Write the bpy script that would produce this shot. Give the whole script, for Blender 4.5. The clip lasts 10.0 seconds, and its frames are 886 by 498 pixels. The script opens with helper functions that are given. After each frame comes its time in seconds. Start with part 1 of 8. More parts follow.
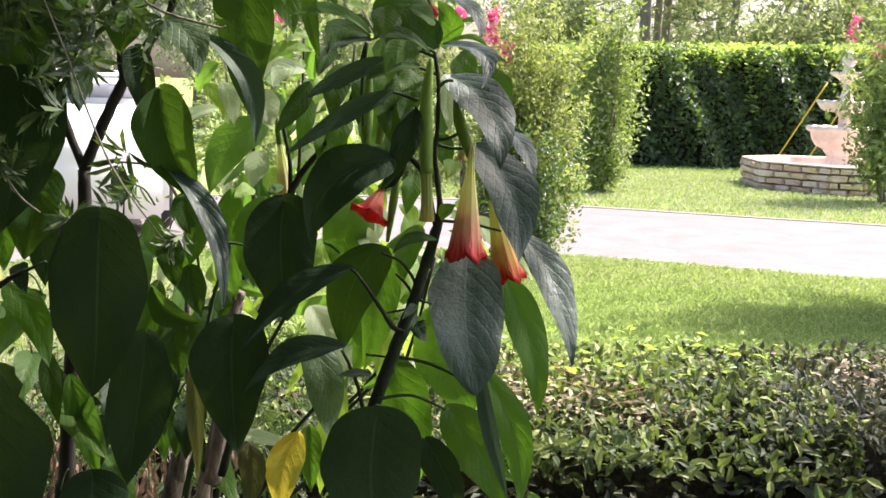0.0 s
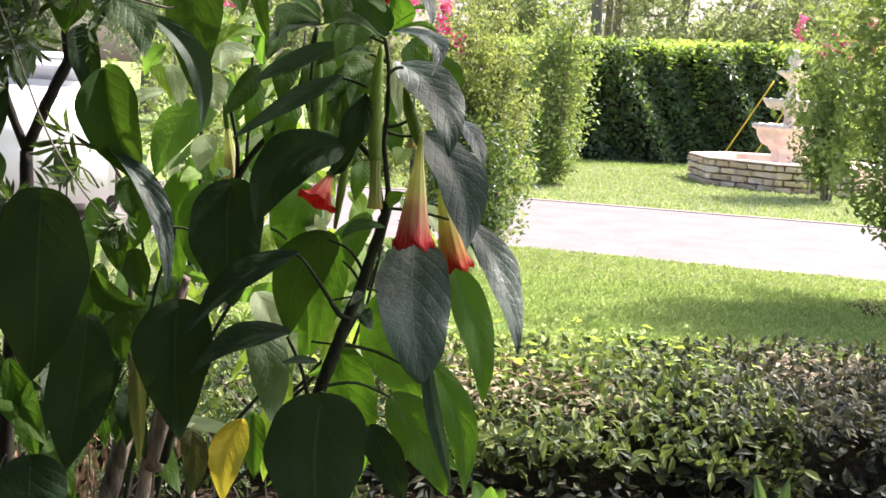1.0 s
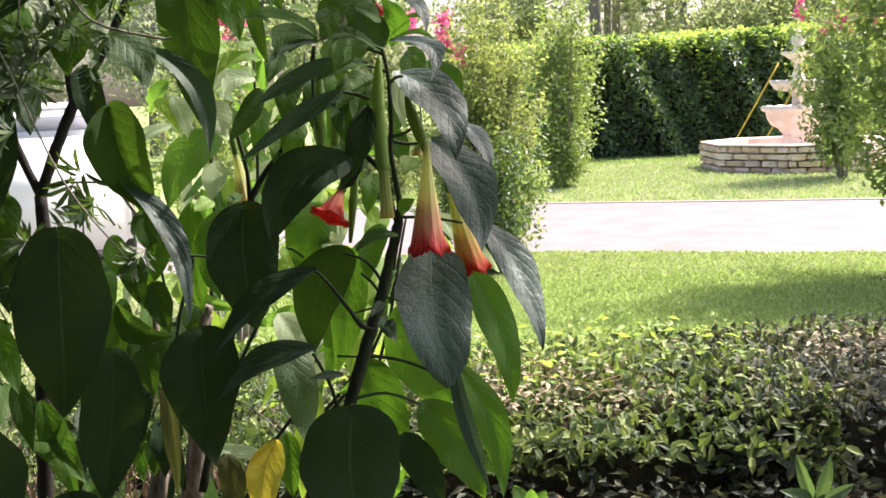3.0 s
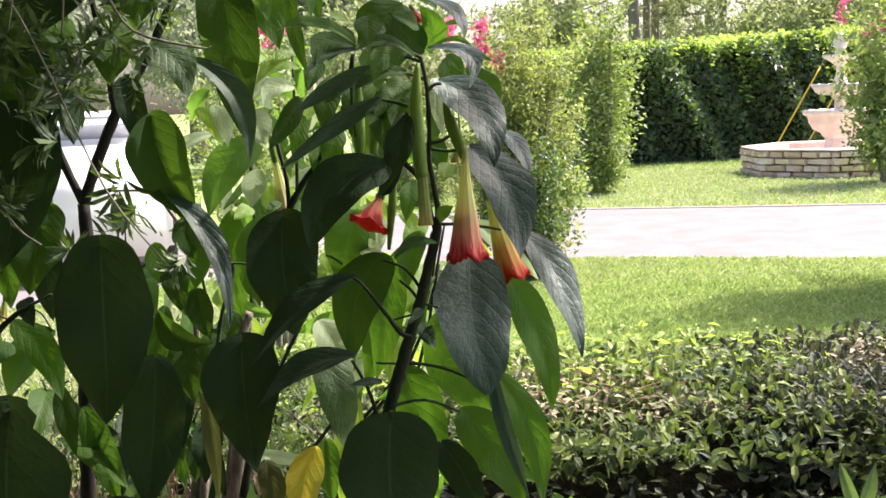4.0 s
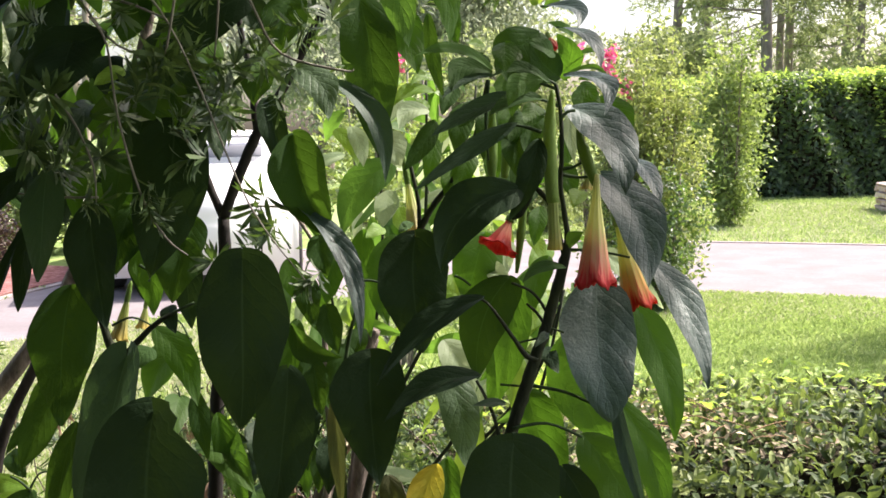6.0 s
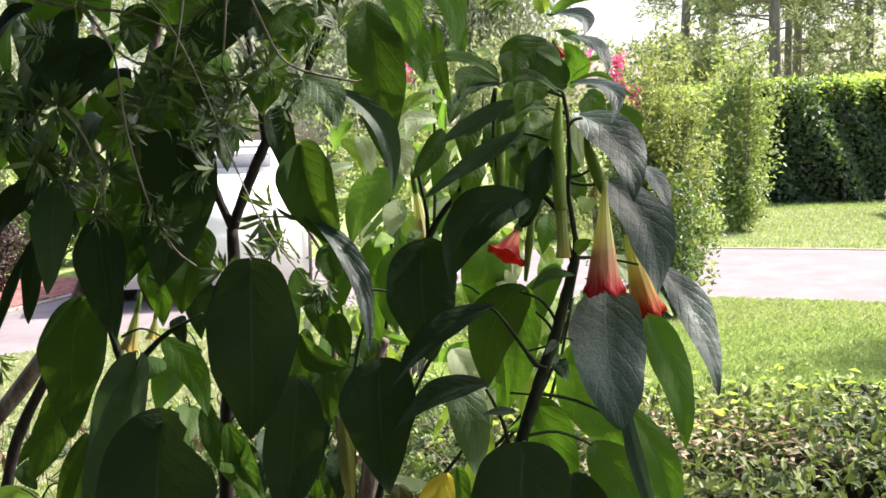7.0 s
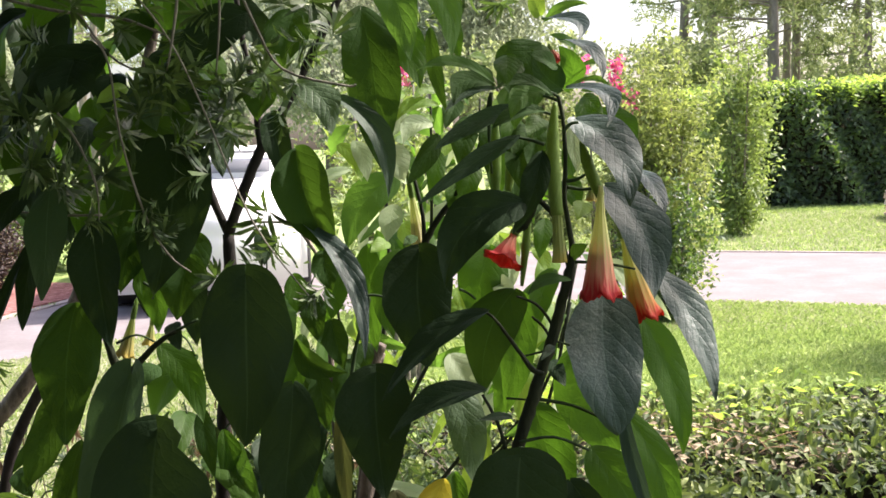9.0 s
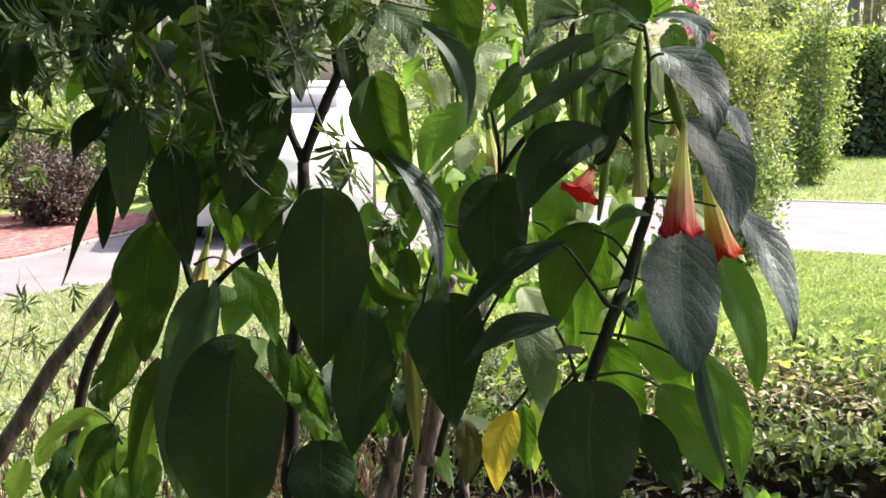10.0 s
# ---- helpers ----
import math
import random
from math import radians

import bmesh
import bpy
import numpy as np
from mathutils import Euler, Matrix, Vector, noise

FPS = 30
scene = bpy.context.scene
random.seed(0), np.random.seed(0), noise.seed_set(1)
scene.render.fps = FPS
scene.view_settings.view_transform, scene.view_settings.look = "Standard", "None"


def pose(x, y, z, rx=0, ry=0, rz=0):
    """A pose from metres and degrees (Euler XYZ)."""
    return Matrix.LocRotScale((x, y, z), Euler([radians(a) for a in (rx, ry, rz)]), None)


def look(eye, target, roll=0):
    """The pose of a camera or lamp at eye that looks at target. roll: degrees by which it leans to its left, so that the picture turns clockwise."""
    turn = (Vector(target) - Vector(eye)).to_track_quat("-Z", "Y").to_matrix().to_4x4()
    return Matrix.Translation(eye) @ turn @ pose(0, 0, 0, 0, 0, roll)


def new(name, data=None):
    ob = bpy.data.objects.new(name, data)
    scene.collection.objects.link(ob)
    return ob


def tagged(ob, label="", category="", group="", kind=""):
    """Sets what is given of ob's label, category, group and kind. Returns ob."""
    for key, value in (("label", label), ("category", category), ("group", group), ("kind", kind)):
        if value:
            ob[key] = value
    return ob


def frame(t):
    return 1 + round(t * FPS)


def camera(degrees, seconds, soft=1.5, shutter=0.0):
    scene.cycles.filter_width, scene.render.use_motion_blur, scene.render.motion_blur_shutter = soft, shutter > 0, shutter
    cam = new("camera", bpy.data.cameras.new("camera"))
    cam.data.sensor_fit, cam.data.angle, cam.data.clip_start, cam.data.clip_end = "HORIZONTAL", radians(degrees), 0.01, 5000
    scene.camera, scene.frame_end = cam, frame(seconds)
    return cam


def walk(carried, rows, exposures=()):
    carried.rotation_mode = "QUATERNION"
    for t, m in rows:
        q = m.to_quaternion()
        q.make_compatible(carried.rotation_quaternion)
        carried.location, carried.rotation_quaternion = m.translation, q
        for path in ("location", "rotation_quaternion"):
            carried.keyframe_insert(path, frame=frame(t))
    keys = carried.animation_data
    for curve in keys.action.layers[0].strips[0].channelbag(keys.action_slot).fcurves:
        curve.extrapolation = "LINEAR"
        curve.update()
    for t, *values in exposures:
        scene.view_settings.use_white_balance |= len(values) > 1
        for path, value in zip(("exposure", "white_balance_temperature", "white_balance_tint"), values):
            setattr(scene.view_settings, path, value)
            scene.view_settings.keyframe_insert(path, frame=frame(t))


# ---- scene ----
cam = camera(43.7, 10.0, 1.6)
PATH = [
    (0, (-0.008, 0.047, 1.531), (-0.005, 2.026, 1.241), 2.1),
    (0.5, (-0.013, 0.042, 1.533), (0.048, 2.019, 1.232), 4.1),
    (1, (-0.006, 0.049, 1.527), (0.09, 2.023, 1.225), 3.4),
    (1.5, (-0.003, 0.043, 1.519), (0.078, 2.014, 1.194), 2.3),
    (2, (0.01, 0.044, 1.514), (0.129, 2.017, 1.213), -1.4),
    (2.5, (0.0, 0.04, 1.511), (0.09, 2.017, 1.226), -1.4),
    (2.7, (0.0, 0.04, 1.512), (0.078, 2.018, 1.231), -1.75),
    (3.8, (0.0, 0.04, 1.515), (0.004, 2.022, 1.248), -2.4),
    (4, (0.0, 0.04, 1.515), (-0.01, 2.022, 1.252), -2.5),
    (4.5, (0.0, 0.036, 1.516), (-0.035, 2.019, 1.261), -2.5),
    (5, (-0.007, 0.025, 1.516), (-0.167, 2.004, 1.277), -3.9),
    (5.5, (-0.009, 0.02, 1.514), (-0.227, 1.995, 1.285), -2.8),
    (6, (-0.012, 0.018, 1.514), (-0.236, 1.994, 1.304), -1.1),
    (6.2, (-0.012, 0.017, 1.514), (-0.254, 1.992, 1.319), -0.5),
    (7.3, (-0.008, 0.02, 1.515), (-0.239, 1.997, 1.322), -2.5),
    (7.5, (-0.004, 0.022, 1.516), (-0.222, 2.001, 1.329), -3.1),
    (8, (-0.005, 0.025, 1.52), (-0.172, 2.008, 1.326), -2.9),
    (8.5, (-0.006, 0.025, 1.521), (-0.218, 2.008, 1.359), -2.2),
    (9, (-0.006, 0.024, 1.515), (-0.246, 2.001, 1.328), -1.8),
    (9.5, (-0.012, 0.024, 1.503), (-0.291, 1.987, 1.241), -0.8),
    (10, (-0.026, 0.03, 1.499), (-0.378, 1.977, 1.209), -0.5),
]
walk(cam, [(t, look(eye, to, roll)) for t, eye, to, roll in PATH], [(0, 1.57, 6750, 18.5), (2.7, 1.57, 6750, 18.5), (5.0, 1.56, 6750, 18.5), (9.5, 1.52, 6750, 18.5), (10, 1.62, 6750, 18.5)])


# ---- light and exposure ----
SUN_AZ, SUN_EL = math.atan2(0.87, 0.49), radians(52)   # azimuth from +y towards +x
SUN_DIR = Vector((math.sin(SUN_AZ) * math.cos(SUN_EL), math.cos(SUN_AZ) * math.cos(SUN_EL), math.sin(SUN_EL)))
world = bpy.data.worlds.new("sky")
scene.world = world
world.use_nodes = True
wn = world.node_tree.nodes
sky = wn.new("ShaderNodeTexSky")
sky.sky_type, sky.sun_disc = "NISHITA", False
sky.sun_elevation, sky.sun_rotation = SUN_EL, SUN_AZ
sky.air_density, sky.dust_density, sky.ozone_density = 1.0, 4.5, 1.2
wn["Background"].inputs["Strength"].default_value = 0.15
world.node_tree.links.new(sky.outputs["Color"], wn["Background"].inputs["Color"])
sun_data = bpy.data.lights.new("sun", "SUN")
sun_data.energy, sun_data.angle, sun_data.color = 4.3, radians(0.6), (1.0, 0.96, 0.90)
sun = new("sun", sun_data)
sun.matrix_world = look(SUN_DIR * 60, (0, 0, 0))


# ---- materials ----
class Nodes:
    """Short way to write a node material."""

    def __init__(self, name):
        self.mat = bpy.data.materials.new(name)
        self.mat.use_nodes = True
        self.t = self.mat.node_tree
        self.p = self.t.nodes["Principled BSDF"]
        self.out = self.t.nodes["Material Output"]

    def node(self, kind, **put):
        n = self.t.nodes.new(kind)
        for key, value in put.items():
            n.inputs[key.replace("_", " ")].default_value = value
        return n

    def link(self, a, b):
        self.t.links.new(a, b)

    def math(self, op, a, b=0.0, c=0.0):
        n = self.t.nodes.new("ShaderNodeMath")
        n.operation = op
        for i, v in enumerate((a, b, c)):
            if isinstance(v, (int, float)):
                n.inputs[i].default_value = v
            else:
                self.link(v, n.inputs[i])
        return n.outputs[0]

    def mix(self, fac, a, b, blend="MIX"):
        n = self.t.nodes.new("ShaderNodeMix")
        n.data_type, n.blend_type = "RGBA", blend
        for i, v in ((0, fac), (6, a), (7, b)):
            if isinstance(v, (int, float)):
                n.inputs[i].default_value = v
            elif isinstance(v, tuple):
                n.inputs[i].default_value = (*v, 1) if len(v) == 3 else v
            else:
                self.link(v, n.inputs[i])
        return n.outputs[2]

    def noise(self, scale, detail=4.0, rough=0.55, coords="Object"):
        n = self.node("ShaderNodeTexNoise", Scale=scale, Detail=detail, Roughness=rough)
        tc = self.t.nodes.new("ShaderNodeTexCoord")
        self.link(tc.outputs[coords], n.inputs["Vector"])
        return n.outputs["Fac"]

    def world_noise(self, scale, detail=4.0, rough=0.55):
        n = self.node("ShaderNodeTexNoise", Scale=scale, Detail=detail, Roughness=rough)
        g = self.t.nodes.new("ShaderNodeNewGeometry")
        self.link(g.outputs["Position"], n.inputs["Vector"])
        return n.outputs["Fac"]

    def ramp(self, fac, *stops):
        n = self.t.nodes.new("ShaderNodeValToRGB")
        while len(n.color_ramp.elements) < len(stops):
            n.color_ramp.elements.new(0.5)
        for e, (at, col) in zip(n.color_ramp.elements, stops):
            e.position, e.color = at, (*col, 1) if len(col) == 3 else col
        self.link(fac, n.inputs[0])
        return n.outputs[0]

    def bump(self, height, strength=0.3, distance=0.01):
        n = self.node("ShaderNodeBump", Strength=strength, Distance=distance)
        self.link(height, n.inputs["Height"])
        self.link(n.outputs[0], self.p.inputs["Normal"])
        return n.outputs[0]

    def done(self, color=None, rough=0.6, metal=0.0, spec=0.5):
        if color is not None:
            if isinstance(color, tuple):
                self.p.inputs["Base Color"].default_value = (*color, 1)
            else:
                self.link(color, self.p.inputs["Base Color"])
        if isinstance(rough, (int, float)):
            self.p.inputs["Roughness"].default_value = rough
        else:
            self.link(rough, self.p.inputs["Roughness"])
        self.p.inputs["Metallic"].default_value = metal
        self.p.inputs["Specular IOR Level"].default_value = spec
        return self.mat

    def thin(self, color, share, normal=None):
        """Lets light through a thin leaf or petal."""
        tr = self.t.nodes.new("ShaderNodeBsdfTranslucent")
        mx = self.node("ShaderNodeMixShader", Fac=share)
        if isinstance(color, tuple):
            tr.inputs["Color"].default_value = (*color, 1)
        else:
            self.link(color, tr.inputs["Color"])
        if normal is not None:
            self.link(normal, tr.inputs["Normal"])
        self.link(self.p.outputs[0], mx.inputs[1])
        self.link(tr.outputs[0], mx.inputs[2])
        self.link(mx.outputs[0], self.out.inputs["Surface"])


def big_leaf_material(name, dark, light, glow, share=0.45, rough=0.36, blotch=None, shine=0.45, relief=0.75):
    """A broad veined leaf: UV x across (0.5 is the midrib), y along."""
    m = Nodes(name)
    uv = m.t.nodes.new("ShaderNodeUVMap")
    sep = m.t.nodes.new("ShaderNodeSeparateXYZ")
    m.link(uv.outputs[0], sep.inputs[0])
    across = m.math("ABSOLUTE", m.math("SUBTRACT", sep.outputs[0], 0.5))
    info = m.t.nodes.new("ShaderNodeObjectInfo")
    stray = m.math("ADD", m.math("MULTIPLY", m.noise(14.0, 2.0), 0.9), m.math("MULTIPLY", info.outputs["Random"], 0.8))
    lane = m.math("FRACT", m.math("ADD", stray, m.math("SUBTRACT", m.math("MULTIPLY", sep.outputs[1], 7.0), m.math("MULTIPLY", across, 4.5))))
    side = m.math("ABSOLUTE", m.math("SUBTRACT", lane, 0.5))
    vein = m.math("MAXIMUM", m.math("SMOOTH_MIN", m.math("MULTIPLY", m.math("SUBTRACT", side, 0.42), 14.0), 1.0, 0.1),
                  m.math("SUBTRACT", 1.0, m.math("MULTIPLY", across, 40.0)))
    vein = m.math("MAXIMUM", vein, 0.0)
    spots = m.noise(22.0, 5.0)
    tone = m.math("ADD", m.math("MULTIPLY", info.outputs["Random"], 0.6), m.math("MULTIPLY", spots, 0.4))
    body = m.mix(tone, dark, light)
    if blotch:
        body = m.mix(m.ramp(m.noise(9.0, 3.0), (0.42, (0, 0, 0)), (0.62, (1, 1, 1))), body, blotch)
    rib = m.math("MAXIMUM", m.math("SUBTRACT", 1.0, m.math("MULTIPLY", across, 55.0)), 0.0)
    color = m.mix(m.math("ADD", m.math("MULTIPLY", vein, 0.035), m.math("MULTIPLY", rib, 0.4)), body, tuple(min(1, c * 1.9 + 0.02) for c in light))
    height = m.math("SUBTRACT", m.math("ADD", m.math("MULTIPLY", m.noise(60.0, 4.0), 0.6), m.math("MULTIPLY", m.noise(260.0, 3.0), 0.17)), m.math("ADD", m.math("MULTIPLY", vein, 0.05), m.math("MULTIPLY", m.math("MULTIPLY", side, side), 0.24)))
    nrm = m.bump(height, relief, 0.004)
    r = m.math("ADD", rough, m.math("MULTIPLY", spots, 0.14))
    m.done(color, r, 0, shine)
    m.p.inputs["IOR"].default_value = 1.3 if shine < 0.31 else 1.45
    m.thin(m.mix(m.math("MULTIPLY", vein, 0.25), m.mix(0.6, body, glow), tuple(c * 0.6 for c in glow)), share, nrm)
    return m.mat


def small_leaf_material(name, dark, mid, light, share=0.35, rough=0.4, glow=None, shine=0.45):
    """Many small leaves in one mesh; each island has its own tone."""
    dark, mid, light = (tuple(0.90 * v + 0.10 * (0.42 * c[0] + 0.45 * c[1] + 0.13 * c[2]) + (0.012 if i == 2 else 0.004) for i, v in enumerate(c)) for c in (dark, mid, light))
    m = Nodes(name)
    g = m.t.nodes.new("ShaderNodeNewGeometry")
    rnd = g.outputs["Random Per Island"]
    big = m.world_noise(1.1, 2.0)
    tone = m.math("ADD", m.math("MULTIPLY", rnd, 0.7), m.math("MULTIPLY", big, 0.35))
    color = m.ramp(tone, (0.1, dark), (0.5, mid), (0.92, light))
    m.done(color, rough, 0, shine)
    m.thin(m.mix(0.5, color, glow or light), share)
    return m.mat


def bark_material(name, dark, light, scale=40.0, depth=0.006):
    m = Nodes(name)
    tc = m.t.nodes.new("ShaderNodeTexCoord")
    mp = m.node("ShaderNodeMapping")
    mp.inputs["Scale"].default_value = (1, 1, 0.35)
    m.link(tc.outputs["Object"], mp.inputs["Vector"])
    n = m.node("ShaderNodeTexNoise", Scale=scale, Detail=6.0, Roughness=0.65)
    m.link(mp.outputs[0], n.inputs["Vector"])
    color = m.ramp(n.outputs["Fac"], (0.3, dark), (0.52, tuple((a + b) / 2 for a, b in zip(dark, light))), (0.72, light))
    m.bump(n.outputs["Fac"], 0.8, depth)
    return m.done(color, 0.85, 0, 0.25)


def rough_material(name, a, b, c, scale=6.0, fine=90.0, rough=0.85, strength=0.5, distance=0.004, spec=0.3):
    m = Nodes(name)
    coarse, grain = m.world_noise(scale, 5.0), m.world_noise(fine, 4.0)
    tone = m.math("ADD", m.math("MULTIPLY", coarse, 0.65), m.math("MULTIPLY", grain, 0.35))
    m.bump(grain, strength, distance)
    return m.done(m.ramp(tone, (0.34, a), (0.5, b), (0.66, c)), rough, 0, spec)


# Lit and shaded copies of one leaf: their tones stand in for light.
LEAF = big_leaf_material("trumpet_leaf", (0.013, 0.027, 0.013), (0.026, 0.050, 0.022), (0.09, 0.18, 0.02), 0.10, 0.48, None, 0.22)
# Brighter copy: skylight on the leaf is put into its colour.
LEAF_LIT = big_leaf_material("trumpet_leaf_lit", (0.032, 0.072, 0.020), (0.062, 0.118, 0.034), (0.22, 0.46, 0.04), 0.48, 0.6, None, 0.2)
# Sky sheen is partly put into this grey base colour, besides real gloss.
LEAF_GREY = big_leaf_material("trumpet_leaf_sky_sheen", (0.026, 0.052, 0.040), (0.046, 0.086, 0.064), (0.09, 0.18, 0.05), 0.12, 0.48, None, 0.66, 1.0)
# Mid-tone copy with backlight put into its colour.
LEAF_MID = big_leaf_material("trumpet_leaf_backlit", (0.024, 0.056, 0.011), (0.046, 0.094, 0.019), (0.15, 0.36, 0.016), 0.42, 0.42, None, 0.3)
# Green leaf darkened for leaves that hang in shade.
LEAF_SHADED = big_leaf_material("trumpet_leaf_shaded", (0.014, 0.036, 0.010), (0.030, 0.066, 0.017), (0.13, 0.28, 0.016), 0.26, 0.6, None, 0.18)
LEAF_SOFT = big_leaf_material("trumpet_leaf_soft", (0.045, 0.085, 0.040), (0.080, 0.130, 0.065), (0.20, 0.34, 0.06), 0.3, 0.5, None, 0.4, 1.0)
# Greyer dark copy, shade put into its colour.
LEAF_SHADED_GREY = big_leaf_material("trumpet_leaf_shaded_grey", (0.022, 0.048, 0.026), (0.042, 0.080, 0.045), (0.10, 0.20, 0.04), 0.25, 0.52, None, 0.38)
# Backlight and sheen are put into this whitish colour.
LEAF_PALE = big_leaf_material("trumpet_leaf_pale_backlit", (0.20, 0.28, 0.14), (0.32, 0.40, 0.24), (0.55, 0.66, 0.30), 0.5, 0.5, None, 0.4)
# Serves young leaves and sunlit ones; sunlight is in the colour.
LEAF_YOUNG_LIT = big_leaf_material("trumpet_leaf_young_lit", (0.07, 0.15, 0.018), (0.14, 0.26, 0.035), (0.42, 0.62, 0.06), 0.55, 0.45, None, 0.35)
LEAF_YELLOW = big_leaf_material("trumpet_leaf_yellow", (0.36, 0.29, 0.03), (0.50, 0.42, 0.05), (0.78, 0.62, 0.05), 0.5, 0.5, (0.26, 0.32, 0.05))
LEAF_BROWN = big_leaf_material("trumpet_leaf_withered", (0.04, 0.045, 0.014), (0.085, 0.095, 0.028), (0.16, 0.18, 0.035), 0.25, 0.6, (0.04, 0.07, 0.02))
LEAF_DEAD = big_leaf_material("dead_brown_leaf", (0.12, 0.075, 0.045), (0.24, 0.16, 0.11), (0.3, 0.2, 0.1), 0.2, 0.7)
NARROW = small_leaf_material("bottlebrush_leaf", (0.010, 0.024, 0.004), (0.030, 0.062, 0.010), (0.088, 0.140, 0.030), 0.26, 0.5, (0.20, 0.36, 0.04), 0.25)
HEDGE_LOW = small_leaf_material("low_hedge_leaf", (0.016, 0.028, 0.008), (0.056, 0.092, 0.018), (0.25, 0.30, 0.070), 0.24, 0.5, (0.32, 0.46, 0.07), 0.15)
# Sunlight on the tall hedge put into colour; also fresh low hedge shoots.
SUNLIT_SHOOTS = small_leaf_material("hedge_sunlit_shoot", (0.12, 0.22, 0.03), (0.24, 0.38, 0.05), (0.40, 0.52, 0.10), 0.5, 0.45, (0.55, 0.75, 0.08))
# Dark leaf tone that also holds the shade on the hedge front.
HEDGE_DARK = small_leaf_material("dark_shaded_hedge_leaf", (0.011, 0.016, 0.008), (0.034, 0.047, 0.020), (0.115, 0.120, 0.050), 0.16, 0.55, (0.22, 0.24, 0.08), 0.15)
RED_LEAF = small_leaf_material("red_brown_shrub_leaf", (0.016, 0.011, 0.006), (0.050, 0.032, 0.018), (0.12, 0.088, 0.042), 0.15, 0.65, (0.16, 0.11, 0.04))
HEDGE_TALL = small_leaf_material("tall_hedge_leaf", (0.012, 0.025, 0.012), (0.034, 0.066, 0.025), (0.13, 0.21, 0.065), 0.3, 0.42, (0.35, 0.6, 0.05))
MYRTLE = small_leaf_material("myrtle_leaf", (0.060, 0.100, 0.030), (0.145, 0.21, 0.058), (0.32, 0.39, 0.12), 0.42, 0.45, (0.45, 0.62, 0.08))
MYRTLE_GOLD = small_leaf_material("myrtle_leaf_light", (0.070, 0.105, 0.028), (0.165, 0.225, 0.056), (0.37, 0.41, 0.12), 0.46, 0.42, (0.46, 0.56, 0.10))
MYRTLE_DEEP = small_leaf_material("myrtle_leaf_deep", (0.018, 0.034, 0.012), (0.060, 0.100, 0.026), (0.20, 0.27, 0.07), 0.3, 0.36, (0.30, 0.45, 0.07))
PINE = small_leaf_material("pine_needle", (0.050, 0.080, 0.025), (0.145, 0.205, 0.052), (0.33, 0.39, 0.12), 0.5, 0.5)
BROAD = small_leaf_material("woodland_leaf", (0.075, 0.115, 0.032), (0.19, 0.26, 0.068), (0.37, 0.43, 0.14), 0.5, 0.5)
GREY_TREE = small_leaf_material("grey_tree_leaf", (0.13, 0.16, 0.095), (0.26, 0.31, 0.175), (0.42, 0.47, 0.28), 0.55, 0.55)
GRASS = small_leaf_material("grass_blade", (0.13, 0.20, 0.045), (0.26, 0.355, 0.095), (0.50, 0.55, 0.235), 0.4, 0.5, (0.44, 0.62, 0.12))
PALE_GRASS = small_leaf_material("pale_grass_blade", (0.30, 0.31, 0.17), (0.46, 0.46, 0.29), (0.62, 0.60, 0.42), 0.35, 0.6, (0.6, 0.62, 0.36))
PINK = small_leaf_material("myrtle_blossom", (0.66, 0.03, 0.20), (0.82, 0.10, 0.34), (0.90, 0.36, 0.52), 0.35, 0.5, (0.9, 0.1, 0.3))
DRY = small_leaf_material("dry_leaf", (0.13, 0.095, 0.045), (0.27, 0.21, 0.10), (0.45, 0.38, 0.22), 0.15, 0.7)
PINK_PETAL = big_leaf_material("pale_pink_petal", (0.42, 0.20, 0.30), (0.55, 0.30, 0.42), (0.6, 0.35, 0.45), 0.3, 0.5)
STEM = bark_material("green_brown_stem", (0.010, 0.014, 0.007), (0.030, 0.038, 0.018), 60.0, 0.005)
STALK = bark_material("green_leaf_stalk", (0.018, 0.035, 0.014), (0.045, 0.08, 0.03), 60.0, 0.001)
WOODY = bark_material("grey_brown_bark", (0.018, 0.013, 0.010), (0.36, 0.30, 0.25), 34.0, 0.016)
TWIG = bark_material("pale_twig_bark", (0.08, 0.075, 0.06), (0.26, 0.245, 0.20), 80.0, 0.001)
STRAW = bark_material("straw_twig", (0.16, 0.09, 0.05), (0.36, 0.25, 0.13), 90.0, 0.001)
DEAD_STALK = bark_material("dead_weed_stalk", (0.06, 0.045, 0.03), (0.18, 0.14, 0.10), 90.0, 0.001)
DARK_BARK = bark_material("dark_bark", (0.010, 0.009, 0.008), (0.035, 0.03, 0.026), 50.0, 0.004)
PINE_BARK = bark_material("pine_bark", (0.15, 0.125, 0.105), (0.38, 0.32, 0.28), 5.0, 0.02)
LAWN = rough_material("lawn_soil", (0.10, 0.17, 0.045), (0.18, 0.26, 0.075), (0.31, 0.35, 0.14), 2.2, 60.0, 0.9, 0.8, 0.02, 0.2)
DRIVE = rough_material("pale_concrete", (0.142, 0.127, 0.128), (0.172, 0.154, 0.156), (0.212, 0.193, 0.195), 2.2, 30.0, 0.85, 0.3, 0.003)
KERB = rough_material("kerb_concrete", (0.20, 0.17, 0.16), (0.27, 0.235, 0.22), (0.34, 0.30, 0.28), 3.0, 40.0)
MULCH = rough_material("red_mulch_bed", (0.15, 0.062, 0.056), (0.27, 0.125, 0.112), (0.44, 0.27, 0.25), 14.0, 60.0, 0.95, 1.0, 0.02, 0.1)
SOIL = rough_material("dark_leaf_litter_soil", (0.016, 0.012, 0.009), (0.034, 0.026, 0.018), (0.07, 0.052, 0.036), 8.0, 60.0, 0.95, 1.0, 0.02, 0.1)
CAST = rough_material("pale_pink_cast_stone", (0.62, 0.51, 0.46), (0.74, 0.64, 0.58), (0.84, 0.77, 0.72), 5.0, 60.0, 0.75, 0.4, 0.004)
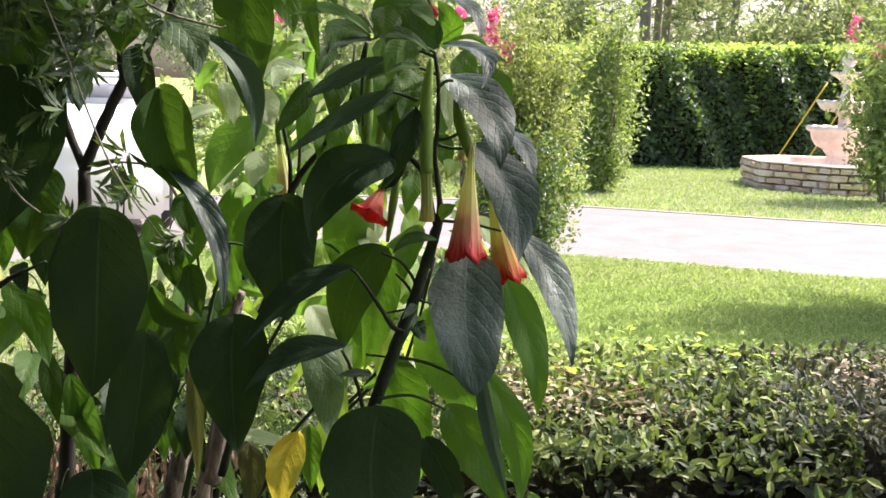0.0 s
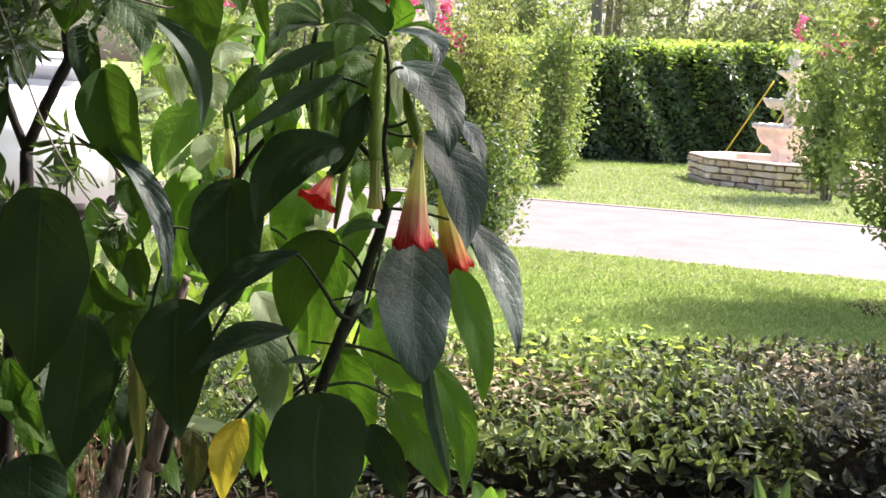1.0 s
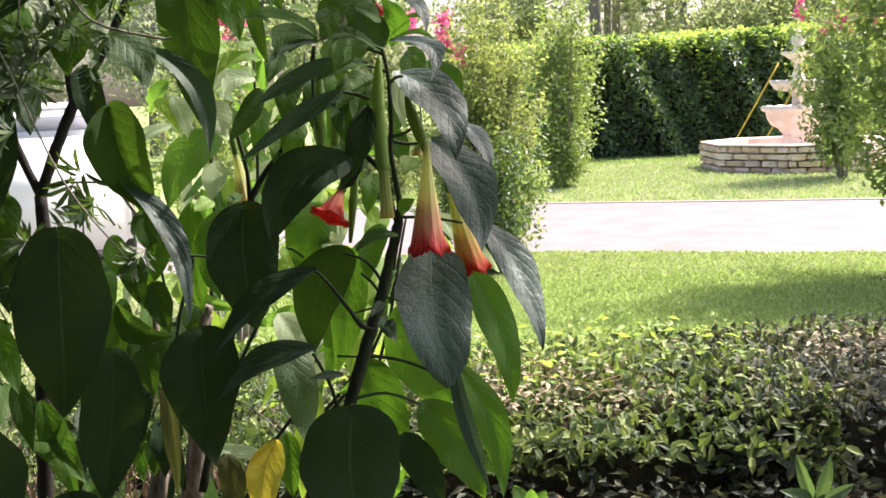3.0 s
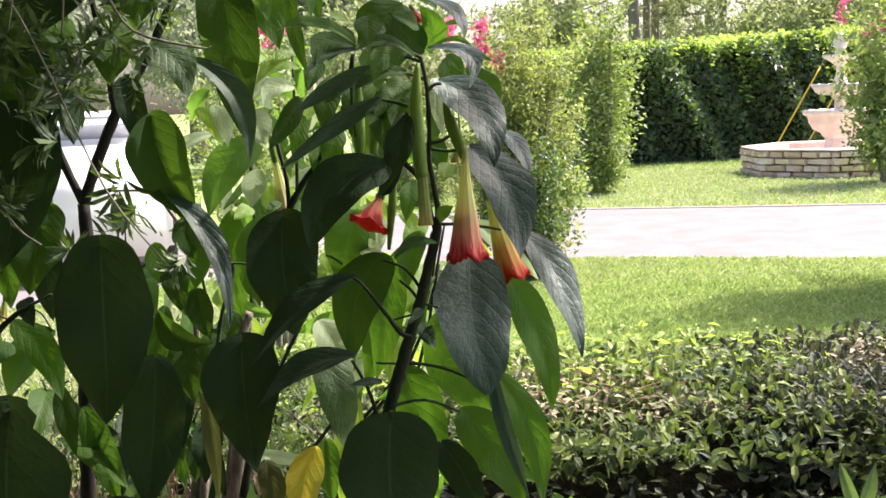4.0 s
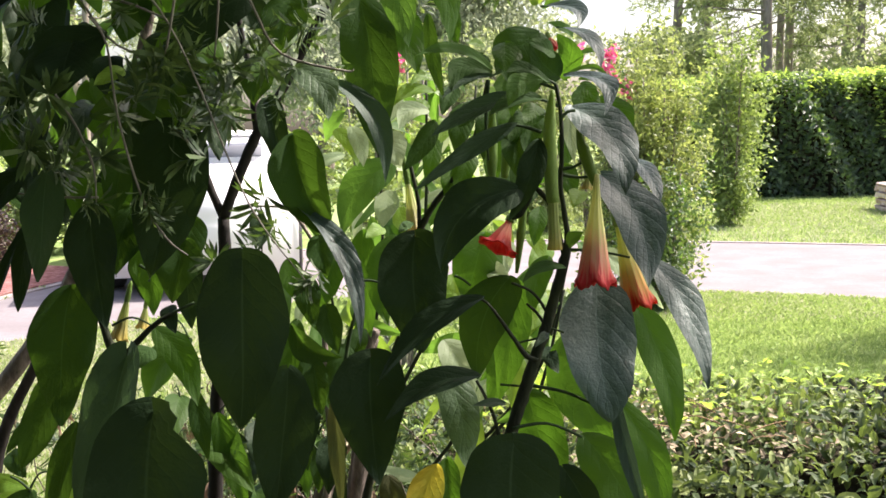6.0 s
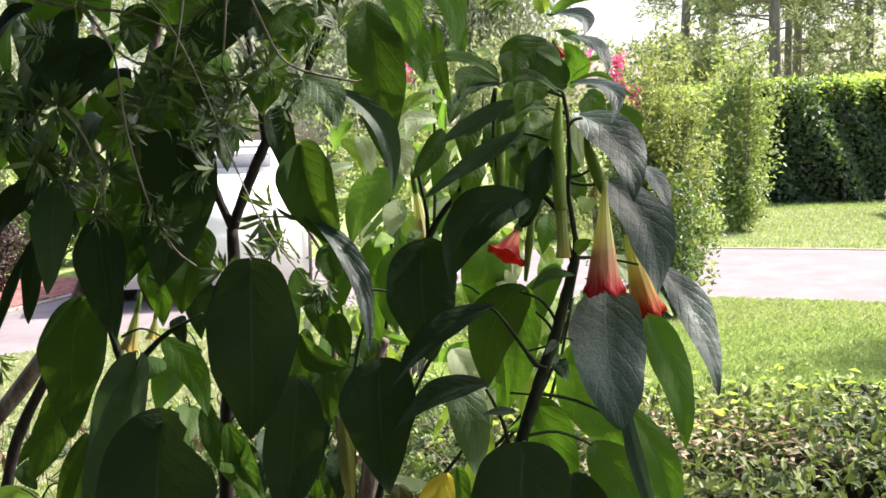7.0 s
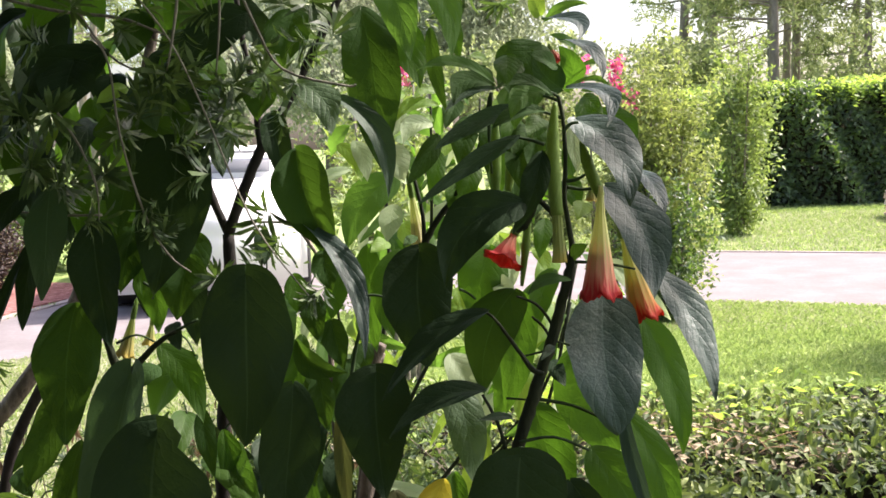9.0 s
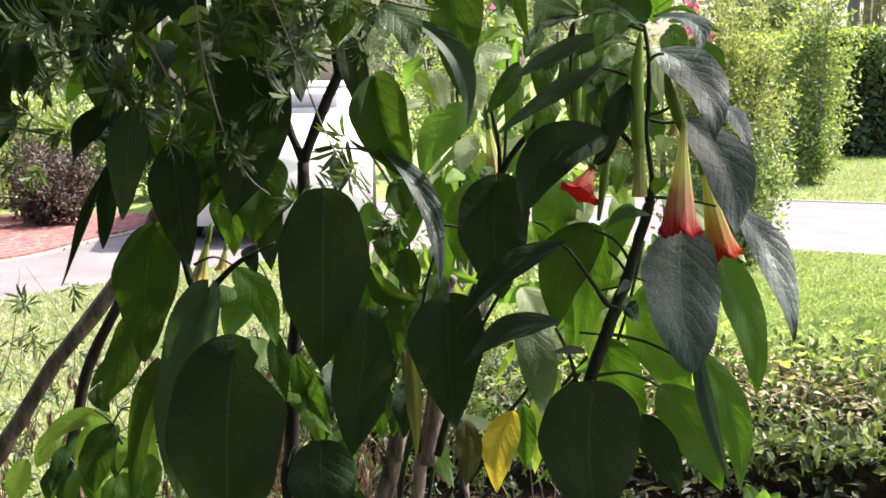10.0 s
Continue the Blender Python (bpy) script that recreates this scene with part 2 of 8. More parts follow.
BASIN = rough_material("pink_basin_render", (0.48, 0.36, 0.32), (0.62, 0.49, 0.43), (0.70, 0.58, 0.52), 4.0, 40.0, 0.7, 0.3, 0.004)


def block_material():
    m = Nodes("tan_wall_block")
    info = m.t.nodes.new("ShaderNodeObjectInfo")
    grain, coarse = m.world_noise(55.0, 5.0), m.world_noise(9.0, 4.0)
    tint = m.ramp(info.outputs["Random"], (0.0, (0.66, 0.47, 0.40)), (0.5, (0.80, 0.62, 0.54)), (1.0, (0.86, 0.73, 0.67)))
    m.bump(grain, 0.9, 0.012)
    return m.done(m.mix(m.math("MULTIPLY", coarse, 0.45), tint, (0.48, 0.34, 0.26)), 0.9, 0, 0.25)


BLOCK = block_material()


def plain_material(name, color, rough=0.5, metal=0.0, wear=0.12, coat=0.0):
    m = Nodes(name)
    n = m.world_noise(7.0, 4.0)
    c = m.mix(m.math("MULTIPLY", n, wear * 2), color, tuple(v * 0.6 for v in color))
    m.p.inputs["Coat Weight"].default_value = coat
    return m.done(c, rough, metal)


YELLOW = plain_material("yellow_plastic_guard", (0.62, 0.42, 0.03), 0.45)
WHITE = plain_material("white_car_paint", (0.82, 0.82, 0.82), 0.3, 0, 0.03, 1.0)
RUBBER = plain_material("black_rubber", (0.02, 0.02, 0.02), 0.8)
RIM = plain_material("grey_alloy", (0.4, 0.4, 0.42), 0.35, 0.8)
POLE_WOOD = bark_material("grey_pole_wood", (0.16, 0.15, 0.14), (0.32, 0.31, 0.30), 4.0, 0.01)
# Kept dark so the added, unseen house throws little light on the leaves.
LIGHT_BLOCK = rough_material("light_block_render", (0.035, 0.03, 0.026), (0.05, 0.043, 0.037), (0.07, 0.06, 0.05), 3.0, 60.0)
# Shade between the hedge leaves is put into this dark colour.
CORE = rough_material("hedge_core_shade", (0.016, 0.015, 0.009), (0.034, 0.03, 0.018), (0.07, 0.058, 0.035), 6.0, 40.0, 0.95, 1.0, 0.05, 0.1)


def glass_material():
    m = Nodes("sky_toned_car_glass")
    # Sky reflection is put into this pale base colour.
    m.done((0.30, 0.31, 0.34), 0.08, 0, 0.6)
    return m.mat


GLASS = glass_material()


def petal_material(name, top, middle, mouth):
    """A trumpet flower: UV y runs from the throat (0) to the mouth (1)."""
    m = Nodes(name)
    uv = m.t.nodes.new("ShaderNodeUVMap")
    sep = m.t.nodes.new("ShaderNodeSeparateXYZ")
    m.link(uv.outputs[0], sep.inputs[0])
    streak = m.node("ShaderNodeTexNoise", Scale=9.0, Detail=3.0)
    mp = m.node("ShaderNodeMapping")
    mp.inputs["Scale"].default_value = (4, 0.35, 1)
    m.link(uv.outputs[0], mp.inputs["Vector"])
    m.link(mp.outputs[0], streak.inputs["Vector"])
    along = m.math("ADD", sep.outputs[1], m.math("MULTIPLY", m.math("SUBTRACT", streak.outputs["Fac"], 0.5), 0.5))
    color = m.ramp(along, (0.48, top), (0.74, middle), (0.95, mouth))
    ribs = m.math("ABSOLUTE", m.math("SINE", m.math("MULTIPLY", sep.outputs[0], 31.4)))
    nrm = m.bump(ribs, 0.4, 0.003)
    m.done(color, 0.5, 0, 0.35)
    m.thin(color, 0.5, nrm)
    return m.mat


PETAL = petal_material("red_trumpet_petal", (0.54, 0.56, 0.25), (0.78, 0.44, 0.30), (0.70, 0.06, 0.07))
PETAL_ORANGE = petal_material("orange_trumpet_petal", (0.56, 0.58, 0.18), (0.78, 0.52, 0.16), (0.70, 0.07, 0.04))
PETAL_OPEN = petal_material("open_red_petal", (0.62, 0.25, 0.16), (0.62, 0.10, 0.07), (0.58, 0.05, 0.045))
PETAL_CREAM = petal_material("cream_trumpet_petal", (0.55, 0.60, 0.26), (0.74, 0.70, 0.42), (0.78, 0.70, 0.36))
PETAL_YELLOW = petal_material("yellow_trumpet_petal", (0.34, 0.40, 0.14), (0.55, 0.52, 0.20), (0.62, 0.50, 0.14))
CALYX = big_leaf_material("green_calyx", (0.10, 0.19, 0.04), (0.18, 0.27, 0.06), (0.42, 0.54, 0.09), 0.3, 0.5)


# ---- building blocks ----
def mesh_of(name, verts, faces, mat, uvs=None, smooth=True):
    me = bpy.data.meshes.new(name)
    me.from_pydata([tuple(v) for v in verts], [], faces)
    if uvs is not None:
        layer = me.uv_layers.new(name="UVMap")
        loops = np.zeros(len(me.loops), dtype=np.int32)
        me.loops.foreach_get("vertex_index", loops)
        layer.data.foreach_set("uv", np.asarray(uvs, dtype=np.float32)[loops].ravel())
    me.polygons.foreach_set("use_smooth", [smooth] * len(me.polygons))
    me.materials.append(mat)
    me.update()
    return me


def quick_mesh(name, verts, tris, mat, smooth=False):
    """A large triangle mesh straight from arrays."""
    me = bpy.data.meshes.new(name)
    verts, tris = np.asarray(verts, np.float32), np.asarray(tris, np.int32)
    me.vertices.add(len(verts))
    me.vertices.foreach_set("co", verts.ravel())
    me.loops.add(tris.size)
    me.loops.foreach_set("vertex_index", tris.ravel())
    me.polygons.add(len(tris))
    me.polygons.foreach_set("loop_start", np.arange(0, tris.size, 3, dtype=np.int32))
    me.polygons.foreach_set("use_smooth", np.full(len(tris), smooth))
    me.materials.append(mat)
    me.update(calc_edges=True)
    return me


def part(name, data, parent, label=""):
    ob = new(name, data)
    ob.parent = parent
    if label:
        ob["label"] = label
    return ob


def thing(name, at, label, category, group="", kind=""):
    e = new(name)
    e.empty_display_size = 0.1
    e.location = at
    return tagged(e, label, category, group, kind)


def tube_data(points, radii, seg=8, rough=0.0, rng=None):
    """A tapered, closed tube along a smooth line through the points."""
    pts = [Vector(p) for p in points]
    fine, rad = [], []
    for i in range(len(pts) - 1):
        a, b, c, d = pts[max(i - 1, 0)], pts[i], pts[i + 1], pts[min(i + 2, len(pts) - 1)]
        for k in range(4):
            u = k / 4
            fine.append(0.5 * ((2 * b) + (c - a) * u + (2 * a - 5 * b + 4 * c - d) * u * u + (3 * b - a - 3 * c + d) * u ** 3))
            rad.append(radii[i] * (1 - u) + radii[i + 1] * u)
    fine.append(pts[-1])
    rad.append(radii[-1])
    verts, faces, uvs = [], [], []
    side = None
    for i, p in enumerate(fine):
        way = (fine[min(i + 1, len(fine) - 1)] - fine[max(i - 1, 0)]).normalized()
        if side is None:
            side = way.orthogonal().normalized()
        side = (side - way * side.dot(way)).normalized()
        up = way.cross(side)
        for k in range(seg):
            a = 2 * math.pi * k / seg
            r = rad[i] * (1 + (rng.uniform(-rough, rough) if rng else 0))
            verts.append(p + side * (math.cos(a) * r) + up * (math.sin(a) * r))
            uvs.append((k / seg, i / len(fine)))
    n = len(fine)
    for i in range(n - 1):
        for k in range(seg):
            faces.append((i * seg + k, i * seg + (k + 1) % seg, (i + 1) * seg + (k + 1) % seg, (i + 1) * seg + k))
    faces += [tuple(reversed(range(seg))), tuple((n - 1) * seg + k for k in range(seg))]
    return verts, faces, uvs


def tube(name, points, radii, mat, parent, label="", seg=8, rough=0.0, rng=None):
    o = parent.location if parent else Vector((0, 0, 0))
    v, f, uv = tube_data([Vector(p) - o for p in points], radii, seg, rough, rng)
    return part(name, mesh_of(name, v, f, mat, uv), parent, label)


def lathe_data(profile, seg=32, ripple=0.0, lobes=0, start=0.0):
    """Turns (radius, height) pairs round z; ripple lifts the rim in lobes from the row start on."""
    verts, faces, uvs = [], [], []
    n = len(profile)
    for i, (r, z) in enumerate(profile):
        for k in range(seg):
            a = 2 * math.pi * k / seg
            w = ripple * math.cos(lobes * a) if i / n >= start else 0
            verts.append(((r + w) * math.cos(a), (r + w) * math.sin(a), z + w * 0.4))
            uvs.append((k / seg, i / max(n - 1, 1)))
    for i in range(n - 1):
        for k in range(seg):
            faces.append((i * seg + k, i * seg + (k + 1) % seg, (i + 1) * seg + (k + 1) % seg, (i + 1) * seg + k))
    return verts, faces, uvs


def box_bm(bm, size, m, bevel=0.0):
    made = bmesh.ops.create_cube(bm, size=1.0, matrix=m @ Matrix.Diagonal((*size, 1)))
    if bevel:
        edges = list({e for v in made["verts"] for e in v.link_edges})
        bmesh.ops.bevel(bm, geom=edges, offset=bevel, segments=2, affect="EDGES", profile=0.5)
    return bm


def bm_mesh(name, bm, mat, smooth=False):
    me = bpy.data.meshes.new(name)
    bm.to_mesh(me)
    bm.free()
    me.polygons.foreach_set("use_smooth", [smooth] * len(me.polygons))
    me.materials.append(mat)
    return me


def leaf_cloud(places, ways, normals, length, width, fold=0.15, strap=False):
    """Arrays of small pointed leaves: four triangles each, bent along the midrib."""
    places, ways, normals = (np.asarray(a, float) for a in (places, ways, normals))
    ways = ways / np.linalg.norm(ways, axis=1, keepdims=True)
    sides = np.cross(ways, normals)
    sides /= np.linalg.norm(sides, axis=1, keepdims=True) + 1e-9
    ups = np.cross(sides, ways)
    n = len(places)
    L = (np.full(n, length) if np.isscalar(length) else length)[:, None]
    W = (np.full(n, width) if np.isscalar(width) else width)[:, None]
    if strap == "oval":
        v = np.empty((n, 8, 3))
        v[:, 0] = places
        for i, (s, u) in enumerate(((0.24, -0.42), (0.24, 0.0), (0.24, 0.42), (0.6, -0.5), (0.6, 0.0), (0.6, 0.5))):
            v[:, i + 1] = places + ways * L * s + sides * W * u + ups * (W * fold * abs(u) * 2 + L * 0.25 * s * (1 - s))
        v[:, 7] = places + ways * L - ups * L * 0.08
        t = np.array([(0, 2, 1), (0, 3, 2), (1, 2, 5), (1, 5, 4), (2, 3, 6), (2, 6, 5), (4, 5, 7), (5, 6, 7)])
        return v.reshape(-1, 3), (np.arange(n)[:, None, None] * 8 + t[None]).reshape(-1, 3)
    if strap:
        v = np.empty((n, 6, 3))
        v[:, 0] = places
        for i, (s, u) in enumerate(((0.3, -0.38), (0.3, 0.38), (0.7, -0.46), (0.7, 0.46))):
            v[:, i + 1] = places + ways * L * s + sides * W * u + ups * L * fold * s * (1 - s)
        v[:, 5] = places + ways * L - ups * L * 0.06
        t = np.array([(0, 2, 1), (1, 2, 4), (1, 4, 3), (3, 4, 5)])
        return v.reshape(-1, 3), (np.arange(n)[:, None, None] * 6 + t[None]).reshape(-1, 3)
    v = np.empty((n, 5, 3))
    v[:, 0] = places
    v[:, 1] = places + ways * L * 0.42 - sides * W * 0.5 + ups * W * fold
    v[:, 2] = places + ways * L * 0.45
    v[:, 3] = places + ways * L * 0.42 + sides * W * 0.5 + ups * W * fold
    v[:, 4] = places + ways * L - ups * L * 0.12
    t = np.array([(0, 2, 1), (0, 3, 2), (1, 2, 4), (2, 3, 4)])
    f = (np.arange(n)[:, None, None] * 5 + t[None]).reshape(-1, 3)
    return v.reshape(-1, 3), f


def spread(rng, n, flat=1.0):
    d = rng.normal(size=(n, 3))
    d[:, 2] *= flat
    return d / (np.linalg.norm(d, axis=1, keepdims=True) + 1e-9)


# ---- the broad-leaved plant in front ----
def big_leaf(plant, base, tip, width, twist=0.0, arch=0.10, fold=0.10, mat=None, label="", shape=(0.43, 0.95), wave=0.06, name="leaf", bend=0.0, bite=0.0):
    """One hanging leaf from base to tip, turned by twist degrees about its length; arch bows it, fold lifts its halves, bend curves its midrib sideways, bite eats into one edge."""
    base, tip = Vector(base), Vector(tip)
    axis = tip - base
    L = axis.length
    axis.normalize()
    face = Vector((0, -1, 0.35))
    face = (face - axis * face.dot(axis)).normalized()
    turn = Matrix.Rotation(radians(twist), 3, axis)
    face = turn @ face
    side = axis.cross(face)
    rows, cols = 20, 8
    sa, sb = shape
    top_s = sa / (sa + sb)
    peak = top_s ** sa * (1 - top_s) ** sb
    ph = (base.x * 37 + base.z * 53) % 6.28
    o = plant.location
    lobe = 0.075 if sa < 0.43 else 0.03
    fold = fold * (1 + 0.5 * math.sin(ph * 5)) + 0.03
    verts, faces, uvs = [], [], []
    for i in range(rows + 1):
        s = 0.5 - 0.5 * math.cos(math.pi * (i / rows) ** 1.1)
        w = width * 0.5 * max(0.012, s ** sa * (1 - s) ** sb / peak)
        bow = math.sin(math.pi * s ** 0.8) * arch * L
        curl = 4 * bend * s * (1 - s) * L + math.sin(s * 5 + ph) * 0.012 * L * s
        mid = base + axis * (s * L) + face * bow + side * curl
        for k in range(cols + 1):
            u = 2 * k / cols - 1
            lift = (2.2 * fold * abs(u) * w - 0.16 * u * u * w) * (1 + 0.45 * math.sin(ph * 2) * u)
            lift += wave * width * math.sin(9 * s + ph + (2.2 if u > 0 else 0)) * abs(u) ** 1.5
            edge = 1 + 0.03 * math.sin(17 * s + ph * 3 + u)
            if bite and u < 0:
                edge -= bite * math.exp(-((s - 0.10) / 0.09) ** 2) * (0.75 + 0.25 * math.sin(i * 2.6)) + 0.05 * bite * math.sin(i * 3.1)
            back = axis * (L * lobe * abs(u) ** 1.6 * (1 - s) ** 5)
            verts.append(mid + side * (u * w * edge) + face * lift - back - o)
            uvs.append(((u + 1) / 2, s))
    for i in range(rows):
        for k in range(cols):
            a = i * (cols + 1) + k
            faces.append((a, a + 1, a + cols + 2, a + cols + 1))
    ob = part(name, mesh_of(name, verts, faces, mat or LEAF, uvs), plant, label)
    return ob


def stalk(plant, a, b, r=0.0022, sag=0.02, name="leaf_stalk"):
    a, b = Vector(a), Vector(b)
    mid = (a + b) / 2 + Vector((0, 0, sag))
    return tube(name, (a, mid, b), (r * 1.3, r, r * 0.9), STALK, plant, seg=6)


def trumpet(plant, top, mouth, width, mat, label, open_mouth=0.0, calyx=0.4):
    """A hanging trumpet flower from its throat to its mouth, with a calyx round the throat."""
    top, mouth = Vector(top), Vector(mouth)
    axis = mouth - top
    L = axis.length
    q = Vector((0, 0, -1)).rotation_difference(axis)
    prof = [(0.06, 0), (0.085, 0.14), (0.125, 0.28), (0.20, 0.45), (0.275, 0.62), (0.335, 0.76), (0.385, 0.87), (0.44, 0.95), (0.49 + open_mouth, 1.0), (0.45, 0.985), (0.34, 0.86), (0.2, 0.6)]
    v, f, uv = lathe_data([(r * width, -z * L) for r, z in prof], 40, 0.045 * width, 5, 0.55)
    uv = [(a, min(1, prof[min(int(b * (len(prof) - 1) + 0.5), len(prof) - 1)][1])) for a, b in uv]
    v = [Vector((x, y, z * (1 + (0.035 * math.sin(5 * math.atan2(y, x)) + 0.015 * math.sin(13 * math.atan2(y, x))) * (z / -L) ** 6))) for x, y, z in v]
    v = [q @ p + top - plant.location for p in v]
    flower = part("flower", mesh_of("flower", v, f, mat, uv), plant, label)
    if calyx:
        cp = [(0.03, 0.10), (0.10, 0.06), (0.14, -0.1), (0.15, -calyx * 0.8), (0.12, -calyx)]
        v, f, uv = lathe_data([(r * width, z * L) for r, z in cp], 20)
        v = [q @ Vector(p) + top - plant.location for p in v]
        part("calyx", mesh_of("calyx", v, f, CALYX, uv), flower, "green calyx")
    return flower


# ---- ground ----
def sheet(name, outline, z, mat, label, category, thick=0.0):
    bm = bmesh.new()
    vs = [bm.verts.new((x, y, z)) for x, y in outline]
    face = bm.faces.new(vs)
    if thick:
        ext = bmesh.ops.extrude_face_region(bm, geom=[face])
        bmesh.ops.translate(bm, verts=[g for g in ext["geom"] if isinstance(g, bmesh.types.BMVert)], vec=(0, 0, -thick))
    bmesh.ops.recalc_face_normals(bm, faces=bm.faces)
    ob = new(name, bm_mesh(name, bm, mat))
    return tagged(ob, label, category, kind="structure")


def smooth_line(points, steps=8):
    out = []
    for i in range(len(points) - 1):
        a, b, c, d = (np.array(points[max(0, min(len(points) - 1, j))], float) for j in (i - 1, i, i + 1, i + 2))
        for k in range(steps):
            u = k / steps
            out.append(tuple(0.5 * (2 * b + (c - a) * u + (2 * a - 5 * b + 4 * c - d) * u * u + (3 * b - a - 3 * c + d) * u ** 3)))
    out.append(tuple(points[-1]))
    return out


NEAR_EDGE = smooth_line([(-9, 2.0), (-6.0, 5.0), (-4.6, 7.0), (-3.4, 8.9), (-1.2, 10.35), (1.2, 10.28), (3.1, 9.72), (4.4, 9.35), (8, 8.0), (14, 4.7)])
FAR_EDGE = smooth_line([(-11.5, 3.5), (-7.4, 6.4), (-5.55, 8.6), (-5.3, 10.4), (-4.9, 12.2), (-3.0, 14.4), (-0.5, 15.1), (1.8, 14.72), (3.9, 14.15), (6.1, 13.55), (10.5, 12.0), (17, 8.4)])
sheet("ground", [(-2500, -60), (2500, -60), (2500, 2500), (-2500, 2500)], 0.0, LAWN, "bright green mown lawn soil under the grass", "ground")
drive = sheet("driveway", NEAR_EDGE + FAR_EDGE[::-1], 0.012, DRIVE, "pale sunlit concrete driveway curving past the lawn", "driveway", 0.05)
for edge, shift in ((FAR_EDGE, 1), (NEAR_EDGE, -1)):
    kv, kf = [], []
    for i, (x, y) in enumerate(edge):
        j = min(i + 1, len(edge) - 1)
        d = np.array(edge[j]) - np.array(edge[max(0, j - 1)])
        nx, ny = (-d[1], d[0]) / np.linalg.norm(d) * shift
        kv += [(x, y, 0.0), (x, y, 0.024), (x + nx * 0.11, y + ny * 0.11, 0.024), (x + nx * 0.11, y + ny * 0.11, 0.0)]
        if i:
            a = 4 * (i - 1)
            kf += [(a + k, a + k + 1, a + k + 5, a + k + 4) for k in range(3)]
    if shift == 1:
        tagged(new("kerb", mesh_of("kerb", kv, kf, KERB, smooth=False)), "low grey concrete kerb along the driveway", "kerb", kind="structure")


def inside_drive(x, y):
    near = np.interp(x, [p[0] for p in NEAR_EDGE], [p[1] for p in NEAR_EDGE])
    far = np.interp(x, [p[0] for p in FAR_EDGE], [p[1] for p in FAR_EDGE])
    return (y > near - 0.02) & (y < far + 0.12)


def grass(name, n, xr, yr, height, width, label, seed, mat=None):
    """Upright bent blades over a stretch of lawn, two triangles each."""
    rng = np.random.default_rng(seed)
    x, y = rng.uniform(*xr, n), rng.uniform(*yr, n)
    keep = ~inside_drive(x, y)
    x, y = x[keep], y[keep]
    m = len(x)
    a = rng.uniform(0, 2 * np.pi, m)
    lean = rng.uniform(0.1, 0.9, m)
    h = height * rng.uniform(0.5, 1.25, m)
    w = width * rng.uniform(0.7, 1.3, m)
    v = np.empty((m, 4, 3))
    c, s = np.cos(a), np.sin(a)
    b = rng.uniform(0, 2 * np.pi, m)
    v[:, 0] = np.stack([x - c * w, y - s * w, np.zeros(m)], 1)
    v[:, 1] = np.stack([x + c * w, y + s * w, np.zeros(m)], 1)
    v[:, 2] = np.stack([x + np.cos(b) * lean * h * 0.35, y + np.sin(b) * lean * h * 0.35, h * 0.65], 1)
    v[:, 3] = np.stack([x + np.cos(b) * lean * h, y + np.sin(b) * lean * h, h * (1 - 0.3 * lean)], 1)
    t = np.array([(0, 1, 2), (0, 2, 3)])
    f = (np.arange(m)[:, None, None] * 4 + t[None]).reshape(-1, 3)
    ob = new(name, quick_mesh(name, v.reshape(-1, 3), f, mat or GRASS))
    return tagged(ob, label, "grass", kind="stuff")


grass("grass", 150000, (-1.6, 6.5), (4.6, 10.7), 0.045, 0.004, "short bright green lawn grass before the driveway", 3)
grass("grass", 60000, (-5.35, -1.6), (3.0, 10.7), 0.05, 0.005, "short lawn grass beside the driveway", 4)
grass("dry_grass", 16000, (-1.2, 6.5), (8.7, 10.6), 0.04, 0.004, "bleached thin grass along the driveway edge", 7, PALE_GRASS)
# Glare and haze over the far lawn are put into these pale blades.
grass("dry_grass", 30000, (0.0, 13.0), (14.0, 22.0), 0.06, 0.009, "pale thin grass round the fountain, haze and glare put into its colour", 8, PALE_GRASS)
grass("dry_grass", 34000, (-4.6, -1.2), (2.9, 8.5), 0.055, 0.004, "pale thin grass blades among the lawn", 6, PALE_GRASS)
grass("grass", 78000, (-3.0, 15.0), (14.0, 24.0), 0.06, 0.009, "sunlit lawn grass round the fountain", 5)

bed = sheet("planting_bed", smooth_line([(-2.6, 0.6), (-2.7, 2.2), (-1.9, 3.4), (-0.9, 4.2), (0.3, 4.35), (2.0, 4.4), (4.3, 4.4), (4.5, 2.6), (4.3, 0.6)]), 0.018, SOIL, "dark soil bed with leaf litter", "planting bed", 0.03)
mulch = sheet("mulch_bed", smooth_line([(-12, 4.6), (-7.55, 6.75), (-5.75, 8.8), (-5.5, 10.5), (-5.35, 11.9), (-6.6, 12.6), (-8.5, 11.6), (-10.0, 10.2), (-14, 8)]), 0.02, MULCH, "red bark mulch bed beyond the driveway", "mulch bed", 0.03)


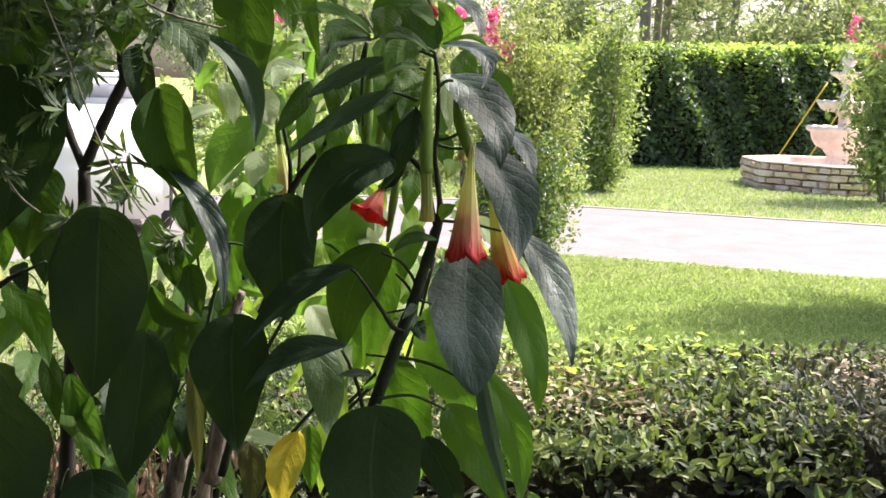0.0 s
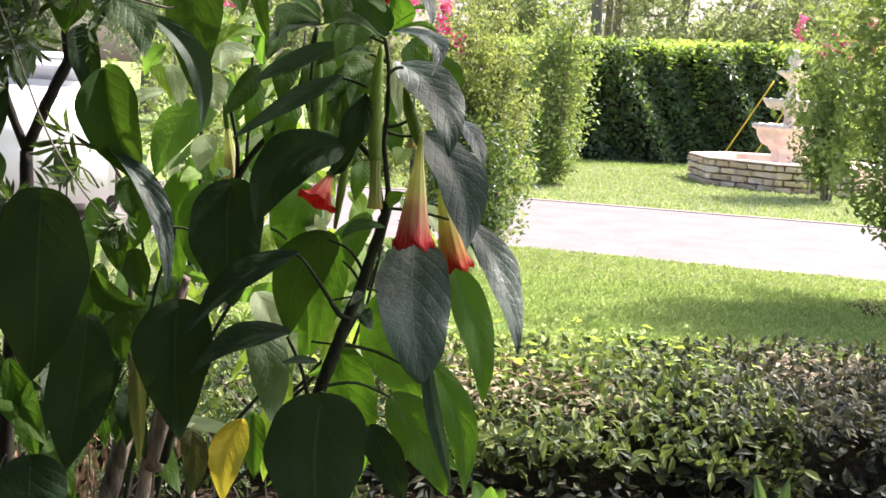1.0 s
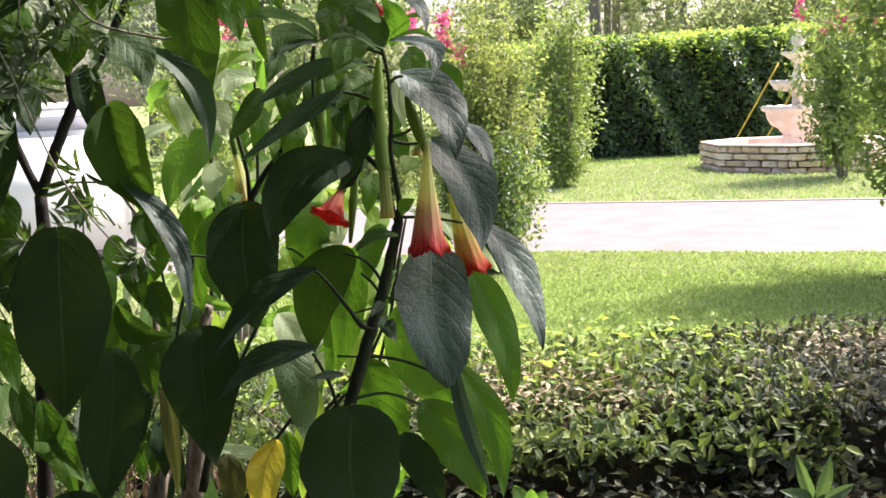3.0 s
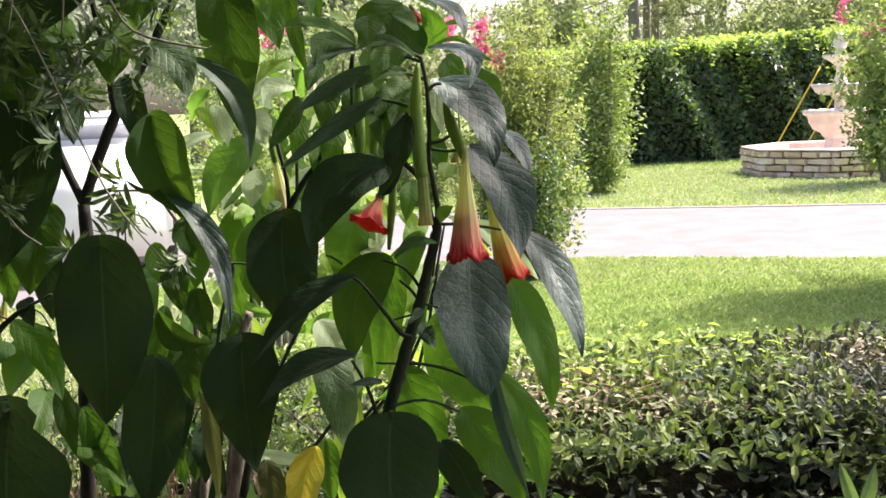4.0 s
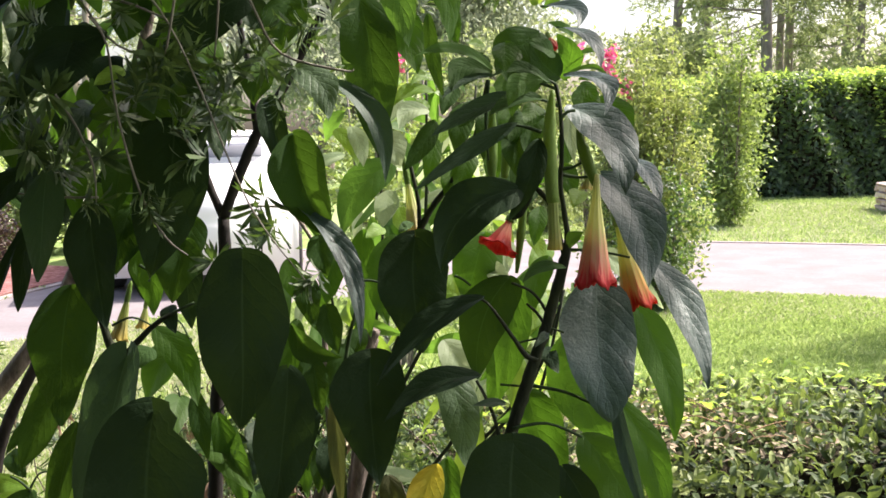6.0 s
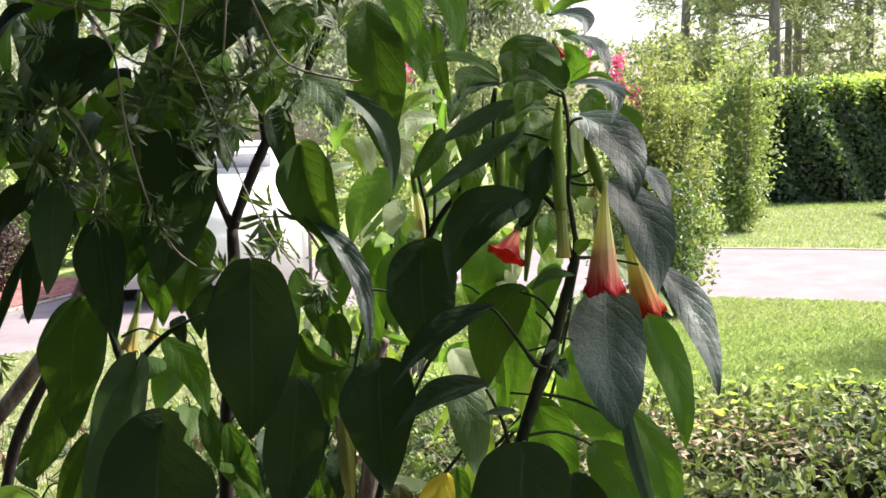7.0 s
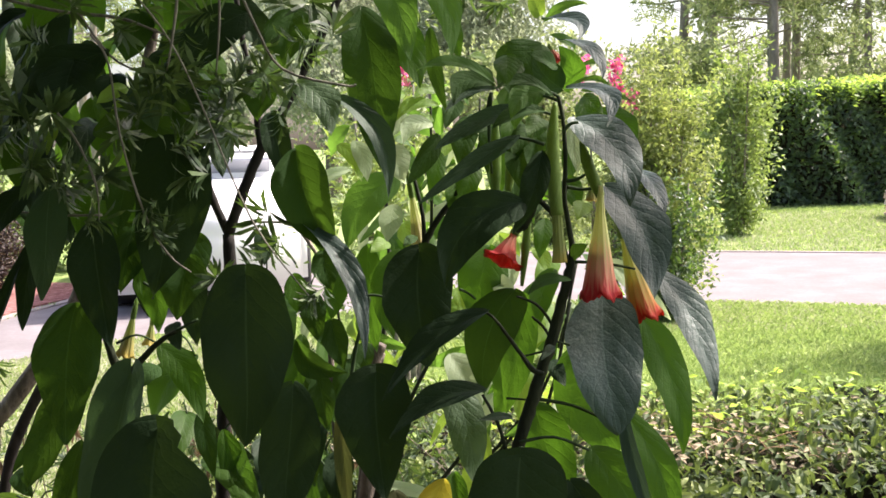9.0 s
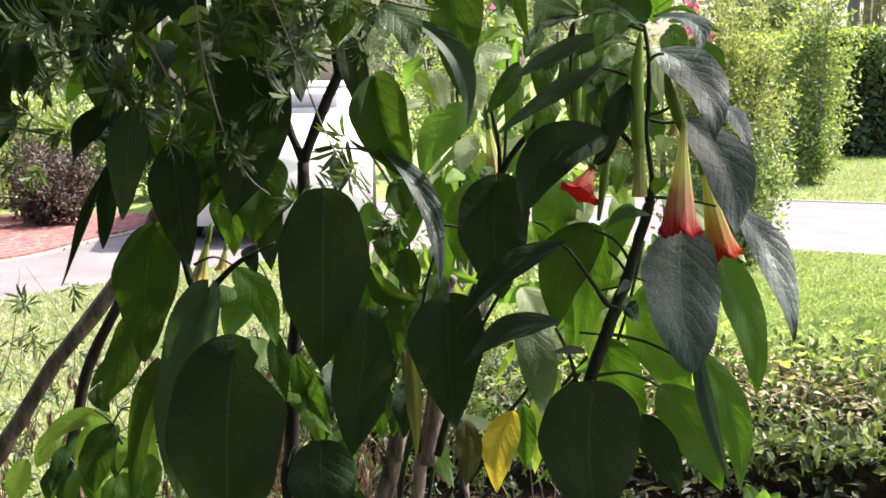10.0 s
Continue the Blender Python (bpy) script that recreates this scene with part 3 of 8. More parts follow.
# ---- leafy masses ----
def hedge(name, xr, yr, top, n, length, width, mat, label, bumpy, seed, edge_bare=0.0, group="", shape=False, slope=0.0, slope_to=0.0, thin_foot=0.0, loose=0.7):
    """A clipped hedge: a core coloured dark for inner shade and a shell of leaves over its top and sides."""
    rng = np.random.default_rng(seed)
    cx, cy = (xr[0] + xr[1]) / 2, (yr[0] + yr[1]) / 2
    h = thing(name, (cx, cy, 0), label, "hedge", group)
    nx, ny = int((xr[1] - xr[0]) / 0.25) + 2, 8

    def top_at(x, y):
        q = 0.5 * np.sin(x * 1.7 + seed) + 0.3 * np.sin(x * 4.1 + y * 2.3) + 0.35 * np.sin(y * 3.1 + x * 0.9)
        return top + bumpy * q + slope * np.minimum(x - slope_to, 0)

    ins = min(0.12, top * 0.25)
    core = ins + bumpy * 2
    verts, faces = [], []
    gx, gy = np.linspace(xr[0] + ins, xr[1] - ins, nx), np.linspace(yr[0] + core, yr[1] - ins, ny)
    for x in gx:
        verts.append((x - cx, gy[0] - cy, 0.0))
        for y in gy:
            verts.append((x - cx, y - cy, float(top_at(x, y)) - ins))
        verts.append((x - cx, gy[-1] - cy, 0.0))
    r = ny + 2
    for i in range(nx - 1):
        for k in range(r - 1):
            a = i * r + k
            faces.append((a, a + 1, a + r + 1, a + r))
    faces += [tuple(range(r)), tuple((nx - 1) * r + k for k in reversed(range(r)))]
    part("twig_mass", mesh_of("twig_mass", verts, faces, CORE), h, "dark core mesh, inner shade put into its colour")
    w, d = xr[1] - xr[0], yr[1] - yr[0]
    areas = np.array([w * d, w * top, d * top, d * top])
    pick = rng.choice(4, n, p=areas / areas.sum())
    x, y = rng.uniform(*xr, n), rng.uniform(*yr, n)
    z = rng.uniform(0.0, 1.0, n)
    tz = top_at(x, y)
    out = np.zeros((n, 3))
    deep = rng.random(n) ** 1.6 * ins * 1.3
    out[pick == 0] = (0, 0, 1)
    out[pick == 1] = (0, -1, 0.15)
    out[pick == 2] = (-1, 0, 0.15)
    out[pick == 3] = (1, 0, 0.15)
    under = max(thin_foot, 0) * 0.22 * np.clip(0.75 - z, 0, 1) if thin_foot else 0.0
    y = np.where(pick == 1, yr[0] + under + bumpy * (1.2 * np.sin(x * 2.3 + z * 3) + 0.8 * np.sin(x * 5 + z * 7)) + deep, y)
    x = np.where(pick == 2, xr[0] + deep, np.where(pick == 3, xr[1] - deep, x))
    z = np.where(pick == 0, tz - deep + rng.normal(0, 0.12 * ins, n), edge_bare + z * (tz - edge_bare))
    way = out * loose + spread(rng, n) * 0.9
    nor = out + spread(rng, n) * 0.6 + np.array([0, 0, 0.5])
    L = length * rng.uniform(0.6, 1.25, n)
    # Thinner leaves at the front foot bare the dark core as shade.
    keep = (pick != 1) | (rng.random(n) < np.clip(1 - thin_foot + z / (0.75 * top), 0, 1))
    x, y, z, way, nor, L = x[keep], y[keep], z[keep], way[keep], nor[keep], L[keep]
    v, f = leaf_cloud(np.stack([x - cx, y - cy, z], 1), way, nor, L, L * width, 0.2, shape)
    tagged(part("leaves", quick_mesh("leaves", v, f, mat), h), kind="stuff")
    return h


def litter(parent, n, xr, yr, z, length, mat, seed, name, label, slope=0.0, slope_to=0.0, face=(0, 0, 1.2), clump=0.0):
    rng = np.random.default_rng(seed)
    p = np.stack([rng.uniform(*xr, n), rng.uniform(*yr, n), rng.uniform(z[0], z[1], n)], 1) - np.array(parent.location)
    p[:, 2] += slope * np.minimum(p[:, 0] + parent.location.x - slope_to, 0)
    # Keeps more leaves near the top, where painted sunlight is wanted.
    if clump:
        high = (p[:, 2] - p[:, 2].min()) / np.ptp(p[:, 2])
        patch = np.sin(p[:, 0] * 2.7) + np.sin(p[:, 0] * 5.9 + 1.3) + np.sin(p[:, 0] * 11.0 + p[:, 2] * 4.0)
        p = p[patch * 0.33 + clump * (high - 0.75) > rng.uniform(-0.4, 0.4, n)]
        n = len(p)
    way = spread(rng, n, 0.3)
    v, f = leaf_cloud(p, way, spread(rng, n) + np.array(face), length * rng.uniform(0.5, 1.3, n), length * 0.4)
    ob = part(name, quick_mesh(name, v, f, mat), parent, label)
    return tagged(ob, kind="stuff")


low = hedge("low_hedge", (-1.5, 1.5), (3.74, 5.25), 0.35, 11600, 0.062, 0.38, HEDGE_LOW, "low clipped hedge of glossy green leaves with brown dry patches", 0.08, 11, shape="oval", thin_foot=1.4, loose=0.35)
dark_low = hedge("low_hedge", (1.15, 4.2), (3.74, 5.2), 0.35, 11000, 0.058, 0.4, HEDGE_DARK, "low clipped hedge of dark purplish-green leaves, shade also put into their colour", 0.08, 11, shape="oval", thin_foot=1.5, loose=0.35)
litter(low, 380, (0.25, 0.95), (4.0, 4.7), (0.30, 0.40), 0.045, DRY, 12, "dry_leaves", "dry brown leaves caught on the hedge")
litter(low, 800, (-1.3, 4.0), (3.9, 5.1), (0.28, 0.40), 0.045, DRY, 15, "dry_leaves", "dry brown leaves caught on the hedge")
litter(low, 480, (1.7, 3.2), (4.3, 4.9), (0.34, 0.40), 0.06, DRY, 13, "dry_leaves", "dry brown leaves caught on the hedge")
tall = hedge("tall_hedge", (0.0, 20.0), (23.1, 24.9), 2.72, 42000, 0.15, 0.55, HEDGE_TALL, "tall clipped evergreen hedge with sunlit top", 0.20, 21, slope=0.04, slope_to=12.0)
litter(tall, 11000, (0.0, 20.0), (23.05, 24.9), (2.54, 2.96), 0.17, SUNLIT_SHOOTS, 22, "new_growth", "yellow-green leaves along the top, sunlight put into their colour", 0.04, 12.0)
litter(tall, 16000, (0.0, 20.0), (22.9, 23.25), (1.2, 2.9), 0.15, SUNLIT_SHOOTS, 23, "new_growth", "clumps of yellow-green leaves, sunlight put into their colour", 0.04, 12.0, clump=2.0)
tall.location, tall.rotation_euler = (10.54, 26.38, 0), (0, 0, radians(16))
litter(low, 750, (-1.4, 1.5), (4.2, 5.25), (0.33, 0.46), 0.065, SUNLIT_SHOOTS, 14, "new_growth", "fresh light green shoots")
# Hedge-foot shade is put into these dark leaves, turned off the sun.
litter(dark_low, 1500, (-0.2, 4.2), (3.25, 3.85), (0.0, 0.20), 0.06, HEDGE_DARK, 24, "low_leaves", "dark leaves at the hedge foot, shade put into their colour", face=(0, -1.0, 0.3))

sr = random.Random(17)
for k in range(46):
    x, y = (sr.uniform(0.2, 0.85), sr.uniform(3.95, 4.6)) if k < 34 else (sr.uniform(1.9, 3.0), sr.uniform(4.2, 4.9))
    a, s = sr.uniform(0, 6.28), sr.uniform(0.05, 0.15)
    z = 0.36 + sr.uniform(-0.03, 0.03)
    if k % 6 == 0:
        s *= 1.7
    tube("dry_twig", ((x, y, z), (x + math.cos(a) * s * 0.5, y + math.sin(a) * s * 0.5, z + 0.02), (x + math.cos(a) * s, y + math.sin(a) * s, z + sr.uniform(0, 0.07))), (0.0028, 0.0022, 0.0012), STRAW, low, "dry straw-brown twig", 5)


def bush(name, base, height, spread_r, stems, shoots, leaves, length, mat, label, seed, low_leaf=0.12, blossoms=0, blossom_z=0.8, lean=(0, 0), category="shrub", trunk_r=0.022, bark=None, group=""):
    """A many-stemmed shrub: stems from the ground, upright shoots from them and leaves along the shoots."""
    rng = np.random.default_rng(seed)
    t = thing(name, base, label, category, group)
    ends = []
    for i in range(stems):
        a = 2 * math.pi * i / stems + rng.uniform(-0.4, 0.4)
        r = spread_r * rng.uniform(0.25, 0.6)
        h = height * rng.uniform(0.6, 0.9)
        p0 = np.array([math.cos(a) * trunk_r * 2.2, math.sin(a) * trunk_r * 2.2, -0.02])
        p1 = p0 + np.array([math.cos(a) * r * 0.35, math.sin(a) * r * 0.35, h * 0.35])
        p2 = np.array([math.cos(a) * r + lean[0] * 0.6, math.sin(a) * r + lean[1] * 0.6, h])
        part("stem", mesh_of("stem", *tube_data([p0, p1, p2], [trunk_r, trunk_r * 0.7, trunk_r * 0.25], 7)[:2], bark or WOODY), t)
        ends.append((p0, p1, p2))
    places, ways = [], []
    for i in range(shoots):
        p0, p1, p2 = ends[rng.integers(stems)]
        u = rng.uniform(low_leaf, 1)
        start = (1 - u) ** 2 * p0 + 2 * u * (1 - u) * p1 + u * u * p2
        a = rng.uniform(0, 2 * math.pi)
        fat = math.sin(math.pi * min(1, 0.18 + 0.78 * start[2] / height)) ** 0.7
        reach = spread_r * fat * rng.uniform(0.3, 1.1)
        end = start + np.array([math.cos(a) * reach, math.sin(a) * reach, rng.uniform(0.05, 0.32) * height])
        end[2] = min(end[2], height * rng.uniform(0.9, 1.06))
        k = max(4, int(leaves / shoots * rng.uniform(0.6, 1.4)))
        s = rng.uniform(0.1, 1, k)[:, None]
        bend = np.sin(np.pi * s) * np.array([0, 0, -0.08 * height])
        places.append(start + (end - start) * s + bend + rng.normal(0, length * 0.7, (k, 3)))
        ways.append(np.tile((end - start) / np.linalg.norm(end - start), (k, 1)))
    P, Wy = np.concatenate(places), np.concatenate(ways)
    P[:, 2] = np.maximum(P[:, 2], 0.05)
    n = len(P)
    L = length * rng.uniform(0.6, 1.3, n)
    v, f = leaf_cloud(P, Wy * 0.6 + spread(rng, n), spread(rng, n) + np.array([0, 0, 0.9]), L, L * 0.5)
    tagged(part("crown", quick_mesh("crown", v, f, mat), t), kind="stuff")
    high = P[P[:, 2] >= min(blossom_z * height, np.sort(P[:, 2])[-40])]
    for i in range(blossoms):
        c = high[rng.integers(len(high))]
        k = 34
        q = c + rng.normal(0, 1, (k, 3)) * np.array([0.022, 0.022, 0.034]) * (1 + length * 5) + np.array([0, 0, 0.06])
        v, f = leaf_cloud(q, spread(rng, k), spread(rng, k), 0.05 + length * 0.15, 0.045, 0.4)
        part("blossom", quick_mesh("blossom", v, f, PINK), t, "pink-red blossom cluster")
    return t


bush("crepe_myrtle", (2.45, 17.1, 0), 3.05, 0.62, 7, 200, 9000, 0.085, MYRTLE, "slender crepe myrtle with small fresh green leaves", 31, 0.1, 0)
bush("crepe_myrtle", (0.70, 9.75, 0), 2.5, 0.54, 8, 300, 23000, 0.050, MYRTLE_GOLD, "light yellow-green crepe myrtle with a few pink blossoms", 32, 0.08, 1, 0.7)
bush("crepe_myrtle", (6.72, 16.9, 0), 3.25, 0.82, 5, 240, 10500, 0.085, MYRTLE, "crepe myrtle with pink-red blossoms before the fountain", 33, 0.24, 26, 0.66, trunk_r=0.024, bark=TWIG)
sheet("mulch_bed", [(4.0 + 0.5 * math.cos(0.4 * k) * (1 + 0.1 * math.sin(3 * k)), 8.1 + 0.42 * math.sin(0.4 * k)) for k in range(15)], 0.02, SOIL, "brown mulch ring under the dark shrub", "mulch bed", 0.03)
bush("crepe_myrtle", (4.12, 8.15, 0.02), 3.3, 1.15, 7, 320, 19000, 0.075, MYRTLE, "dense dark crepe myrtle with red blossoms that shades the lawn", 34, 0.3, 14, 0.7)
bush("crepe_myrtle", (0.27, 9.95, 0), 2.42, 0.42, 5, 60, 1500, 0.055, MYRTLE_GOLD, "thin crepe myrtle shoots topped with pink blossoms", 36, 0.2, 4, 0.93)
# Out-of-view shrub added only for its shadow on the low hedge.
bush("crepe_myrtle", (3.7, 5.0, 0), 3.1, 0.75, 6, 240, 12000, 0.06, MYRTLE, "unseen shrub added to shade the end of the low hedge", 37, 0.25)
bush("shrub", (-0.96, 5.95, 0), 2.15, 0.5, 7, 110, 3000, 0.05, MYRTLE, "twiggy shrub with small red blossoms behind the low hedge", 39, 0.45, 1, 0.82, bark=TWIG)
bush("shrub", (0.72, 9.2, 0), 1.3, 0.46, 6, 100, 6000, 0.05, HEDGE_TALL, "rounded dark green shrub on the lawn edge", 35)


# ---- fountain ----
def fountain(cx, cy):
    f = thing("fountain", (cx, cy, 0), "tiered pale cast-stone fountain in an eight-sided basin of tan wall blocks", "fountain")
    sides, inner, courses, bh = 8, 1.58, 4, 0.114
    wall = part("basin_wall", None, f, "eight-sided wall of tan split-face blocks")
    rng = random.Random(5)
    shapes = []
    for j in range(6):
        bm = bmesh.new()
        box_bm(bm, (1, 1, 1), Matrix())
        bmesh.ops.bevel(bm, geom=list(bm.edges), offset=0.1, segments=1, affect="EDGES")
        for v in bm.verts:
            v.co += Vector((rng.uniform(-0.05, 0.05), rng.uniform(-0.16, 0.16), rng.uniform(-0.09, 0.09)))
        shapes.append(bm_mesh("block", bm, BLOCK))
    side_len = 2 * inner * math.tan(math.pi / sides)
    turn0 = radians(-92)
    for course in range(courses):
        for k in range(sides):
            ang = turn0 + 2 * math.pi * k / sides
            widths = [rng.uniform(0.75, 1.25) for q in range(4)]
            if course % 2:
                widths = [0.5] + widths[:3] + [0.6]
            total, at = sum(widths), -side_len / 2
            for w in widths:
                w *= side_len / total
                ob = part("block", shapes[rng.randrange(6)], wall)
                m = Matrix.Rotation(ang, 4, "Z") @ Matrix.Translation((inner - 0.09 + rng.uniform(-0.018, 0.018), at + w / 2, bh * (course + 0.5)))
                ob.matrix_basis = m @ Matrix.Rotation(math.pi / 2 + rng.uniform(-0.03, 0.03), 4, "Z") @ Matrix.Diagonal((w - 0.03, 0.2, bh - 0.022, 1))
                at += w
    # coping, inner lining and floor of the basin
    prof = [(1.38, 0.05), (1.38, 0.475), (1.40, 0.49), (1.70, 0.49), (1.715, 0.475), (1.70, 0.458), (1.42, 0.458)]
    v, fc, uv = lathe_data(prof, 8)
    rot = Matrix.Rotation(turn0 + math.pi / 8, 3, "Z")
    part("coping", mesh_of("coping", [rot @ Vector(p) for p in v], fc, BASIN, smooth=False), f, "pink rendered basin rim")
    v, fc, uv = lathe_data([(0.01, 0.06), (1.39, 0.06)], 8)
    part("basin_floor", mesh_of("basin_floor", [rot @ Vector(p) for p in v], fc, BASIN, smooth=False), f)
    ped = [(0.02, 0.05), (0.42, 0.05), (0.42, 0.30), (0.36, 0.36), (0.30, 0.42), (0.27, 0.60), (0.33, 0.66), (0.36, 0.72), (0.2, 0.74)]
    part("pedestal", mesh_of("pedestal", *lathe_data(ped, 8)[:2], CAST, smooth=False), f, "pink pedestal")
    bowl = [(0.10, 0.68), (0.34, 0.70), (0.46, 0.76), (0.53, 0.88), (0.54, 0.98), (0.61, 1.01), (0.63, 1.07), (0.58, 1.10), (0.48, 1.05), (0.05, 0.99)]
    part("bowl", mesh_of("bowl", *lathe_data(bowl, 64, 0.022, 14, 0.35)[:2], CAST), f, "large scalloped bowl")
    stem_p = [(0.14, 0.94), (0.16, 1.0), (0.11, 1.1), (0.10, 1.25), (0.15, 1.34), (0.17, 1.40)]
    part("column", mesh_of("column", *lathe_data(stem_p, 24)[:2], CAST), f)
    bowl2 = [(0.08, 1.34), (0.32, 1.35), (0.42, 1.40), (0.45, 1.46), (0.49, 1.52), (0.46, 1.545), (0.36, 1.51), (0.05, 1.50)]
    part("bowl", mesh_of("bowl", *lathe_data(bowl2, 64, 0.02, 12, 0.3)[:2], CAST), f, "small scalloped bowl")
    fin = [(0.10, 1.48), (0.12, 1.6), (0.07, 1.72), (0.08, 1.85), (0.17, 1.92), (0.30, 2.0), (0.31, 2.04), (0.12, 2.03), (0.07, 2.12), (0.12, 2.2), (0.13, 2.27), (0.08, 2.36), (0.01, 2.42)]
    part("finial", mesh_of("finial", *lathe_data(fin, 28)[:2], CAST), f, "carved stone finial")
    return f


fountain(6.95, 19.5)


def boulder(at, size, seed):
    rng = random.Random(seed)
    bm = bmesh.new()
    bmesh.ops.create_icosphere(bm, subdivisions=3, radius=1.0)
    for v in bm.verts:
        n = noise.noise(v.co * 1.6 + Vector((seed, 0, 0))) * 0.35 + noise.noise(v.co * 4 + Vector((0, seed, 0))) * 0.12
        v.co = Vector((v.co.x * size[0], v.co.y * size[1], v.co.z * size[2])) * (1 + n)
    ob = new("boulder", bm_mesh("boulder", bm, BLOCK))
    ob.location, ob.rotation_euler = at, (0, 0, rng.uniform(0, 6))
    return tagged(ob, "rough tan boulder beside the fountain", "boulder", "boulders by the fountain")


for n, (x, y, z, r) in enumerate([(8.75, 19.0, 0.12, 0.24), (9.15, 19.3, 0.14, 0.28), (8.95, 19.5, 0.36, 0.22), (9.55, 19.1, 0.12, 0.25), (9.35, 19.55, 0.38, 0.2), (9.9, 19.5, 0.15, 0.27)]):
    boulder((x, y, z), (r, r * 0.85, r * 0.7), n + 2)

for a, b in (((6.55, 22.6, 0.0), (7.75, 22.9, 1.9)), ((7.18, 22.6, 0.0), (8.38, 22.9, 1.9))):
    g = thing("guy_wire", a, "yellow plastic guard on a slanting guy wire", "guy wire", "guy wires by the hedge")
    tube("guard", (a, ((a[0] + b[0]) / 2, (a[1] + b[1]) / 2, (a[2] + b[2]) / 2), b), (0.016, 0.016, 0.016), YELLOW, g, seg=8)
    tube("wire", (b, (b[0] + 0.6, b[1] + 0.15, b[2] + 1.02), (b[0] + 1.2, b[1] + 0.3, b[2] + 2.05)), (0.006, 0.006, 0.006), RIM, g, seg=5)


# ---- woods behind ----
def pine(name, x, y, h, r, seed, clear=0.45, tufts=230):
    rng = np.random.default_rng(seed)
    t = thing(name, (x, y, 0), "tall pine with a bare brown trunk and open needle crown", "pine tree", "pines behind the hedge")
    bend = rng.uniform(-0.6, 0.6, 2)
    trunk = [(0, 0, -0.1), (bend[0] * 0.4, bend[1] * 0.4, h * 0.4), (bend[0], bend[1], h * 0.75), (bend[0] * 1.2, bend[1] * 1.2, h)]
    part("trunk", mesh_of("trunk", *tube_data(trunk, [r, r * 0.8, r * 0.5, r * 0.12], 9)[:2], PINE_BARK), t)
    P, Wy = [], []
    for i in range(26):
        u = rng.uniform(clear, 1)
        a = rng.uniform(0, 2 * math.pi)
        reach = (1.15 - u) * h * 0.26 * rng.uniform(0.5, 1.2) + 0.4
        c = np.array([bend[0] * u * 1.1, bend[1] * u * 1.1, h * u])
        e = c + np.array([math.cos(a) * reach, math.sin(a) * reach, rng.uniform(-0.05, 0.35) * reach])
        part("limb", mesh_of("limb", *tube_data([c, (c + e) / 2 + np.array([0, 0, -0.1]), e], [r * 0.22, r * 0.14, 0.015], 5)[:2], PINE_BARK), t)
        k = tufts // 26
        s = rng.uniform(0.35, 1.08, k)[:, None]
        P.append(c + (e - c) * s + rng.normal(0, 0.28, (k, 3)))
    P = np.concatenate(P)
    k = 20
    Q = np.repeat(P, k, 0) + rng.normal(0, 0.1, (len(P) * k, 3))
    d = spread(rng, len(Q)) + np.array([0, 0, 0.25])
    v, f = leaf_cloud(Q, d, spread(rng, len(Q)), 0.42 * rng.uniform(0.6, 1.2, len(Q)), 0.055)
    tagged(part("crown", quick_mesh("crown", v, f, PINE), t), kind="stuff")


def tree(name, x, y, h, crown_r, seed, mat, label, trunk_r=0.14, clumps=70, leaf=0.2, per=70, low=0.3, category="tree", bark=None, flat=0.8, droop=0.0):
    """A broad tree: forked trunk, limbs and uneven leaf clumps with gaps."""
    rng = np.random.default_rng(seed)
    t = thing(name, (x, y, 0), label, category)
    fork = np.array([rng.uniform(-0.2, 0.2), rng.uniform(-0.2, 0.2), h * low])
    part("trunk", mesh_of("trunk", *tube_data([(0, 0, -0.1), fork * 0.5, fork], [trunk_r, trunk_r * 0.85, trunk_r * 0.7], 9)[:2], bark or WOODY), t)
    P, Wy = [], []
    for i in range(9):
        a = 2 * math.pi * i / 9 + rng.uniform(-0.3, 0.3)
        e = np.array([math.cos(a) * crown_r * rng.uniform(0.4, 0.9), math.sin(a) * crown_r * rng.uniform(0.4, 0.9), h * rng.uniform(0.55, 0.95)])
        m = (fork + e) / 2 + np.array([0, 0, h * 0.06])
        part("limb", mesh_of("limb", *tube_data([fork * 0.97, m, e], [trunk_r * 0.5, trunk_r * 0.3, 0.015], 6)[:2], bark or WOODY), t)
        for j in range(clumps // 9):
            s = rng.uniform(0.25, 1.1)
            c = fork + (e - fork) * s + rng.normal(0, 1, 3) * crown_r * np.array([0.24, 0.24, 0.2])
            q = c + rng.normal(0, 1, (per, 3)) * crown_r * 0.13 * np.array([1, 1, flat])
            q[:, 2] -= droop * rng.random(per) ** 2
            P.append(q)
    P = np.concatenate(P)
    P[:, 2] = np.maximum(P[:, 2], 0.1)
    n = len(P)
    L = leaf * rng.uniform(0.6, 1.3, n)
    v, f = leaf_cloud(P, spread(rng, n) + np.array([0, 0, -0.3 - droop]), spread(rng, n) + np.array([0, 0, 0.8]), L, L * 0.5)
    tagged(part("crown", quick_mesh("crown", v, f, mat), t), kind="stuff")
    return t


pr = random.Random(8)
for n, (x, y) in enumerate([(4.3, 46), (5.1, 43), (6.2, 50), (7.0, 40), (9.3, 49), (10.6, 42), (12.5, 53), (13.8, 44), (16.5, 47), (18.8, 41), (20.5, 52), (23.0, 45), (26.0, 50), (29.0, 44), (8.4, 46), (11.8, 38), (15.3, 41), (18.0, 49), (-14, 46), (-18, 40), (-22, 48), (-9.5, 52)]):
    pine("pine_tree", x, y, pr.uniform(13, 18), pr.uniform(0.16, 0.24), 100 + n, pr.uniform(0.2, 0.34), 270)
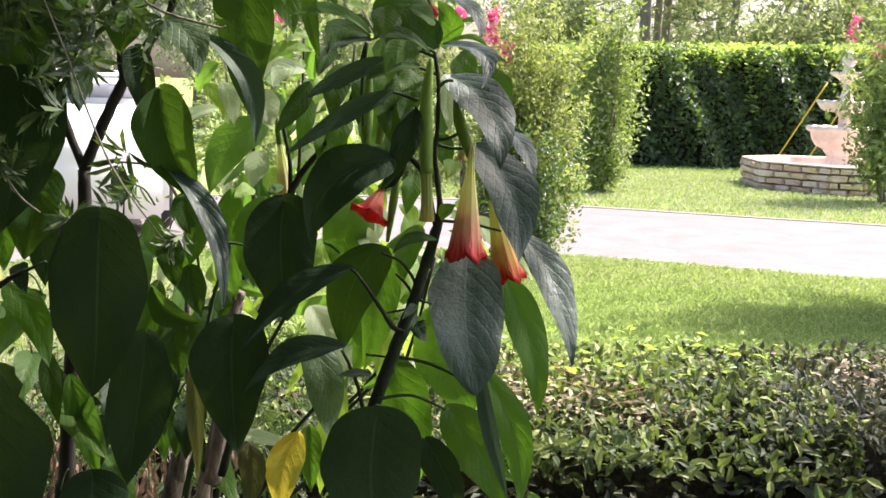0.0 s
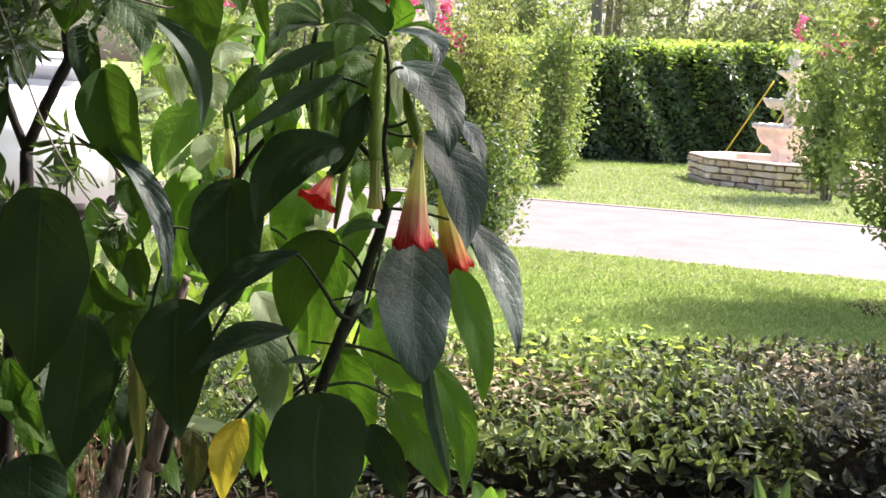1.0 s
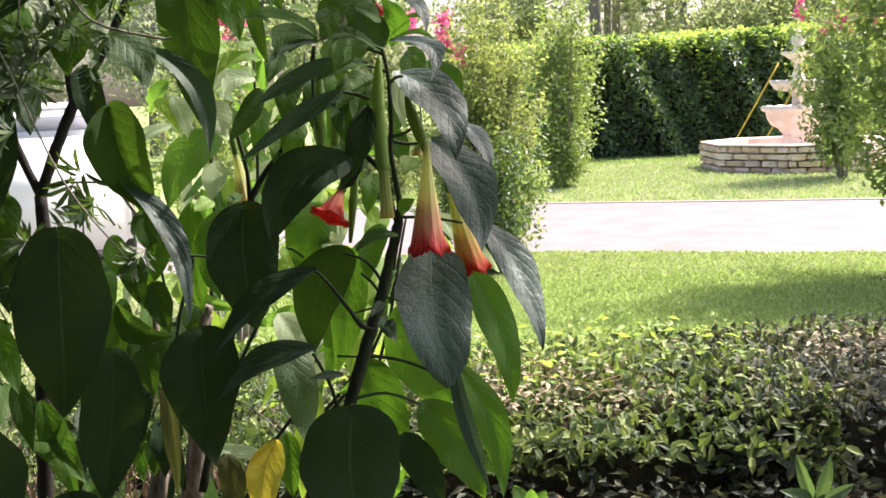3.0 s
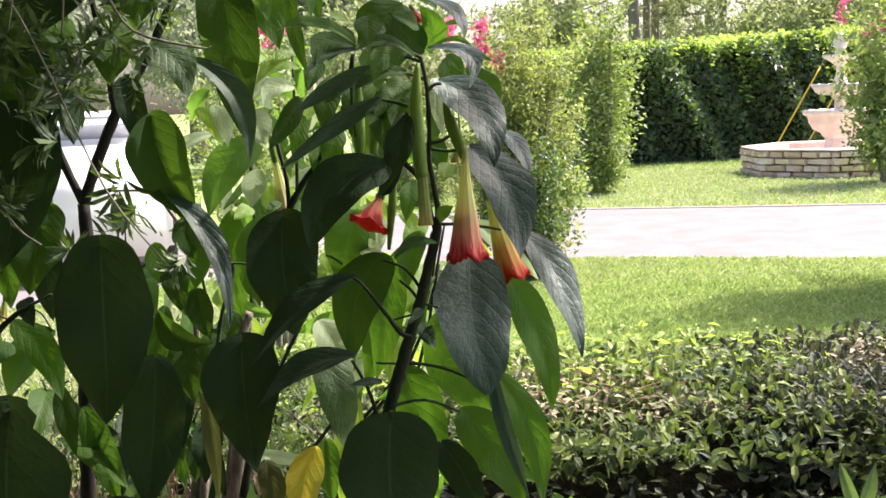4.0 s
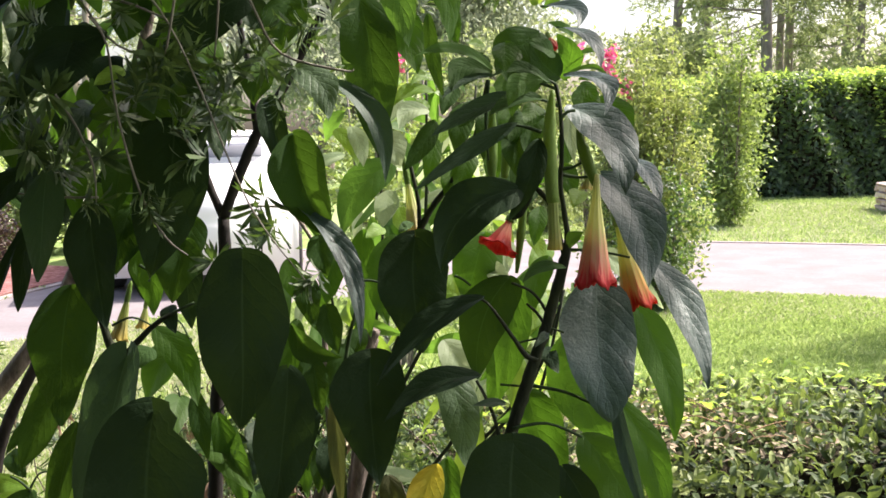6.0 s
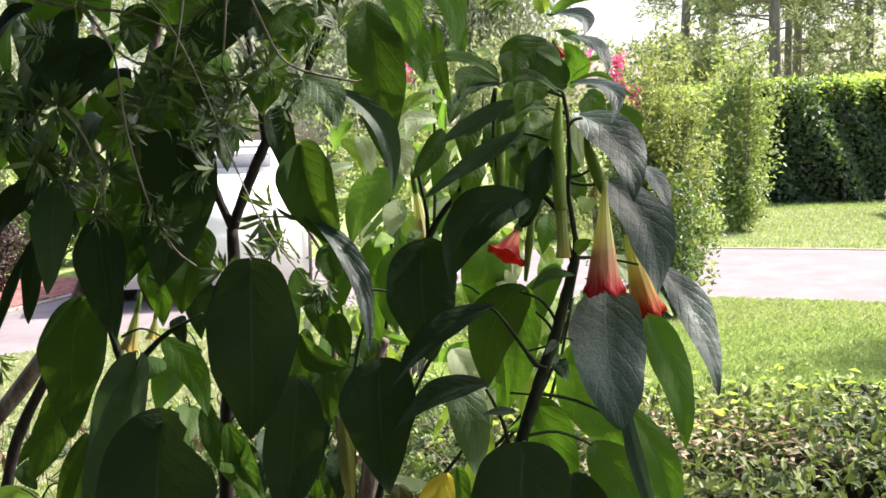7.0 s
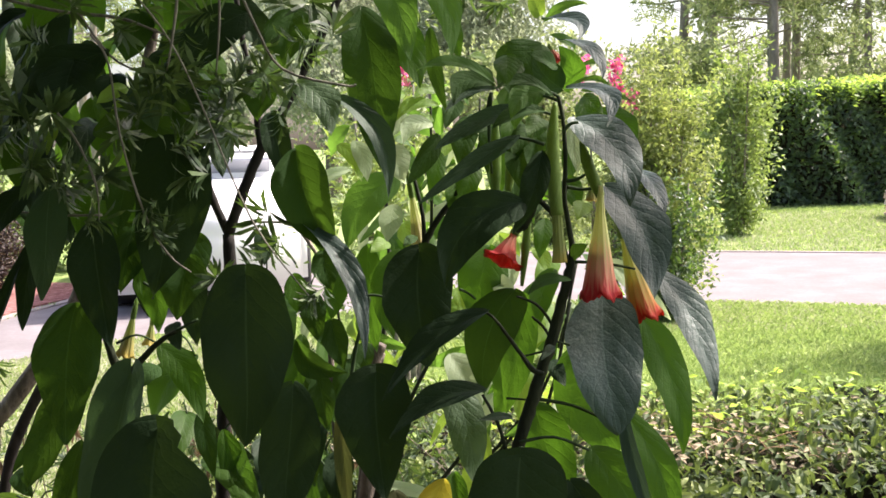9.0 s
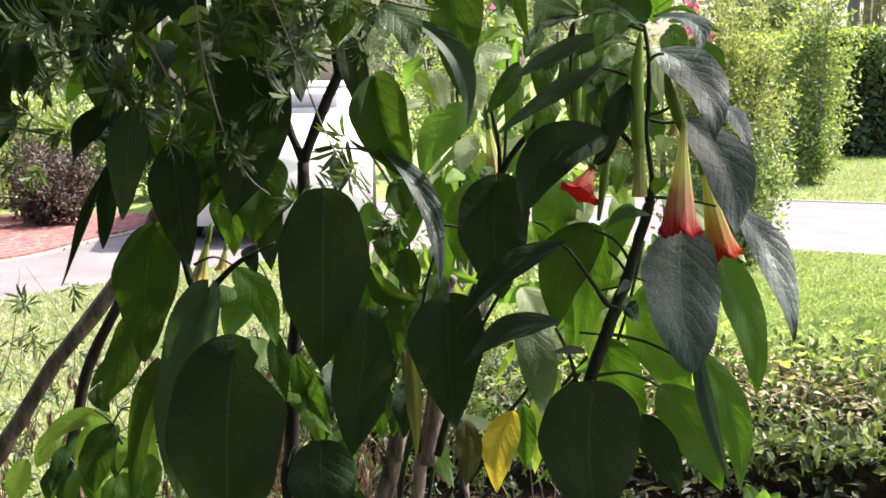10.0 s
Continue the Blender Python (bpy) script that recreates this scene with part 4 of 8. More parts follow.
for n, (x, y, h, r) in enumerate([(3.4, 36, 5.2, 1.9), (9.2, 35, 4.6, 2.2), (12.2, 36, 5.2, 2.3), (15.0, 35, 4.4, 2.4), (18.5, 36, 5.0, 2.4), (22.5, 35, 5.2, 2.6), (27, 36, 5.0, 2.6)]):
    tree("woodland_tree", x, y, h, r, 200 + n, BROAD, "broad-leaved woodland tree in sunlit green leaf", 0.12, 90, 0.24, 60, 0.25)
tree("weeping_tree", -2.9, 30, 9.5, 3.0, 231, GREY_TREE, "large grey-green feathery tree", 0.3, 170, 0.15, 190, 0.3, droop=0.6)
tree("weeping_tree", -7.5, 34, 10.5, 3.6, 232, GREY_TREE, "large grey-green feathery tree", 0.3, 170, 0.17, 190, 0.25, droop=0.6)
for n, (x, y, h, r) in enumerate([(-10.9, 20, 5.5, 1.5), (-13.5, 24, 7, 2.8), (-8.8, 26, 6, 2.4), (-16.5, 20, 7, 3), (-5.0, 27, 5.0, 2.0), (-1.0, 26, 4.0, 1.8)]):
    tree("garden_tree", x, y, h, r, 240 + n, BROAD if n % 2 else GREY_TREE, "leafy garden tree beyond the driveway", 0.12, 100, 0.16, 80, 0.25, droop=0.3)
for n, (x, y, h, r, m) in enumerate([(-6.5, 11.3, 0.85, 0.55, RED_LEAF), (-7.35, 10.6, 0.85, 0.42, MYRTLE_GOLD), (-6.9, 12.0, 1.0, 0.6, RED_LEAF), (-8.0, 12.2, 1.3, 0.8, MYRTLE_GOLD)]):
    bush("shrub", (x, y, 0.02), h, r, 5, 80, 3200, 0.07, m, "small leafy shrub in the red mulch bed", 260 + n, group="shrubs in the mulch bed")

for n, (x, y, h, r, m) in enumerate([(-8.3, 13.6, 1.55, 0.9, MYRTLE_GOLD), (-7.3, 13.9, 1.75, 0.9, MYRTLE), (-9.2, 13.0, 1.7, 0.9, MYRTLE), (-6.5, 14.6, 1.6, 0.8, MYRTLE_DEEP)]):
    bush("shrub", (x, y, 0.0), h, r, 7, 120, 4200, 0.10, m, "open sunlit green shrub behind the mulch bed", 290 + n, group="shrubs behind the mulch bed")

for n, (x, y, h, r, m) in enumerate([(-1.9, 17.2, 1.9, 0.9, MYRTLE), (-0.4, 16.4, 1.5, 0.8, BROAD), (-3.2, 18.6, 2.3, 1.0, MYRTLE_GOLD), (0.9, 18.8, 2.0, 0.9, BROAD)]):
    bush("shrub", (x, y, 0), h, r, 6, 110, 5200, 0.085, m, "leafy green shrub beyond the driveway", 280 + n, group="shrubs beyond the driveway")

p = thing("utility_pole", (7.75, 45.0, 0), "grey wooden utility pole", "utility pole")
tube("pole", ((7.75, 45, -0.1), (7.72, 45, 5), (7.65, 45, 11)), (0.17, 0.16, 0.13), POLE_WOOD, p, seg=12)


# ---- parked white car ----
def car(x, y, turn):
    c = thing("parked_car", (x, y, 0.02), "white van-bodied car parked on the driveway", "car")
    c.rotation_euler, c.scale = (0, 0, turn), (1.05, 1.05, 1.18)
    bm = bmesh.new()
    prof = [(-2.3, 0.16), (-2.35, 0.6), (-2.3, 0.95), (-1.2, 1.05), (1.9, 1.08), (2.2, 1.0), (2.3, 0.7), (2.25, 0.16)]
    lo = [bm.verts.new((px, -0.88, pz)) for px, pz in prof]
    bm.faces.new(lo)
    ext = bmesh.ops.extrude_face_region(bm, geom=list(bm.faces))
    bmesh.ops.translate(bm, verts=[g for g in ext["geom"] if isinstance(g, bmesh.types.BMVert)], vec=(0, 1.76, 0))
    bmesh.ops.recalc_face_normals(bm, faces=bm.faces)
    bmesh.ops.bevel(bm, geom=list(bm.edges), offset=0.07, segments=3, affect="EDGES")
    part("body", bm_mesh("body", bm, WHITE, True), c, "glossy white body")
    for nm, lowz, topz, grow, mat in (("cabin", 1.0, 1.26, 0.03, WHITE), ("roof", 1.25, 1.32, 0.05, WHITE)):
        bm = bmesh.new()
        k = (1.0, 0.72) if nm == "cabin" else (0.73, 0.68)
        for s, zz in ((k[0], lowz), (k[1], topz)):
            for sx, sy in ((-1, -1), (1, -1), (1, 1), (-1, 1)):
                bm.verts.new((0.35 + sx * 1.75 * s, sy * (0.80 * (0.55 + 0.45 * s) + grow), zz))
        bm.verts.ensure_lookup_table()
        v = bm.verts
        bm.faces.new([v[i] for i in (3, 2, 1, 0)])
        bm.faces.new([v[i] for i in (4, 5, 6, 7)])
        for i in range(4):
            bm.faces.new([v[i], v[(i + 1) % 4], v[4 + (i + 1) % 4], v[4 + i]])
        bmesh.ops.bevel(bm, geom=list(bm.edges), offset=0.03, segments=2, affect="EDGES")
        part(nm, bm_mesh(nm, bm, mat, True), c)
    for px, tilt in ((-1.27, -52), (1.97, 52)):
        bm = bmesh.new()
        box_bm(bm, (0.03, 1.2, 0.24), pose(px, 0, 1.13, 0, tilt, 0), 0.01)
        part("rear_window" if px < 0 else "windscreen", bm_mesh("car_glass", bm, GLASS), c, "car glass, sky reflection put into its colour")
    for px, wide in ((-0.35, 0.7), (0.45, 0.7), (1.15, 0.55)):
        for sy in (-1, 1):
            bm = bmesh.new()
            box_bm(bm, (wide, 0.03, 0.17), pose(px, sy * 0.765, 1.15, sy * 16, 0, 0), 0.01)
            part("side_window", bm_mesh("side_window", bm, GLASS), c, "side window, sky reflection put into its colour")
    for px in (-1.45, 1.45):
        for sy in (-1, 1):
            w = part("wheel", mesh_of("wheel", *lathe_data([(0.18, -0.09), (0.30, -0.1), (0.335, -0.07), (0.335, 0.07), (0.30, 0.1), (0.18, 0.09)], 24)[:2], RUBBER), c, "black tyre")
            w.matrix_basis = pose(px, sy * 0.84, 0.335, 90, 0, 0)
            part("rim", mesh_of("rim", *lathe_data([(0.01, -0.05), (0.08, -0.08), (0.2, -0.085), (0.2, 0.085), (0.08, 0.08), (0.01, 0.05)], 16)[:2], RIM), w)
    return c




# ---- the angel's trumpet: stems, leaves and flowers ----
PLANT = thing("angels_trumpet", (-0.190, 1.620, 0.018), "angel's trumpet shrub with large hanging leaves and red trumpet flowers", "shrub")
tube("stem", ((-0.150, 1.576, 0.000), (-0.133, 1.558, 0.481), (-0.117, 1.540, 0.963)), (0.019, 0.017, 0.015), WOODY, PLANT, "", 9, 0.06, random.Random(50))
tube("stem", ((-0.259, 1.719, 0.000), (-0.288, 1.760, 0.445), (-0.316, 1.800, 0.890)), (0.010, 0.009, 0.008), WOODY, PLANT, "", 9, 0.06, random.Random(51))
tube("stem", ((-0.415, 1.516, 0.000), (-0.508, 1.473, 0.459), (-0.600, 1.430, 0.918)), (0.016, 0.013, 0.012), WOODY, PLANT, "", 9, 0.06, random.Random(52))
tube("stem", ((-0.364, 1.790, 0.000), (-0.436, 1.860, 0.331), (-0.507, 1.930, 0.662)), (0.026, 0.022, 0.02), WOODY, PLANT, "", 9, 0.06, random.Random(53))
tube("stem", ((-0.329, 1.818, 0.000), (-0.386, 1.899, 0.323), (-0.443, 1.980, 0.645)), (0.017, 0.014, 0.013), WOODY, PLANT, "", 9, 0.06, random.Random(54))
tube("trunk", ((-0.507, 1.930, 0.662), (-0.461, 1.930, 0.839), (-0.417, 1.930, 1.000), (-0.377, 1.930, 1.110), (-0.356, 1.930, 1.169)), (0.019, 0.0175, 0.016, 0.0145, 0.013), WOODY, PLANT, "pruned grey woody trunk", 10, 0.16, random.Random(9))
tube("trunk", ((-0.443, 1.980, 0.645), (-0.424, 1.980, 0.802), (-0.401, 1.980, 0.934), (-0.395, 1.980, 1.084)), (0.013, 0.012, 0.011, 0.01), WOODY, PLANT, "", 10, 0.16, random.Random(10))
tube("stem", ((-0.102, 1.540, 1.058), (-0.084, 1.540, 1.119), (-0.071, 1.540, 1.159), (-0.058, 1.540, 1.198), (-0.044, 1.540, 1.237), (-0.031, 1.540, 1.284), (-0.017, 1.540, 1.335), (-0.012, 1.540, 1.362), (-0.015, 1.540, 1.393), (-0.021, 1.540, 1.439), (-0.019, 1.540, 1.478), (-0.019, 1.540, 1.516), (-0.021, 1.540, 1.546), (-0.026, 1.540, 1.575)), (0.0093, 0.0093, 0.0089, 0.0085, 0.0081, 0.0073, 0.0070, 0.0050, 0.0037, 0.0032, 0.0031, 0.0029, 0.0028, 0.0025), STEM, PLANT, "", 9, 0.14, random.Random(0))
tube("stem", ((-0.053, 1.500, 1.203), (-0.068, 1.500, 1.209), (-0.088, 1.500, 1.237), (-0.106, 1.500, 1.263), (-0.120, 1.500, 1.281), (-0.131, 1.500, 1.289)), (0.0034, 0.0038, 0.0027, 0.0023, 0.0020, 0.0017), STEM, PLANT, "", 9, 0.14, random.Random(1))
tube("stem", ((-0.037, 1.540, 1.249), (-0.047, 1.540, 1.273), (-0.064, 1.540, 1.293), (-0.090, 1.540, 1.304)), (0.0025, 0.0022, 0.0019, 0.0017), STEM, PLANT, "", 9, 0.14, random.Random(2))
tube("stem", ((-0.045, 1.560, 1.242), (-0.055, 1.560, 1.258), (-0.070, 1.560, 1.272)), (0.0022, 0.0019, 0.0016), STEM, PLANT, "", 9, 0.14, random.Random(3))
tube("stem", ((-0.104, 1.530, 1.070), (-0.109, 1.530, 1.088), (-0.118, 1.530, 1.123), (-0.130, 1.530, 1.149), (-0.140, 1.530, 1.168)), (0.0035, 0.0031, 0.0027, 0.0023, 0.0019), STEM, PLANT, "", 9, 0.14, random.Random(4))
tube("stem", ((-0.017, 1.540, 1.343), (-0.033, 1.530, 1.410), (-0.058, 1.520, 1.440)), (0.0035, 0.0035, 0.0038), STEM, PLANT, "", 9, 0.14, random.Random(5))
tube("stem", ((-0.056, 1.520, 1.442), (-0.065, 1.520, 1.420), (-0.075, 1.520, 1.402), (-0.087, 1.520, 1.396)), (0.0030, 0.0042, 0.0042, 0.0030), STEM, PLANT, "", 9, 0.14, random.Random(6))
tube("stem", ((-0.358, 1.800, 0.882), (-0.327, 1.800, 1.002), (-0.301, 1.800, 1.115), (-0.266, 1.800, 1.244), (-0.253, 1.800, 1.341), (-0.244, 1.800, 1.370), (-0.225, 1.800, 1.400), (-0.198, 1.800, 1.434), (-0.179, 1.800, 1.462), (-0.166, 1.800, 1.484), (-0.149, 1.800, 1.539), (-0.137, 1.800, 1.596)), (0.0072, 0.0068, 0.0063, 0.0063, 0.0059, 0.0054, 0.0050, 0.0045, 0.0045, 0.0041, 0.0036, 0.0027), STEM, PLANT, "", 9, 0.14, random.Random(7))
tube("stem", ((-0.253, 1.800, 1.341), (-0.252, 1.800, 1.391), (-0.259, 1.800, 1.436), (-0.268, 1.800, 1.473)), (0.0045, 0.0036, 0.0032, 0.0027), STEM, PLANT, "", 9, 0.14, random.Random(8))
tube("stem", ((-0.123, 1.620, 1.588), (-0.128, 1.620, 1.528), (-0.125, 1.620, 1.472)), (0.0028, 0.0024, 0.0016), STALK, PLANT, "", 9, 0.14, random.Random(9))
stalk(PLANT, (-0.065, 1.550, 1.157), (0.032, 1.550, 1.126), 0.0025, 0.006)
stalk(PLANT, (-0.090, 1.520, 1.103), (0.006, 1.520, 1.092), 0.0023, 0.013)
stalk(PLANT, (-0.108, 1.550, 1.158), (-0.065, 1.550, 1.155), 0.0017, 0.0)
stalk(PLANT, (-0.013, 1.600, 1.344), (0.076, 1.600, 1.332), 0.0021, 0.003)
stalk(PLANT, (-0.025, 1.540, 1.575), (-0.052, 1.540, 1.586), 0.0019, 0.002)
stalk(PLANT, (-0.026, 1.540, 1.570), (-0.087, 1.540, 1.583), 0.0019, 0.004)
stalk(PLANT, (-0.021, 1.540, 1.529), (-0.000, 1.540, 1.540), 0.0025, 0.004)
stalk(PLANT, (-0.018, 1.540, 1.461), (0.012, 1.540, 1.472), 0.0023, -0.003)
stalk(PLANT, (-0.018, 1.550, 1.453), (0.026, 1.550, 1.451), 0.0023, -0.003)
stalk(PLANT, (-0.046, 1.530, 1.512), (-0.089, 1.530, 1.524), 0.0023, 0.001)
stalk(PLANT, (-0.021, 1.540, 1.546), (-0.080, 1.540, 1.562), 0.0019, 0.003)
stalk(PLANT, (-0.324, 1.620, 1.297), (-0.280, 1.620, 1.292), 0.0020, 0.003)
stalk(PLANT, (-0.175, 1.600, 1.307), (-0.152, 1.600, 1.292), 0.0019, 0.002)
stalk(PLANT, (-0.084, 1.450, 1.116), (-0.086, 1.450, 1.093), 0.0026, 0.0)
stalk(PLANT, (-0.227, 1.600, 1.358), (-0.233, 1.600, 1.355), 0.0024, 0.0)
stalk(PLANT, (-0.037, 1.550, 1.239), (-0.018, 1.550, 1.233), 0.0017, 0.0)
stalk(PLANT, (-0.043, 1.550, 1.227), (-0.086, 1.550, 1.217), 0.0017, 0.0)
big_leaf(PLANT, (0.031, 1.630, 1.289), (0.044, 1.520, 1.114), 0.110, -10, 0.05, 0.07, LEAF_GREY, shape=(0.46, 0.7), bend=0.04)
big_leaf(PLANT, (0.105, 1.620, 1.326), (0.174, 1.510, 1.163), 0.054, -25, 0.05, 0.10, LEAF_GREY, shape=(0.58, 1.0), bend=-0.08)
big_leaf(PLANT, (-0.003, 1.580, 1.544), (0.063, 1.470, 1.430), 0.073, -18, 0.06, 0.10, LEAF_GREY, shape=(0.5, 1.0), bend=-0.13)
big_leaf(PLANT, (0.037, 1.640, 1.448), (0.099, 1.530, 1.298), 0.077, -18, 0.05, 0.10, LEAF_GREY, shape=(0.58, 1.0), bend=-0.10)
big_leaf(PLANT, (0.087, 1.720, 1.468), (0.117, 1.610, 1.404), 0.031, -20, 0.05, 0.10, LEAF_GREY, shape=(0.58, 1.0), bend=-0.07)
big_leaf(PLANT, (0.091, 1.720, 1.243), (0.146, 1.680, 1.041), 0.062, -18, 0.03, 0.08, LEAF_MID, shape=(0.58, 1.0), bend=-0.07)
big_leaf(PLANT, (0.052, 1.600, 1.148), (0.096, 1.490, 0.962), 0.027, 35, 0.05, 0.22, LEAF_GREY, shape=(0.58, 1.0), bend=-0.02)
big_leaf(PLANT, (0.068, 1.780, 1.077), (0.136, 1.740, 0.866), 0.057, -10, 0.03, 0.08, LEAF_MID, shape=(0.58, 1.0), bend=-0.09)
big_leaf(PLANT, (0.010, 1.680, 1.048), (0.096, 1.640, 0.905), 0.078, -8, 0.04, 0.06, LEAF_MID, shape=(0.58, 1.0), bend=-0.06)
big_leaf(PLANT, (-0.010, 1.780, 1.187), (0.051, 1.740, 1.012), 0.100, 0, 0.03, 0.05, LEAF_MID, shape=(0.58, 1.0), bend=0.06)
big_leaf(PLANT, (-0.076, 1.740, 1.102), (-0.017, 1.700, 0.954), 0.087, 6, 0.03, 0.06, LEAF_MID, shape=(0.58, 1.0), bend=0.04)
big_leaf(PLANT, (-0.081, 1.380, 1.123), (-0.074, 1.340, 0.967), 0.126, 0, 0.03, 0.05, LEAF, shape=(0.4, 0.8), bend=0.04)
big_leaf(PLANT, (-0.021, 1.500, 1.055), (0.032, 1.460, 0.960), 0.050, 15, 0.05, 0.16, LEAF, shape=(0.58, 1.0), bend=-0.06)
big_leaf(PLANT, (-0.101, 1.950, 1.113), (-0.111, 1.910, 1.031), 0.039, 0, 0.06, 0.10, LEAF_YOUNG_LIT)
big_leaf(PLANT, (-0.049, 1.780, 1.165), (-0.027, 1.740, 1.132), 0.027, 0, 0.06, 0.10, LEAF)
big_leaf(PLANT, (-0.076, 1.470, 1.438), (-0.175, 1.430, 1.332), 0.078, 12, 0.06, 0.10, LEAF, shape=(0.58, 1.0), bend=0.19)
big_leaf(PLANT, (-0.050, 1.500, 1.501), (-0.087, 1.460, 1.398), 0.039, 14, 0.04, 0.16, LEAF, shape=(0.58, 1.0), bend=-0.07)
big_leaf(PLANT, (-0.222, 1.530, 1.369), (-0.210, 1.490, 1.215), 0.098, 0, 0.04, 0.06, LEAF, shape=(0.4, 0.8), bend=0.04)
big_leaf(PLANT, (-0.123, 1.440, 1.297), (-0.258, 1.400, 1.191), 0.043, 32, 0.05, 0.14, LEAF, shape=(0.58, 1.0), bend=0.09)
big_leaf(PLANT, (-0.097, 1.620, 1.300), (-0.141, 1.580, 1.158), 0.080, 8, 0.04, 0.06, LEAF_SHADED, shape=(0.44, 0.9), bend=0.12)
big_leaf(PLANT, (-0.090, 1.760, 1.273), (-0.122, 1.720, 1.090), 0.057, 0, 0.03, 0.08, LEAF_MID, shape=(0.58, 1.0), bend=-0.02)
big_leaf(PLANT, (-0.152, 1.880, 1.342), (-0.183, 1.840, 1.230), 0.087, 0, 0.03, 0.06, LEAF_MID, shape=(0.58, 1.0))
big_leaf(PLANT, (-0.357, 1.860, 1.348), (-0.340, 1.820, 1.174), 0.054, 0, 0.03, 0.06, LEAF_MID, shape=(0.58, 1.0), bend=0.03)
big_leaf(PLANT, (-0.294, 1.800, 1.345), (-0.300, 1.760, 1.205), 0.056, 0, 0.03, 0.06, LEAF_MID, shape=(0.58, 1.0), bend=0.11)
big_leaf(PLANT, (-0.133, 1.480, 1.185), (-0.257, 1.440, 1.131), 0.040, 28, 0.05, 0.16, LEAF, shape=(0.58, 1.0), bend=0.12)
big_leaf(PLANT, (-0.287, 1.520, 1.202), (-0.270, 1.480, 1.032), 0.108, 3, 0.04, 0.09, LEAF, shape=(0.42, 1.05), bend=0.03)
big_leaf(PLANT, (-0.194, 1.660, 1.150), (-0.160, 1.620, 1.007), 0.060, -12, 0.04, 0.10, LEAF_SOFT, shape=(0.5, 1.0), bend=-0.03)
big_leaf(PLANT, (-0.158, 1.760, 1.049), (-0.188, 1.720, 0.886), 0.044, 0, 0.03, 0.12, LEAF_YOUNG_LIT, shape=(0.58, 1.0), bend=0.02)
big_leaf(PLANT, (-0.214, 1.660, 1.004), (-0.234, 1.620, 0.890), 0.055, 5, 0.03, 0.10, LEAF_YELLOW, label="yellowing leaf with green blotches", shape=(0.58, 1.0), bend=0.08)
big_leaf(PLANT, (-0.202, 1.700, 1.004), (-0.193, 1.660, 0.913), 0.039, 0, 0.05, 0.14, LEAF_MID, shape=(0.58, 1.0))
big_leaf(PLANT, (-0.284, 1.620, 1.000), (-0.275, 1.580, 0.912), 0.042, 10, 0.03, 0.14, LEAF_BROWN, label="withered brown-green leaf", shape=(0.58, 1.0), bend=-0.10)
big_leaf(PLANT, (-0.368, 1.640, 1.112), (-0.354, 1.600, 0.942), 0.028, 18, 0.03, 0.14, LEAF_BROWN, label="withered brown-green leaf", shape=(0.58, 1.0), bend=-0.03)
big_leaf(PLANT, (-0.212, 1.780, 1.176), (-0.160, 1.740, 1.094), 0.054, -10, 0.04, 0.10, LEAF_PALE, shape=(0.58, 1.0), bend=-0.03)
big_leaf(PLANT, (-0.120, 1.800, 1.187), (-0.141, 1.760, 1.072), 0.049, 0, 0.03, 0.10, LEAF_MID, shape=(0.58, 1.0), bend=-0.06)
big_leaf(PLANT, (-0.100, 1.520, 1.138), (-0.144, 1.480, 1.145), 0.013, 20, 0.08, 0.12, LEAF, shape=(0.58, 1.0))
big_leaf(PLANT, (-0.016, 1.500, 1.330), (-0.072, 1.460, 1.315), 0.018, 15, 0.06, 0.12, LEAF_SHADED, shape=(0.58, 1.0), bend=0.16)
big_leaf(PLANT, (-0.040, 1.500, 1.241), (-0.056, 1.460, 1.229), 0.012, 0, 0.08, 0.12, LEAF, shape=(0.58, 1.0))
big_leaf(PLANT, (-0.012, 1.500, 1.362), (0.009, 1.460, 1.382), 0.020, 0, 0.05, 0.12, LEAF_SHADED, shape=(0.58, 1.0))
big_leaf(PLANT, (-0.041, 1.700, 1.321), (-0.064, 1.660, 1.242), 0.039, 0, 0.03, 0.10, LEAF_MID, shape=(0.58, 1.0), bend=0.08)
big_leaf(PLANT, (-0.071, 1.850, 1.224), (-0.078, 1.810, 1.179), 0.028, 0, 0.06, 0.10, LEAF_YOUNG_LIT)
big_leaf(PLANT, (0.006, 1.620, 1.426), (-0.004, 1.580, 1.405), 0.028, 0, 0.06, 0.10, LEAF_YOUNG_LIT)
big_leaf(PLANT, (-0.017, 1.660, 1.462), (-0.001, 1.620, 1.414), 0.032, 0, 0.05, 0.10, LEAF_MID, shape=(0.58, 1.0))
big_leaf(PLANT, (-0.122, 1.920, 1.322), (-0.113, 1.880, 1.274), 0.039, 0, 0.06, 0.10, LEAF_PALE)
big_leaf(PLANT, (-0.077, 1.900, 1.332), (-0.056, 1.860, 1.293), 0.025, 0, 0.04, 0.10, LEAF_YOUNG_LIT, bend=-0.16)
big_leaf(PLANT, (-0.141, 1.860, 1.287), (-0.105, 1.820, 1.263), 0.032, 0, 0.06, 0.10, LEAF_PALE)
big_leaf(PLANT, (-0.327, 1.880, 1.354), (-0.349, 1.840, 1.340), 0.028, 0, 0.06, 0.10, LEAF_YOUNG_LIT)
big_leaf(PLANT, (-0.211, 1.900, 1.270), (-0.197, 1.860, 1.232), 0.025, 0, 0.06, 0.10, LEAF_YOUNG_LIT)
big_leaf(PLANT, (-0.113, 1.520, 1.597), (-0.211, 1.480, 1.614), 0.024, 20, 0.05, 0.14, LEAF_LIT, shape=(0.58, 1.0), bend=0.19)
big_leaf(PLANT, (-0.114, 1.560, 1.594), (-0.167, 1.520, 1.568), 0.039, 10, 0.05, 0.10, LEAF_SHADED, shape=(0.58, 1.0), bend=0.39)
